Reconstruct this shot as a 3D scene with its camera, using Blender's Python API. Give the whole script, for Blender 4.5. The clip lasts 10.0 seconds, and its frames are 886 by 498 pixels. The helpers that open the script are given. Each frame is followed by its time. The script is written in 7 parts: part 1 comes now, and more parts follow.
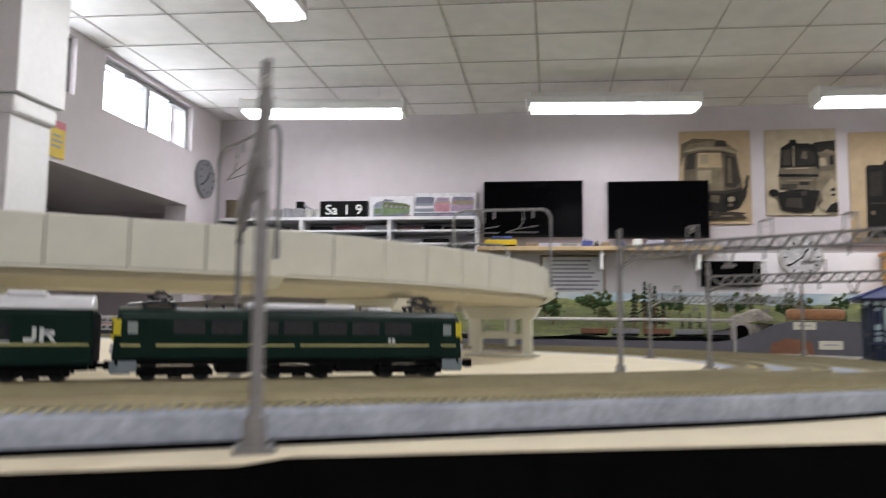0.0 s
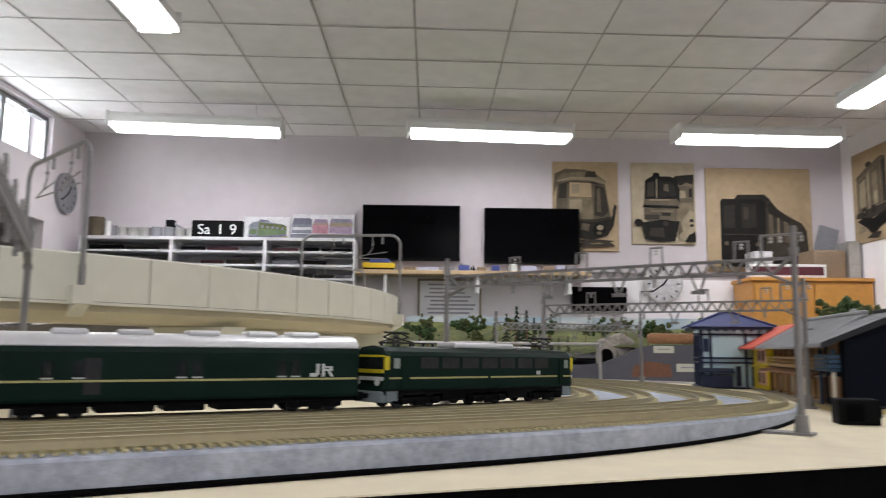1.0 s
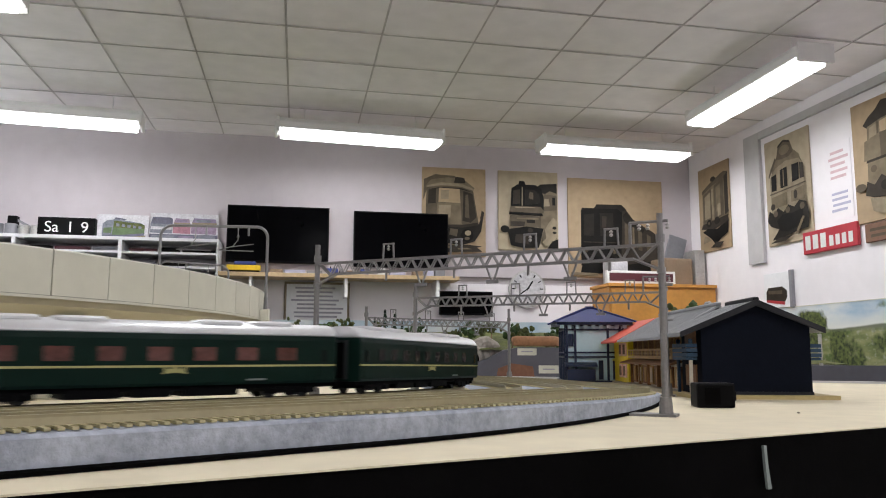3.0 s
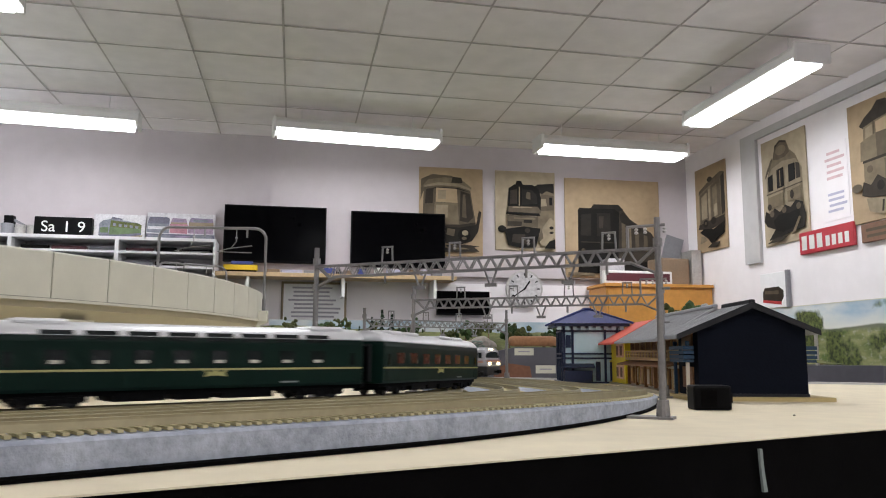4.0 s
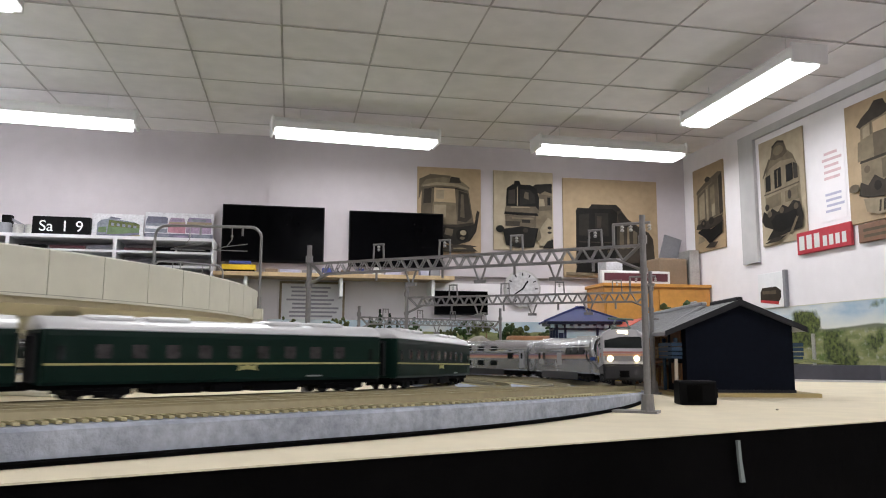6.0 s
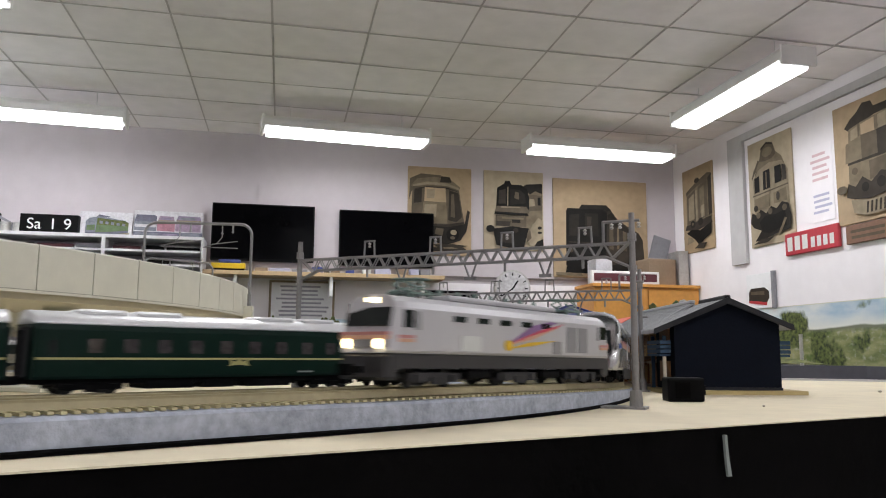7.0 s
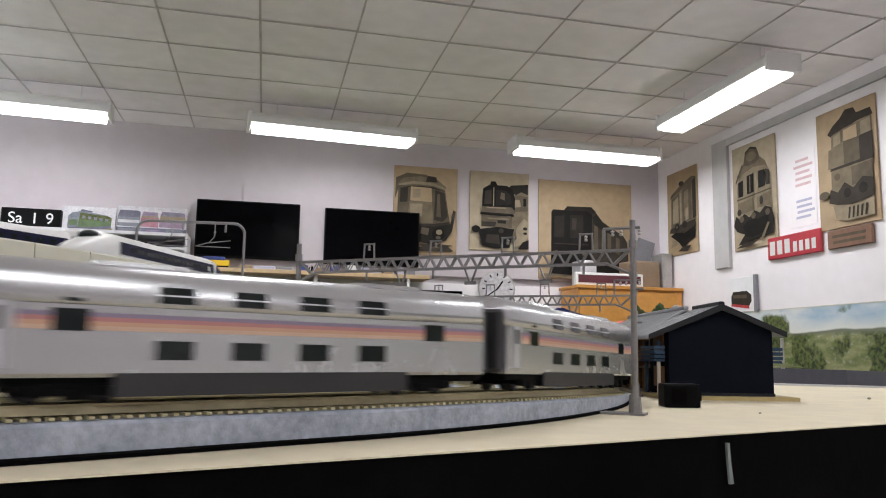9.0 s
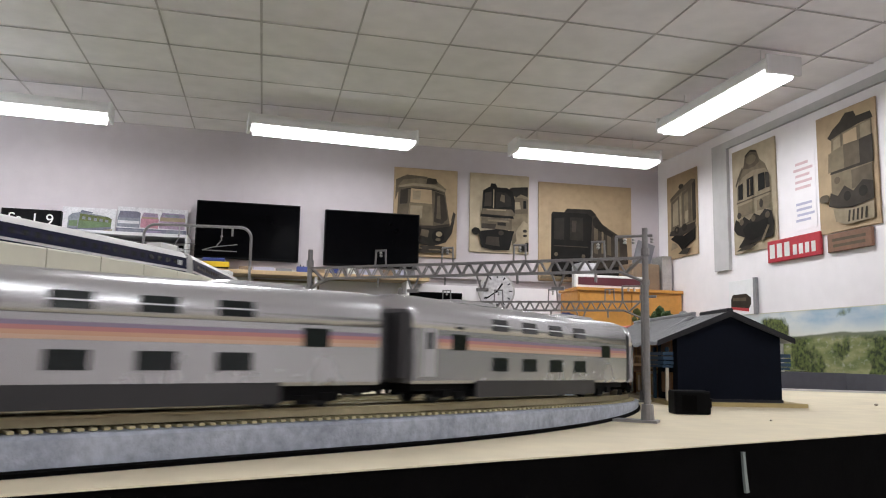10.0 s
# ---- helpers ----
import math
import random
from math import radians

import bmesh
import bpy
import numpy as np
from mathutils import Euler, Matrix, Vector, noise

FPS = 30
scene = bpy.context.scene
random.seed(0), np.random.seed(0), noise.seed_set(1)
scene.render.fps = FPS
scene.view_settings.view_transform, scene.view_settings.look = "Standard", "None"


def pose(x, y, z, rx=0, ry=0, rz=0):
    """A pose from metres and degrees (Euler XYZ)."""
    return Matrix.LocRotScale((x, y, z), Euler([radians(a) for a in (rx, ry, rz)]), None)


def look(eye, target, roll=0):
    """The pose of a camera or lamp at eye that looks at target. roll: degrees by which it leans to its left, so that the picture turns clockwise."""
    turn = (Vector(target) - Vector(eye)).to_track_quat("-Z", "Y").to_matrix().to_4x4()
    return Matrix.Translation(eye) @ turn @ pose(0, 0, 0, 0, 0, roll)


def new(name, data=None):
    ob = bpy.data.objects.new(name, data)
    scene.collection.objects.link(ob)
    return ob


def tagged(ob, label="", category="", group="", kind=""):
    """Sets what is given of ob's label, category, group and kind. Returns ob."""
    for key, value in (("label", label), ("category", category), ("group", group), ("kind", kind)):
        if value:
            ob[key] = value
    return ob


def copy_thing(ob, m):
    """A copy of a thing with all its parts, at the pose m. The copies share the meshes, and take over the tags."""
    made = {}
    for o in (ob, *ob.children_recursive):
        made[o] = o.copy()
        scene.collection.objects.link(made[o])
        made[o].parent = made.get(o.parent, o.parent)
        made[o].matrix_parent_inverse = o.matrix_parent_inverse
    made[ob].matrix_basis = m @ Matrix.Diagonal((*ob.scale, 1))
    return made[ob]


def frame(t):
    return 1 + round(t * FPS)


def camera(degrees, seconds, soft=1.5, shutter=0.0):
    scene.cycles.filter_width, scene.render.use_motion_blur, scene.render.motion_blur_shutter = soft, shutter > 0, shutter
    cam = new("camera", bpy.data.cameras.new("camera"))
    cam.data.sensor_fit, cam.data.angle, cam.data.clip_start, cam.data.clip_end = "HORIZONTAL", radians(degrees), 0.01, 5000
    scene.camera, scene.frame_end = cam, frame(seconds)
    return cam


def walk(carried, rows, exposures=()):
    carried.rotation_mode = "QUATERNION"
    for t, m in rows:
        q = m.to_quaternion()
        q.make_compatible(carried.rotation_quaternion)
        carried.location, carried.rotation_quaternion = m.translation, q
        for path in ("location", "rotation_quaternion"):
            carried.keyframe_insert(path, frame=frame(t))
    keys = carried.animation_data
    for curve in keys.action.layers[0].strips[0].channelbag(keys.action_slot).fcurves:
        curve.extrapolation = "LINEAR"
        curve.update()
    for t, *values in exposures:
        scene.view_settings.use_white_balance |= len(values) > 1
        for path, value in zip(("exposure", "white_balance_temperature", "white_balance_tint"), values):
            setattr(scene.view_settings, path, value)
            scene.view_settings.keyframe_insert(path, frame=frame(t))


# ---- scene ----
cam = camera(59.55, 10.0, soft=1.05, shutter=0.5)
PATH = [
    (0, (-0.0242, -0.0077, 1.0256), (-0.3006, 1.9638, 1.2171), 0.63),
    (0.2, (-0.0116, -0.0048, 1.0346), (-0.2074, 1.9747, 1.2433), 0.70),
    (0.4, (-0.0037, 0.0016, 1.0300), (-0.1138, 1.9853, 1.2597), 0.52),
    (0.5, (-0.0030, 0.0083, 1.0285), (-0.0709, 1.9933, 1.2629), 0.61),
    (0.6, (-0.0043, 0.0030, 1.0276), (-0.0428, 1.9884, 1.2663), 0.58),
    (0.8, (-0.0051, 0.0022, 1.0288), (-0.0118, 1.9869, 1.2753), 0.60),
    (1, (0.0009, 0.0017, 1.0293), (0.0301, 1.9853, 1.2828), 0.58),
    (1.5, (0.0113, 0.0105, 1.0298), (0.2493, 1.9781, 1.2975), -0.01),
    (2, (0.0055, 0.0106, 1.0241), (0.3194, 1.9674, 1.2930), 0.07),
    (2.5, (0.0017, 0.0128, 1.0219), (0.3490, 1.9640, 1.2904), 0.21),
    (4, (-0.0010, 0.0106, 1.0236), (0.3709, 1.9575, 1.2906), 0.20),
    (4.5, (0.0015, 0.0090, 1.0224), (0.3737, 1.9558, 1.2894), 0.23),
    (5, (0.0018, 0.0075, 1.0217), (0.3737, 1.9544, 1.2889), 0.22),
    (5.5, (0.0017, 0.0061, 1.0223), (0.3735, 1.9531, 1.2892), 0.23),
    (7, (0.0012, 0.0038, 1.0204), (0.4016, 1.9452, 1.2867), 0.38),
    (7.5, (-0.0025, 0.0032, 1.0217), (0.4155, 1.9410, 1.2871), 0.61),
    (8, (-0.0048, 0.0017, 1.0231), (0.4278, 1.9362, 1.2887), 0.79),
    (8.5, (-0.0065, 0.0026, 1.0229), (0.4313, 1.9360, 1.2881), 1.00),
    (9, (-0.0057, 0.0043, 1.0222), (0.4337, 1.9373, 1.2877), 0.98),
    (9.5, (-0.0065, 0.0059, 1.0217), (0.4338, 1.9387, 1.2873), 0.94),
    (10, (-0.0114, 0.0040, 1.0241), (0.4296, 1.9360, 1.2940), 1.15),
]
walk(cam, [(t, look(eye, target, roll)) for t, eye, target, roll in PATH])

# ---- world, daylight, lamps ----
world = bpy.data.worlds.new("sky")
scene.world = world
world.use_nodes = True
sky = world.node_tree.nodes.new("ShaderNodeTexSky")
sky.sky_type = 'NISHITA'
sky.sun_disc = False
sky.sun_elevation, sky.sun_rotation = radians(38), radians(250)
world.node_tree.links.new(sky.outputs[0], world.node_tree.nodes["Background"].inputs[0])
world.node_tree.nodes["Background"].inputs[1].default_value = 0.12
sun = new("sun", bpy.data.lights.new("sun", 'SUN'))
sun.data.energy, sun.data.angle, sun.data.color = 1.0, radians(10), (1.0, 0.96, 0.9)
sun.matrix_world = pose(0, 0, 6, 52, 0, 160)
scene.view_settings.exposure = 0.0
CEIL = 2.96
LAMP_POWER = 13.6


def tube_lamp(x, y, turn):
    lamp = new("tube_light", bpy.data.lights.new("tube_light", 'AREA'))
    lamp.data.shape, lamp.data.size, lamp.data.size_y = 'RECTANGLE', 1.22, 0.13
    lamp.data.energy, lamp.data.color = LAMP_POWER, (0.985, 0.985, 1.03)
    lamp.matrix_world = pose(x, y, 2.690, 0, 0, turn)


LAMPS = [(0.46, 6.08, 5.0), (2.63, 6.10, 1.5), (-1.87, 6.02, 5.0), (2.93, 4.53, 90), (-1.5, 3.4, 90),
         (2.9, 1.6, 90), (0.3, 1.5, 90), (0.6, -1.6, 0), (2.6, -2.2, 0), (-1.8, -2.4, 0)]
for lx, ly, turned in LAMPS:
    tube_lamp(lx, ly, turned)
for wy in (4.0, 5.7):
    glow = new("window_light", bpy.data.lights.new("window_light", 'AREA'))
    glow.data.shape, glow.data.size, glow.data.size_y = 'RECTANGLE', 1.2, 0.4
    glow.data.energy, glow.data.color = 14, (0.95, 0.97, 1.0)
    glow.matrix_world = pose(-3.36, wy, 2.7, 90, 0, 90) @ pose(0, 0, 0, 180, 0, 0)


# ---- materials ----
def material(name, color, rough=0.6, metal=0.0, vary=0.12, scale=40.0, bump=0.0, bump_scale=None, spec=0.5, second=None, coords="Object"):
    m = bpy.data.materials.new(name)
    m.use_nodes = True
    n, l = m.node_tree.nodes, m.node_tree.links
    b = n["Principled BSDF"]
    b.inputs["Roughness"].default_value, b.inputs["Metallic"].default_value = rough, metal
    b.inputs["Specular IOR Level"].default_value = spec
    tc = n.new("ShaderNodeTexCoord")
    fine, coarse = n.new("ShaderNodeTexNoise"), n.new("ShaderNodeTexNoise")
    fine.inputs["Scale"].default_value, coarse.inputs["Scale"].default_value = scale * 6, scale
    fine.inputs["Detail"].default_value = coarse.inputs["Detail"].default_value = 4
    for node in (fine, coarse):
        l.new(tc.outputs[coords], node.inputs["Vector"])
    add = n.new("ShaderNodeMath")
    add.operation = 'ADD'
    l.new(fine.outputs[0], add.inputs[0])
    l.new(coarse.outputs[0], add.inputs[1])
    ramp = n.new("ShaderNodeMapRange")
    ramp.inputs["From Min"].default_value, ramp.inputs["From Max"].default_value = 0.7, 1.3
    l.new(add.outputs[0], ramp.inputs["Value"])
    mix = n.new("ShaderNodeMix")
    mix.data_type = 'RGBA'
    dark = second if second else tuple(c * (1 - vary) for c in color)
    light = color if second else tuple(min(1, c * (1 + vary)) for c in color)
    mix.inputs[6].default_value, mix.inputs[7].default_value = (*dark, 1), (*light, 1)
    l.new(ramp.outputs[0], mix.inputs[0])
    l.new(mix.outputs[2], b.inputs["Base Color"])
    rr = n.new("ShaderNodeMapRange")
    rr.inputs["To Min"].default_value, rr.inputs["To Max"].default_value = max(0.03, rough - min(0.08, vary)), min(1, rough + min(0.08, vary))
    l.new(coarse.outputs[0], rr.inputs["Value"])
    l.new(rr.outputs[0], b.inputs["Roughness"])
    if bump:
        bn, bt = n.new("ShaderNodeBump"), n.new("ShaderNodeTexNoise")
        bt.inputs["Scale"].default_value = bump_scale or scale * 6
        l.new(tc.outputs[coords], bt.inputs["Vector"])
        bn.inputs["Strength"].default_value, bn.inputs["Distance"].default_value = bump, 0.3 / (bump_scale or scale * 6)
        l.new(bt.outputs[0], bn.inputs["Height"])
        l.new(bn.outputs[0], b.inputs["Normal"])
    return m


def glowing(name, color, strength):
    m = bpy.data.materials.new(name)
    m.use_nodes = True
    b = m.node_tree.nodes["Principled BSDF"]
    b.inputs["Base Color"].default_value = (*color, 1)
    b.inputs["Emission Color"].default_value = (*color, 1)
    b.inputs["Emission Strength"].default_value = strength
    return m


def glass(name, color=(0.9, 0.95, 0.95), rough=0.02):
    m = bpy.data.materials.new(name)
    m.use_nodes = True
    b = m.node_tree.nodes["Principled BSDF"]
    b.inputs["Base Color"].default_value = (*color, 1)
    b.inputs["Roughness"].default_value = rough
    b.inputs["Transmission Weight"].default_value = 1.0
    b.inputs["IOR"].default_value = 1.1
    return m


M_WALL = material("plaster", (0.70, 0.645, 0.67), 0.85, vary=0.035, scale=1.6, bump=0.12, bump_scale=90)
# Wall brightness is put into the base colour: north dimmed, east brightened.
M_WALLN = material("plaster_pinkish_dim", (0.50, 0.455, 0.475), 0.85, vary=0.04, scale=1.6, bump=0.12, bump_scale=90)
M_WALLE = material("plaster_bright", (0.80, 0.765, 0.78), 0.85, vary=0.03, scale=1.6, bump=0.12, bump_scale=90)
M_WALL2 = material("plaster_grey", (0.46, 0.45, 0.45), 0.85, vary=0.06, scale=2, bump=0.1, bump_scale=90)
M_CEIL = material("ceiling_tile", (0.91, 0.875, 0.875), 0.9, vary=0.06, scale=1.2, bump=0.15, bump_scale=220)
M_GRID = material("ceiling_joint", (0.58, 0.54, 0.53), 0.9, vary=0.2, scale=6)
# Unseen floor, base colour raised as a reflector for the ceiling.
M_FLOOR = material("linoleum", (0.60, 0.56, 0.52), 0.5, vary=0.15, scale=3)
M_WHITE = material("white_paint", (0.78, 0.77, 0.76), 0.45, vary=0.04, scale=5)
M_SHELF = material("white_shelf", (0.60, 0.59, 0.61), 0.5, vary=0.05, scale=6)
M_BLACK = material("black_plastic", (0.0035, 0.0035, 0.004), 0.45, vary=0.25, scale=20, spec=0.08)
M_SCREEN = material("tv_screen", (0.0012, 0.0012, 0.0016), 0.16, vary=0.3, scale=4, spec=0.035)
M_ALU = material("aluminium", (0.30, 0.30, 0.31), 0.45, 0.7, vary=0.1, scale=8)
M_LAMPBODY = material("lamp_enamel", (0.72, 0.71, 0.70), 0.4, vary=0.03, scale=5)
M_TUBE = glowing("tube_glow", (0.95, 0.97, 1.0), 7.0)
M_PAPER = material("poster_paper", (0.345, 0.25, 0.15), 0.7, vary=0.13, scale=3, bump=0.05)
M_PAPER2 = material("poster_paper_pale", (0.37, 0.305, 0.21), 0.7, vary=0.14, scale=3)
M_SEPIA1 = material("print_black", (0.01, 0.009, 0.008), 0.6, vary=0.24, scale=2.6, spec=0.12)
M_SEPIA2 = material("print_dark", (0.04, 0.033, 0.026), 0.6, vary=0.24, scale=2.6, spec=0.12)
M_SEPIA3 = material("print_mid", (0.105, 0.085, 0.06), 0.6, vary=0.24, scale=2.6, spec=0.12)
M_SEPIA4 = material("print_pale", (0.255, 0.21, 0.145), 0.6, vary=0.24, scale=2.6, spec=0.12)
M_SEPIA5 = material("print_soft", (0.165, 0.132, 0.088), 0.6, vary=0.24, scale=2.6, spec=0.12)
M_SEPIA6 = material("print_shadow", (0.021, 0.018, 0.015), 0.6, vary=0.24, scale=2.6, spec=0.12)
M_NOTICE = material("notice_paper", (0.78, 0.78, 0.79), 0.6, vary=0.04, scale=6)
M_INK = material("notice_ink", (0.34, 0.33, 0.37), 0.6, vary=0.2, scale=10)
M_INKRED = material("notice_red_ink", (0.62, 0.44, 0.46), 0.6, vary=0.1, scale=10)
M_INKBLUE = material("notice_blue_ink", (0.42, 0.42, 0.55), 0.6, vary=0.1, scale=10)
M_RED = material("sign_red", (0.42, 0.03, 0.045), 0.4, vary=0.1, scale=8)
M_WOOD = material("birch_wood", (0.55, 0.40, 0.23), 0.5, vary=0.12, scale=6)
M_ORANGE = material("orange_wood", (0.58, 0.27, 0.055), 0.45, vary=0.12, scale=5)
M_BROWN = material("brown_wood", (0.17, 0.085, 0.05), 0.5, vary=0.2, scale=8)
M_CARTON = material("cardboard", (0.25, 0.18, 0.12), 0.8, vary=0.12, scale=10)
M_GREY = material("grey_paint", (0.22, 0.22, 0.24), 0.5, vary=0.1, scale=8)
M_MAROON = material("maroon_paint", (0.10, 0.02, 0.03), 0.4, vary=0.1, scale=8)
M_YELLOW = material("yellow_paint", (0.72, 0.50, 0.02), 0.45, vary=0.08, scale=8)
M_BLUEBOX = material("blue_carton", (0.05, 0.07, 0.25), 0.5, vary=0.2, scale=9)
M_SILVERBALL = material("silver_tin", (0.45, 0.44, 0.42), 0.35, 0.6, vary=0.2, scale=12)
M_DIAL = material("silvery_dial", (0.50, 0.49, 0.50), 0.3, 0.2, vary=0.3, scale=5)
M_TRAINGREEN = material("picture_green", (0.085, 0.135, 0.055), 0.6, vary=0.3, scale=16)
# the layout
M_TABLE = material("birch_plywood", (0.80, 0.72, 0.53), 0.7, spec=0.25, vary=0.07, scale=14, bump=0.1, bump_scale=600)
M_EDGE = material("black_fascia", (0.0032, 0.003, 0.003), 0.8, spec=0.03, vary=0.3, scale=20, bump=0.2, bump_scale=300)
M_FOAM = material("grey_foam", (0.52, 0.565, 0.645), 0.95, spec=0.1, vary=0.22, scale=75, bump=0.7, bump_scale=1100, second=(0.30, 0.33, 0.39))
M_BALLAST = material("tan_ballast", (0.475, 0.415, 0.21), 0.95, spec=0.08, vary=0.3, scale=240, bump=0.8, bump_scale=1600)
M_TIE = material("tan_sleeper", (0.55, 0.495, 0.29), 0.8, spec=0.15, vary=0.15, scale=200)
# Tan reflected on the rail sides is mixed into the base colour.
M_RAIL = material("rail_tan_steel", (0.36, 0.315, 0.19), 0.45, 0.35, vary=0.1, scale=80)
M_CONCRETE = material("cream_concrete", (0.715, 0.71, 0.605), 0.55, vary=0.04, scale=20, bump=0.08, bump_scale=900)
M_CONCRETE2 = material("cream_girder", (0.62, 0.57, 0.42), 0.6, vary=0.05, scale=20)
M_JOINT = material("panel_joint", (0.22, 0.20, 0.15), 0.8, vary=0.1, scale=60)
M_MAST = material("grey_mast", (0.235, 0.228, 0.225), 0.42, 0.15, vary=0.12, scale=120)
M_STEEL = material("catenary_steel", (0.27, 0.27, 0.27), 0.35, 0.5, vary=0.1, scale=120)
M_NAVY = material("navy_wall", (0.0065, 0.0085, 0.015), 0.8, spec=0.06, vary=0.15, scale=60, bump=0.15, bump_scale=700)
M_NAVYROOF = material("slate_roof", (0.022, 0.023, 0.027), 0.6, spec=0.25, vary=0.2, scale=90)
M_BLUEROOF = material("blue_roof", (0.020, 0.036, 0.17), 0.4, vary=0.12, scale=90)
M_BLUETRIM = material("blue_trim", (0.008, 0.018, 0.06), 0.45, vary=0.15, scale=90)
M_PALEBLUE = material("pale_blue_wall", (0.56, 0.74, 0.80), 0.55, vary=0.05, scale=70)
M_BALCONY = material("blue_balcony", (0.010, 0.045, 0.095), 0.45, vary=0.15, scale=90)
M_YELLOWWALL = material("yellow_wall", (0.80, 0.66, 0.03), 0.5, vary=0.06, scale=70)
M_CORAL = material("coral_roof", (0.80, 0.115, 0.065), 0.5, vary=0.06, scale=70)
M_GREYROOF = material("grey_roof", (0.38, 0.39, 0.40), 0.6, vary=0.1, scale=120)
M_TIMBER = material("brown_timber", (0.22, 0.10, 0.035), 0.55, vary=0.25, scale=110)
M_TIMBERPALE = material("pale_timber", (0.45, 0.28, 0.10), 0.55, vary=0.15, scale=110)
M_CREAMWALL = material("cream_wall", (0.62, 0.56, 0.46), 0.6, vary=0.06, scale=70)
M_PINK = material("pink_frame", (0.80, 0.55, 0.50), 0.5, vary=0.04, scale=70)
M_PLINTH = material("sand_plinth", (0.52, 0.41, 0.19), 0.7, vary=0.08, scale=60)
M_PLINTH2 = material("stone_plinth", (0.40, 0.36, 0.27), 0.7, vary=0.08, scale=60)
# trains
M_GREEN = material("dark_green_paint", (0.0032, 0.017, 0.0115), 0.42, spec=0.15, vary=0.08, scale=60)
M_SILVERROOF = material("silver_roof", (0.72, 0.73, 0.74), 0.36, 0.3, vary=0.04, scale=60)
M_LINE = material("yellow_line", (0.46, 0.43, 0.17), 0.4, vary=0.05, scale=60)
M_UNDER = material("black_underframe", (0.003, 0.003, 0.0034), 0.65, spec=0.08, vary=0.3, scale=90)
M_GREYUNDER = material("grey_underframe", (0.030, 0.030, 0.032), 0.5, spec=0.25, vary=0.25, scale=90)
M_WINDOW = material("dark_window", (0.014, 0.018, 0.018), 0.12, spec=0.3, vary=0.3, scale=90)
# Lighter and more mottled than the dark windows.
M_PANE = material("greyish_window", (0.055, 0.050, 0.050), 0.15, spec=0.3, vary=0.4, scale=110)
# Reddish base colour stands in for the lit coach interior.
M_WINDOWRED = material("red_lit_window", (0.11, 0.042, 0.032), 0.12, vary=0.3, scale=120)
M_PALE = material("pale_marking", (0.62, 0.64, 0.62), 0.4, vary=0.04, scale=60)
M_GREYMARK = material("grey_marking", (0.26, 0.30, 0.28), 0.4, vary=0.06, scale=60)
M_CABYELLOW = material("cab_yellow", (0.62, 0.52, 0.02), 0.4, vary=0.05, scale=60)
M_CABGREY = material("cab_grey", (0.20, 0.24, 0.25), 0.4, vary=0.06, scale=60)
M_SILVER = material("silver_body", (0.545, 0.555, 0.56), 0.27, 0.75, vary=0.015, scale=60)
M_SILVERGREY = material("silver_skirt", (0.026, 0.026, 0.028), 0.5, 0.0, vary=0.08, scale=60)
M_LOCO = material("silver_loco", (0.52, 0.52, 0.54), 0.36, 0.2, vary=0.03, scale=60)
M_GRILLE = material("grille_grey", (0.27, 0.27, 0.28), 0.5, 0.2, vary=0.1, scale=400)
M_PURPLE = material("band_purple", (0.27, 0.22, 0.30), 0.4, vary=0.04, scale=60)
M_BANDRED = material("band_red", (0.50, 0.225, 0.215), 0.4, vary=0.04, scale=60)
M_BANDORANGE = material("band_orange", (0.60, 0.355, 0.24), 0.4, vary=0.04, scale=60)
M_BANDYELLOW = material("band_yellow", (0.62, 0.43, 0.32), 0.4, vary=0.04, scale=60)
M_STARYELLOW = material("comet_yellow", (0.78, 0.52, 0.03), 0.4, vary=0.04, scale=60)
M_STARRED = material("comet_red", (0.55, 0.06, 0.10), 0.4, vary=0.04, scale=60)
M_STARPURPLE = material("comet_purple", (0.24, 0.13, 0.30), 0.4, vary=0.04, scale=60)
M_BULLET = material("ivory_body", (0.86, 0.86, 0.84), 0.3, vary=0.02, scale=60)
M_BULLETBLUE = material("navy_band", (0.004, 0.006, 0.034), 0.35, spec=0.15, vary=0.08, scale=60)
M_HEAD = glowing("headlight", (1.0, 0.80, 0.46), 6.0)
M_PANTO = material("grey_green_pantograph", (0.17, 0.24, 0.21), 0.4, 0.3, vary=0.1, scale=120)
M_BLUEGLASS = material("blue_seat", (0.02, 0.06, 0.25), 0.3, vary=0.2, scale=120)
# scenery
M_GRASS = material("scatter_grass", (0.15, 0.17, 0.04), 0.95, vary=0.4, scale=9, second=(0.045, 0.05, 0.018), bump=0.8, bump_scale=90)
M_LEAF = material("foliage", (0.045, 0.085, 0.025), 0.9, vary=0.5, scale=30, bump=0.6, bump_scale=120)
M_LEAF2 = material("foliage_olive", (0.085, 0.10, 0.03), 0.9, vary=0.5, scale=30)
M_FIR = material("fir_foliage", (0.012, 0.030, 0.014), 0.9, vary=0.4, scale=30)
M_ROCK = material("plaster_rock", (0.36, 0.33, 0.29), 0.9, vary=0.3, scale=10, bump=0.6, bump_scale=50)
M_FASCIA = material("slate_fascia", (0.10, 0.10, 0.118), 0.7, vary=0.1, scale=4)
M_LOG = material("terracotta_bank", (0.32, 0.16, 0.075), 0.7, vary=0.25, scale=12)
M_RUST = material("rust_patch", (0.20, 0.09, 0.05), 0.8, vary=0.2, scale=9)
M_LABEL = material("paper_label", (0.62, 0.61, 0.50), 0.7, vary=0.05, scale=9)


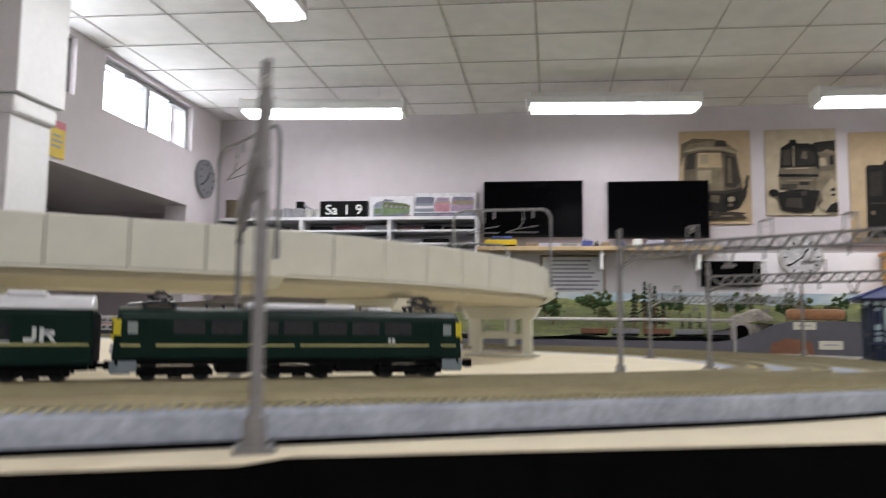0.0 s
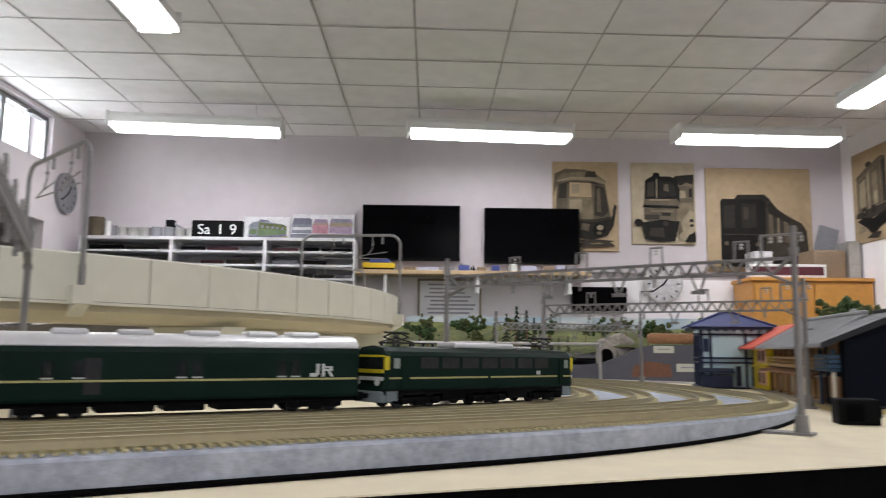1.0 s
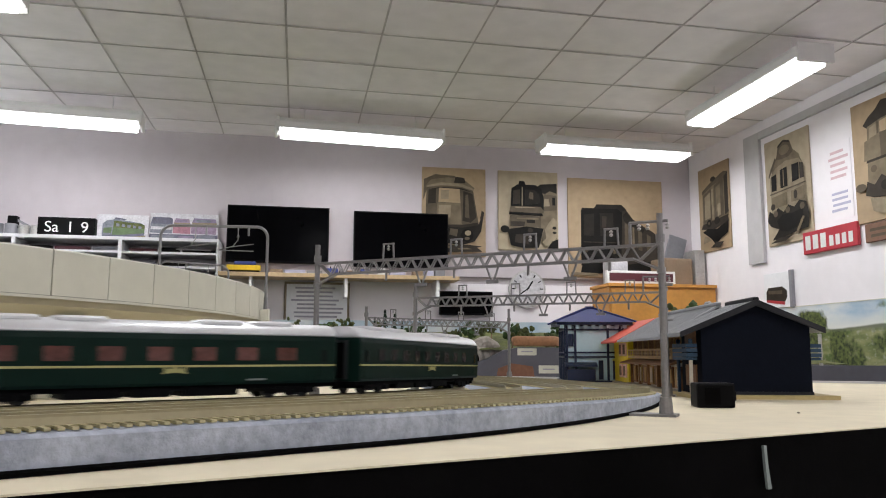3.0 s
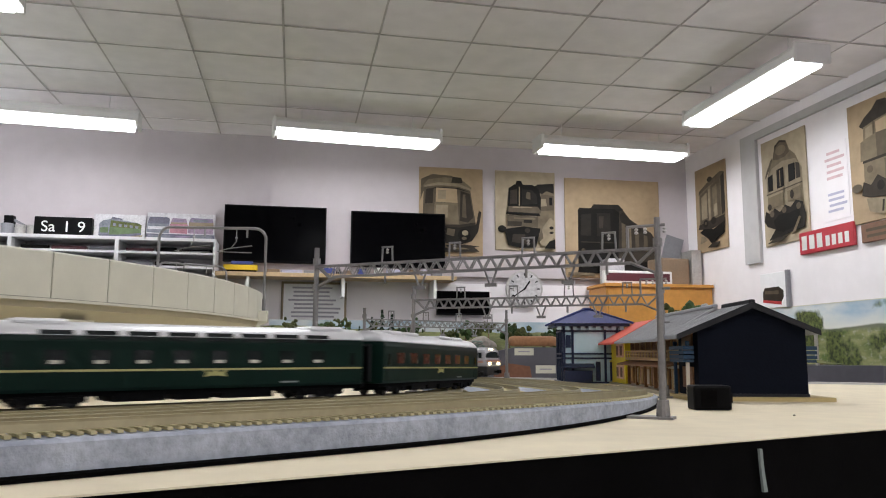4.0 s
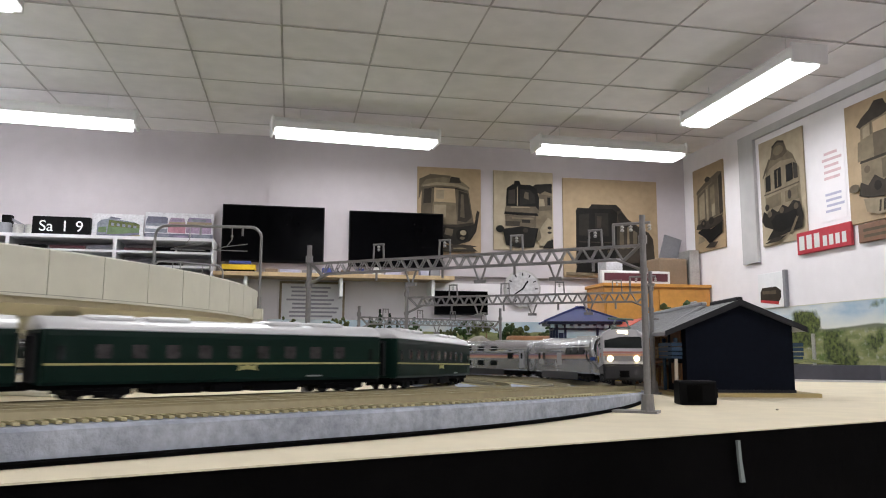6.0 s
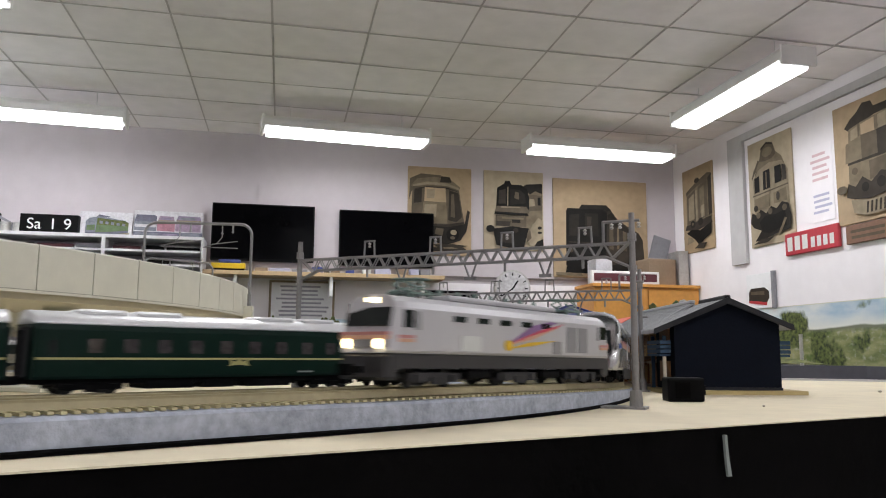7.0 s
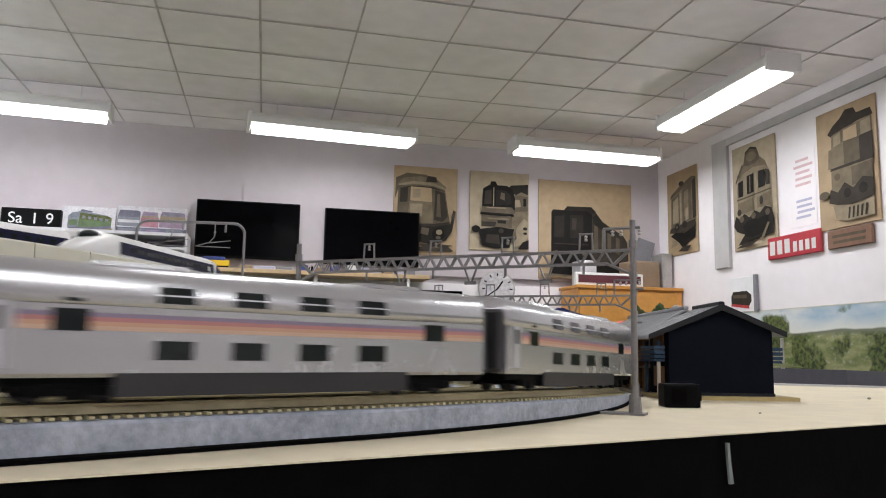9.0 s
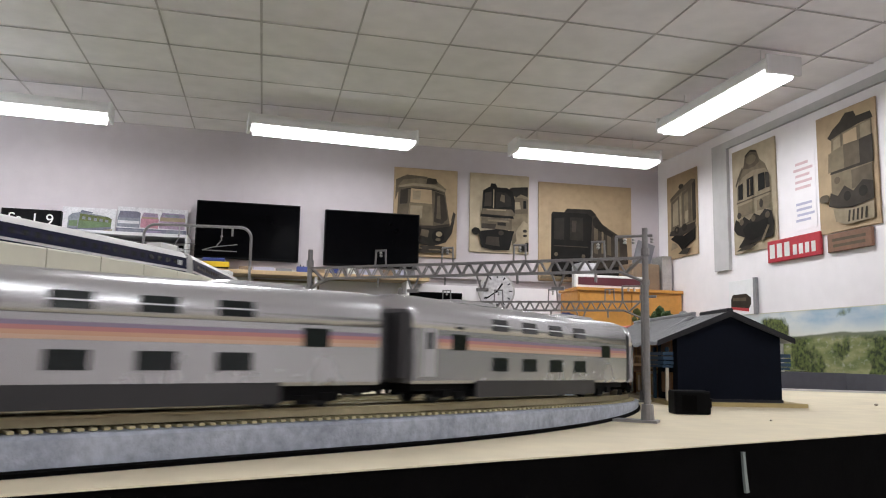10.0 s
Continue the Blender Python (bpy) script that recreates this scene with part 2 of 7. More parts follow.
def panorama(name, horizon):
    """A printed landscape: hazy sky with clouds, far hills, meadows and tree clumps below the horizon (a share of the height)."""
    m = bpy.data.materials.new(name)
    m.use_nodes = True
    n, l = m.node_tree.nodes, m.node_tree.links
    b = n["Principled BSDF"]
    b.inputs["Roughness"].default_value = 0.6
    tc, sep = n.new("ShaderNodeTexCoord"), n.new("ShaderNodeSeparateXYZ")
    l.new(tc.outputs["Generated"], sep.inputs[0])

    def cloud(scale, detail, lo, hi, squash=1.0):
        mp = n.new("ShaderNodeMapping")
        mp.inputs["Scale"].default_value = (1, 1, squash)
        l.new(tc.outputs["Object"], mp.inputs["Vector"])
        t, r = n.new("ShaderNodeTexNoise"), n.new("ShaderNodeMapRange")
        t.inputs["Scale"].default_value, t.inputs["Detail"].default_value = scale, detail
        l.new(mp.outputs[0], t.inputs["Vector"])
        r.inputs["From Min"].default_value, r.inputs["From Max"].default_value = lo, hi
        l.new(t.outputs[0], r.inputs["Value"])
        return r.outputs[0]

    def blend(fac, one, two):
        x = n.new("ShaderNodeMix")
        x.data_type = 'RGBA'
        for socket, v in ((x.inputs[0], fac), (x.inputs[6], one), (x.inputs[7], two)):
            if isinstance(v, tuple):
                socket.default_value = (*v, 1)
            else:
                l.new(v, socket)
        return x.outputs[2]

    def math_node(kind, one, two):
        x = n.new("ShaderNodeMath")
        x.operation, x.use_clamp = kind, kind == 'MULTIPLY'
        for socket, v in ((x.inputs[0], one), (x.inputs[1], two)):
            if isinstance(v, float):
                socket.default_value = v
            else:
                l.new(v, socket)
        return x.outputs[0]

    def step(value, lo, hi):
        r = n.new("ShaderNodeMapRange")
        r.inputs["From Min"].default_value, r.inputs["From Max"].default_value = lo, hi
        l.new(value, r.inputs["Value"])
        return r.outputs[0]
    z = sep.outputs[2]
    meadow = blend(cloud(5, 5, 0.36, 0.64, 3.0), (0.10, 0.15, 0.035), (0.33, 0.33, 0.16))
    meadow = blend(cloud(22, 4, 0.55, 0.75, 1.5), meadow, (0.42, 0.42, 0.34))
    leaves = blend(cloud(34, 6, 0.38, 0.66), (0.018, 0.032, 0.010), (0.15, 0.19, 0.05))
    rough = math_node('MULTIPLY', cloud(3.0, 7, 0.30, 0.85), 0.55)
    height = math_node('ADD', z, rough)
    low_trees = math_node('MULTIPLY', cloud(4.2, 7, 0.49, 0.55), step(height, horizon + 0.42, horizon + 0.30))
    ground = blend(low_trees, meadow, leaves)
    ground = blend(step(z, horizon - 0.09, horizon - 0.02), ground, (0.17, 0.19, 0.13))
    air = blend(cloud(2.4, 6, 0.40, 0.62, 2.5), (0.36, 0.49, 0.60), (0.66, 0.69, 0.68))
    air = blend(step(z, horizon + 0.20, horizon), air, (0.70, 0.71, 0.66))
    ridge = math_node('ADD', z, math_node('MULTIPLY', cloud(1.6, 4, 0.3, 0.7), 0.07))
    whole = blend(step(ridge, horizon + 0.02, horizon + 0.045), ground, air)
    tall = math_node('MULTIPLY', cloud(1.9, 8, 0.55, 0.59), step(height, horizon + 0.56, horizon + 0.46))
    whole = blend(tall, whole, leaves)
    l.new(whole, b.inputs["Base Color"])
    return m


M_PANO = panorama("panorama_print", 0.64)
M_PANO2 = panorama("panorama_print_hills", 0.28)


# ---- mesh helpers ----
def bm_new():
    return bmesh.new()


def box(bm, x0, y0, z0, x1, y1, z1, m=None):
    v = [bm.verts.new(p) for p in ((x0, y0, z0), (x1, y0, z0), (x1, y1, z0), (x0, y1, z0), (x0, y0, z1), (x1, y0, z1), (x1, y1, z1), (x0, y1, z1))]
    if m is not None:
        for q in v:
            q.co = m @ q.co
    for f in ((0, 3, 2, 1), (4, 5, 6, 7), (0, 1, 5, 4), (1, 2, 6, 5), (2, 3, 7, 6), (3, 0, 4, 7)):
        bm.faces.new([v[i] for i in f])
    return bm


def bar(bm, a, b, r, sides=6, r2=None):
    """A round bar from a to b."""
    a, b = Vector(a), Vector(b)
    q = (b - a).to_track_quat('Z', 'Y').to_matrix()
    rings = []
    for c, rad in ((a, r), (b, r if r2 is None else r2)):
        rings.append([bm.verts.new(c + q @ Vector((rad * math.cos(2 * math.pi * i / sides), rad * math.sin(2 * math.pi * i / sides), 0))) for i in range(sides)])
    for i in range(sides):
        j = (i + 1) % sides
        bm.faces.new((rings[0][i], rings[0][j], rings[1][j], rings[1][i]))
    bm.faces.new(rings[0][::-1])
    bm.faces.new(rings[1])
    return bm


def pipe(bm, pts, r, sides=8):
    for a, b in zip(pts, pts[1:]):
        bar(bm, a, b, r, sides)
    return bm


def loft(bm, sections, close=True, caps=True):
    """Skin between rings of equally many points."""
    rings = [[bm.verts.new(p) for p in s] for s in sections]
    n = len(rings[0])
    for a, b in zip(rings, rings[1:]):
        for i in range(n if close else n - 1):
            j = (i + 1) % n
            bm.faces.new((a[i], a[j], b[j], b[i]))
    if caps:
        bm.faces.new(rings[0][::-1])
        bm.faces.new(rings[-1])
    return bm


def prism(bm, pts, axis, a, b):
    """A polygon in the plane across axis, pushed from a to b."""
    def at(p, v):
        return (v, p[0], p[1]) if axis == 'x' else (p[0], v, p[1]) if axis == 'y' else (p[0], p[1], v)
    loft(bm, [[at(p, a) for p in pts], [at(p, b) for p in pts]])
    bmesh.ops.recalc_face_normals(bm, faces=bm.faces[:])
    return bm


def bevel(bm, w, seg=2):
    bmesh.ops.bevel(bm, geom=bm.edges[:], offset=w, segments=seg, affect='EDGES', profile=0.6)
    return bm


def mesh_of(name, bm, mat, smooth=False):
    me = bpy.data.meshes.new(name)
    bm.normal_update()
    bm.to_mesh(me)
    bm.free()
    for mt in mat if isinstance(mat, (list, tuple)) else [mat]:
        me.materials.append(mt)
    if smooth:
        for p in me.polygons:
            p.use_smooth = True
    return me


def part(name, bm, mat, parent, label="", smooth=False):
    ob = new(name, mesh_of(name, bm, mat, smooth))
    ob.parent = parent
    return tagged(ob, label)


def thing(name, label, category, m=None, group="", kind=""):
    ob = new(name)
    ob.empty_display_size = 0.01
    if m is not None:
        ob.matrix_world = m
    return tagged(ob, label, category, group, kind)


def solid(name, bm, mat, label, category, group="", kind="", m=None, smooth=False):
    ob = new(name, mesh_of(name, bm, mat, smooth))
    if m is not None:
        ob.matrix_world = m
    return tagged(ob, label, category, group, kind)


def ball(bm, c, r, seg=8, rings=6, squash=1.0):
    m = Matrix.Translation(c) @ Matrix.Diagonal((1, 1, squash, 1))
    bmesh.ops.create_uvsphere(bm, u_segments=seg, v_segments=rings, radius=r, matrix=m)
    return bm


# ---- the room ----
X0, X1, Y0, Y1 = -3.18, 3.76, -4.2, 6.95


def room():
    bm = bm_new()
    box(bm, X0 - 1.6, Y0 - 0.2, -0.1, X1 + 0.2, Y1 + 0.2, 0)
    solid("floor", bm, M_FLOOR, "worn linoleum floor of the hall, lightened to bounce light up", "floor", kind="structure")
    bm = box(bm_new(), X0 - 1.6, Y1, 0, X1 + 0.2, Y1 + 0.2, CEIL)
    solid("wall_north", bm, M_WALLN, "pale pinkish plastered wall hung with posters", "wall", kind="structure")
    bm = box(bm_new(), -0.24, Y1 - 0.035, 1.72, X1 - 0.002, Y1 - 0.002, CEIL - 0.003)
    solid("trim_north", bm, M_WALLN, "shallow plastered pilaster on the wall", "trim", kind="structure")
    # Lighter strip: the light on the low wall is put into its colour.
    bm = box(bm_new(), -0.72, Y1 - 0.0015, 0.9, X1 - 0.002, Y1 - 0.0003, 1.66)
    solid("wall_bright_strip", bm, M_WALLE, "strip of wall below the shelf, brightened in its colour", "wall", kind="structure")
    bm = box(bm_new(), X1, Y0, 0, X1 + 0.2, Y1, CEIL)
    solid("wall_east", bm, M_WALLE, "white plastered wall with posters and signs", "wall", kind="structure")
    bm = box(bm_new(), X0 - 1.6, Y0 - 0.2, 0, X1 + 0.2, Y0, CEIL)
    solid("wall_south", bm, M_WALL, "plain plastered wall closing the hall", "wall", kind="structure")
    # west wall with two high windows and a low opening to an alcove
    bm = bm_new()
    box(bm, X0 - 0.2, Y0, 0, X0, 2.6, CEIL)
    box(bm, X0 - 0.2, 2.6, 2.03, X0, 6.32, 2.50)
    box(bm, X0 - 0.2, 2.6, 2.50, X0, 3.2, CEIL)
    box(bm, X0 - 0.2, 4.66, 2.50, X0, 5.0, CEIL)
    box(bm, X0 - 0.2, 6.36, 2.50, X0, Y1, CEIL)
    box(bm, X0 - 0.2, 6.32, 0, X0, Y1, 2.50)
    box(bm, X0 - 0.2, 3.2, 2.915, X0, 4.66, CEIL)
    box(bm, X0 - 0.2, 5.0, 2.915, X0, 6.36, CEIL)
    solid("wall_west", bm, M_WALL, "plastered wall with high ribbon windows", "wall", kind="structure")
    bm = box(bm_new(), X0 - 1.6, 2.3, 0, X0 - 1.45, Y1, 2.3)
    box(bm, X0 - 1.6, 2.3, 2.06, X0 - 0.2, Y1, 2.3)
    box(bm, X0 - 1.45, 2.3, 0, X0 - 0.2, 2.45, 2.06)
    solid("wall_alcove", bm, M_WALL, "pale walls of the low side alcove", "wall", kind="structure")
    # ceiling: laid-in tiles with open joints, in one mesh
    bm = bm_new()
    xs = [-0.115 + 0.577 * k for k in range(-8, 9)]
    yl = [6.615 - 0.525 * k for k in range(-1, 22)]
    g = 0.007
    xs = [X0] + [x for x in xs if X0 + .05 < x < X1 - .05] + [X1]
    yl = sorted([Y0 - 0.15] + [y for y in yl if Y0 + .05 < y < Y1 + .05] + [Y1 + 0.15])
    rnd = random.Random(4)
    for a, b in zip(xs, xs[1:]):
        for c, d in zip(yl, yl[1:]):
            dz = rnd.uniform(-0.002, 0.002)
            box(bm, a + g, c + g, CEIL - 0.006 + dz, b - g, d - g, CEIL + 0.02)
    n = len(bm.faces)
    for a in xs[1:-1]:
        box(bm, a - 0.0035, Y0, CEIL - 0.0105, a + 0.0035, Y1, CEIL - 0.0085)
    for c in yl[1:-1]:
        box(bm, X0, c - 0.005, CEIL - 0.0115, X1, c + 0.005, CEIL - 0.0087)
    bm.faces.ensure_lookup_table()
    for v in bm.verts:
        v.co.y += 0.028 * (v.co.x - 0.5)
    for f in bm.faces[n:]:
        f.material_index = 1
    me = mesh_of("ceiling", bm, [M_CEIL, M_GRID])
    ob = tagged(new("ceiling", me), "suspended ceiling of greyish square mineral tiles", "ceiling", kind="structure")
    bm = box(bm_new(), X0 - 1.6, Y0 - 0.2, CEIL + 0.004, X1 + 0.2, Y1 + 0.2, CEIL + 0.2)
    solid("ceiling_slab", bm, M_GRID, "dark slab above the ceiling joints", "ceiling", kind="structure")


def window_unit(index, y0, y1):
    z0, z1 = 2.505, 2.91
    x = X0 - 0.075
    w = thing("window_%d" % index, "high aluminium sliding window with bright panes", "window", pose(x, y0, z0), kind="structure")
    W, H = y1 - y0, z1 - z0
    bm = bm_new()
    for a in ((0, 0, W, 0.035), (0, H - 0.035, W, H), (0, 0.035, 0.035, H - 0.035), (W - 0.035, 0.035, W, H - 0.035), (W / 2 - 0.03, 0.035, W / 2 + 0.03, H - 0.035)):
        box(bm, -0.03, a[0], a[1], 0.03, a[2], a[3])
    part("window_frame", bm, M_ALU, w)
    for a, b in ((0.04, W / 2 - 0.035), (W / 2 + 0.035, W - 0.04)):
        p = part("pane", box(bm_new(), -0.004, a, 0.04, 0.004, b, H - 0.04), M_GLASS, w)
        p.visible_shadow = False
        part("catch", box(bm_new(), 0.03, (a + b) / 2 - 0.03, H - 0.06, 0.05, (a + b) / 2 + 0.03, H - 0.03), M_GREY, w)
    part("window_sill", box(bm_new(), 0.031, 0, -0.004, 0.075, W, 0.012), M_WALL, w)


M_GLASS = glass("window_glass")
room()
window_unit(1, 3.2, 4.66)
window_unit(2, 5.0, 6.36)
solid("backdrop_sky", box(bm_new(), -6.5, 1.5, 2.3, -6.45, 8.5, 5.5), glowing("bright_sky", (0.92, 0.96, 1.0), 3.0), "bright overcast sky outside the windows", "backdrop", kind="structure")


def column():
    c = thing("column", "white boxed column with a capping moulding", "column", pose(-2.578, 3.17, 0), kind="structure")
    part("shaft", bevel(box(bm_new(), -0.24, -0.14, 0, 0.2, 0.14, 1.93), 0.006), M_WHITE, c)
    part("casing", bevel(box(bm_new(), -0.27, -0.17, 2.02, 0.245, 0.17, CEIL - 0.005), 0.006), M_WHITE, c)
    part("moulding", bevel(box(bm_new(), -0.25, -0.15, 1.93, 0.225, 0.15, 2.02), 0.02, 3), M_WHITE, c)


column()


def ceiling_lamp(x, y, turn):
    lamp = thing("fluorescent_lamp", "white enamelled fluorescent lamp hung below the ceiling", "lamp", pose(x, y, 2.745, 0, 0, turn), group="ceiling lamps")
    bm = bm_new()
    prism(bm, [(-0.115, 0.0), (0.115, 0.0), (0.112, 0.05), (0.085, 0.085), (-0.085, 0.085), (-0.112, 0.05)], 'x', -0.66, 0.66)
    part("housing", bm, M_LAMPBODY, lamp)
    bm = bm_new()
    prism(bm, [(-0.080, -0.042), (0.080, -0.042), (0.100, -0.001), (-0.100, -0.001)], 'x', -0.63, 0.63)
    part("diffuser", bm, M_TUBE, lamp, "glowing white ribbed diffuser")
    for sx in (-1, 1):
        part("end_cap", bevel(box(bm_new(), sx * 0.662 - 0.012, -0.118, -0.030, sx * 0.662 + 0.012, 0.118, 0.088), 0.006), M_LAMPBODY, lamp)
        part("wire", bar(bm_new(), (sx * 0.45, 0, 0.08), (sx * 0.45, 0, CEIL - 2.747), 0.003), M_WHITE, lamp)


for lx, ly, turned in LAMPS:
    ceiling_lamp(lx, ly, turned)


# ---- things on the walls ----
def on_wall(wall, u, z):
    """A frame whose x runs to the right along the wall as one looks at it, y away from the looker, z up."""
    if wall == 'north':
        return pose(u, Y1 - 0.037, z)
    if wall == 'north_low':
        return pose(u, Y1 - 0.002, z)
    return pose(X1 - 0.002, u, z, 0, 0, -90)


def poly(bm, pts, y, t=0.0008):
    loft(bm, [[(p[0], y, p[1]) for p in pts], [(p[0], y - t, p[1]) for p in pts]])
    bmesh.ops.recalc_face_normals(bm, faces=bm.faces[:])


def poster(wall, u, z, w, h, shapes, paper, label, tilt=0.0):
    """shapes: (tone, points) in fractions of the sheet from its lower left corner."""
    p = thing("poster", label, "poster", on_wall(wall, u, z) @ pose(0, 0, 0, tilt, 0, 0), group="locomotive posters")
    part("board", bevel(box(bm_new(), 0, -0.014, 0, w, 0, h), 0.003, 1), paper, p)
    tones = {1: M_SEPIA1, 2: M_SEPIA2, 3: M_SEPIA3, 4: M_SEPIA4, 5: paper, 6: M_SEPIA5, 7: M_SEPIA6}
    y = -0.0142
    for tone, pts in shapes:
        bm = bm_new()
        poly(bm, [(a * w, b * h) for a, b in pts], y)
        part("print", bm, tones[tone], p)
        y -= 0.0009


def rect(a, b, c, d):
    return [(a, b), (c, b), (c, d), (a, d)]


def oval(cx, cy, rx, ry, n=14):
    return [(cx + rx * math.cos(2 * math.pi * i / n), cy + ry * math.sin(2 * math.pi * i / n)) for i in range(n)]


railcar = [(3, [(.02, .62), (.03, .86), (.20, .92), (.52, .91), (.50, .84), (.10, .80)]), (6, [(.05, .78), (.14, .86), (.40, .89), (.66, .87), (.82, .78), (.80, .74), (.08, .75)]), (2, [(.50, .83), (.52, .90), (.66, .89), (.68, .83)]),
           (4, [(.08, .79), (.30, .83), (.62, .82), (.82, .765), (.80, .745), (.60, .79), (.30, .80), (.08, .77)]), (3, [(.05, .26), (.07, .77), (.32, .79), (.62, .785), (.80, .745), (.86, .48), (.89, .36), (.78, .24)]), (7, [(.09, .745), (.30, .775), (.62, .77), (.80, .725), (.62, .755), (.30, .762)]),
           (6, [(.22, .36), (.24, .60), (.60, .60), (.62, .36)]), (2, [(.63, .40), (.645, .74), (.79, .71), (.85, .44), (.76, .38)]), (3, [(.67, .44), (.68, .70), (.72, .70), (.74, .43)]), (5, [(.255, .605), (.262, .765), (.585, .76), (.60, .60)]), (4, [(.29, .64), (.295, .74), (.42, .745), (.41, .64)]),
           (2, [(.09, .58), (.10, .74), (.22, .755), (.21, .59)]), (4, [(.25, .42), (.26, .57), (.45, .575), (.44, .43)]), (2, [(.10, .345), (.60, .35), (.88, .385), (.88, .355), (.60, .315), (.10, .31)]), (7, [(.36, .15), (.40, .33), (.62, .32), (.88, .355), (.93, .46), (.96, .45), (.92, .28), (.82, .17), (.60, .12)]),
           (3, [(.42, .24), (.44, .31), (.56, .30), (.54, .22)]), (1, oval(.70, .235, .10, .075)), (4, oval(.715, .262, .05, .03)), (3, oval(.70, .20, .04, .018)), (2, [(.30, .04), (.94, .055), (.86, .10), (.94, .115), (.70, .13), (.40, .12), (.46, .09), (.30, .085)]), (6, [(.56, .075), (.78, .08), (.70, .095), (.55, .09)]),
           (2, [(.90, .42), (.93, .52), (.97, .50), (.95, .42)])]
shunter = [(6, [(.66, .16), (.98, .14), (.98, .86), (.72, .84)]), (7, [(.60, .78), (.70, .84), (.98, .86), (.98, .73), (.86, .76), (.78, .72)]), (3, [(.70, .50), (.98, .52), (.98, .70), (.76, .72)]), (4, [(.74, .56), (.86, .57), (.84, .66), (.76, .66)]), (1, rect(.90, .58, .95, .68)),
           (1, [(.20, .50), (.22, .78), (.32, .83), (.62, .83), (.72, .78), (.76, .66), (.75, .50)]), (1, [(.33, .82), (.35, .875), (.43, .875), (.46, .82)]), (2, [(.24, .58), (.25, .75), (.36, .77), (.36, .585)]), (7, [(.44, .57), (.44, .77), (.60, .765), (.68, .71), (.70, .60)]), (4, [(.385, .56), (.39, .80), (.405, .80), (.40, .56)]), (3, [(.50, .66), (.52, .74), (.58, .73), (.58, .64)]),
           (3, [(.18, .48), (.20, .55), (.70, .555), (.76, .50), (.74, .47)]), (4, [(.28, .53), (.60, .535), (.60, .55), (.28, .545)]), (1, [(.17, .445), (.18, .48), (.72, .47), (.74, .44)]), (3, [(.19, .30), (.19, .44), (.70, .43), (.70, .29)]), (2, [(.20, .30), (.20, .36), (.44, .36), (.42, .30)]), (7, rect(.46, .345, .60, .385)), (6, rect(.30, .39, .66, .41)),
           (1, [(.14, .26), (.20, .06), (.40, .03), (.66, .04), (.74, .28), (.46, .30)]), (2, [(.26, .10), (.28, .20), (.48, .20), (.50, .08)]), (1, oval(.10, .26, .07, .045)), (2, oval(.52, .25, .045, .03)), (4, [(.74, .06), (.72, .20), (.80, .32), (.90, .42), (.97, .38), (.97, .18), (.84, .06)]), (7, oval(.92, .29, .035, .02)), (7, oval(.92, .23, .035, .015)), (1, [(.80, .03), (.88, .12), (.98, .15), (.98, .03)]), (3, [(.70, .10), (.78, .16), (.76, .26), (.71, .22)])]
railbus = [(7, [(.13, .66), (.15, .70), (.27, .70), (.30, .74), (.56, .745), (.61, .70), (.60, .64)]), (1, [(.13, .12), (.135, .67), (.20, .695), (.52, .70), (.57, .66), (.545, .10)]), (2, [(.545, .11), (.57, .68), (.61, .69), (.68, .60), (.79, .53), (.90, .47), (.945, .40), (.96, .16)]), (7, [(.57, .64), (.61, .67), (.70, .57), (.80, .50), (.78, .46), (.66, .52), (.58, .58)]),
           (3, [(.585, .30), (.59, .56), (.63, .545), (.63, .29)]), (6, [(.665, .30), (.67, .525), (.69, .515), (.69, .30)]), (3, [(.73, .29), (.73, .49), (.77, .47), (.77, .28)]), (3, [(.82, .28), (.82, .45), (.86, .43), (.86, .27)]), (7, [(.16, .42), (.165, .63), (.27, .645), (.265, .42)]), (7, [(.33, .42), (.33, .65), (.47, .655), (.47, .42)]), (2, [(.35, .50), (.35, .62), (.40, .62), (.39, .50)]),
           (2, [(.16, .35), (.52, .35), (.52, .36), (.16, .36)]), (1, [(.12, .05), (.14, .14), (.55, .13), (.97, .19), (.96, .09), (.6, .04)]), (3, oval(.18, .27, .02, .02)), (3, oval(.47, .26, .02, .02)), (6, [(.02, .02), (.30, .02), (.28, .045), (.02, .05)])]
wagon = [(6, [(.12, .30), (.14, .70), (.48, .78), (.95, .84), (.96, .36)]), (3, [(.12, .69), (.13, .73), (.40, .80), (.84, .88), (.97, .86), (.96, .81), (.48, .76)]), (2, oval(.50, .835, .085, .03)), (2, [(.86, .38), (.86, .82), (.97, .85), (.97, .40)]), (3, [(.17, .34), (.18, .68), (.44, .735), (.44, .35)]), (4, [(.21, .38), (.22, .65), (.40, .69), (.40, .39)]),
         (3, [(.54, .36), (.54, .75), (.84, .80), (.84, .38)]), (6, [(.60, .44), (.60, .72), (.74, .75), (.74, .44)]), (4, [(.64, .38), (.64, .52), (.74, .53), (.74, .39)]), (4, rect(.46, .36, .52, .72)), (2, [(.10, .28), (.14, .33), (.96, .37), (.98, .29), (.5, .24)]), (1, [(.14, .24), (.30, .27), (.60, .24), (.97, .30), (.95, .17), (.72, .12), (.56, .06), (.40, .15)]),
         (7, oval(.36, .325, .085, .045)), (7, oval(.62, .335, .085, .045)), (3, oval(.36, .33, .03, .018)), (4, [(.16, .10), (.40, .12), (.34, .17), (.20, .19)]), (2, [(.40, .04), (.70, .02), (.82, .08), (.58, .09)])]
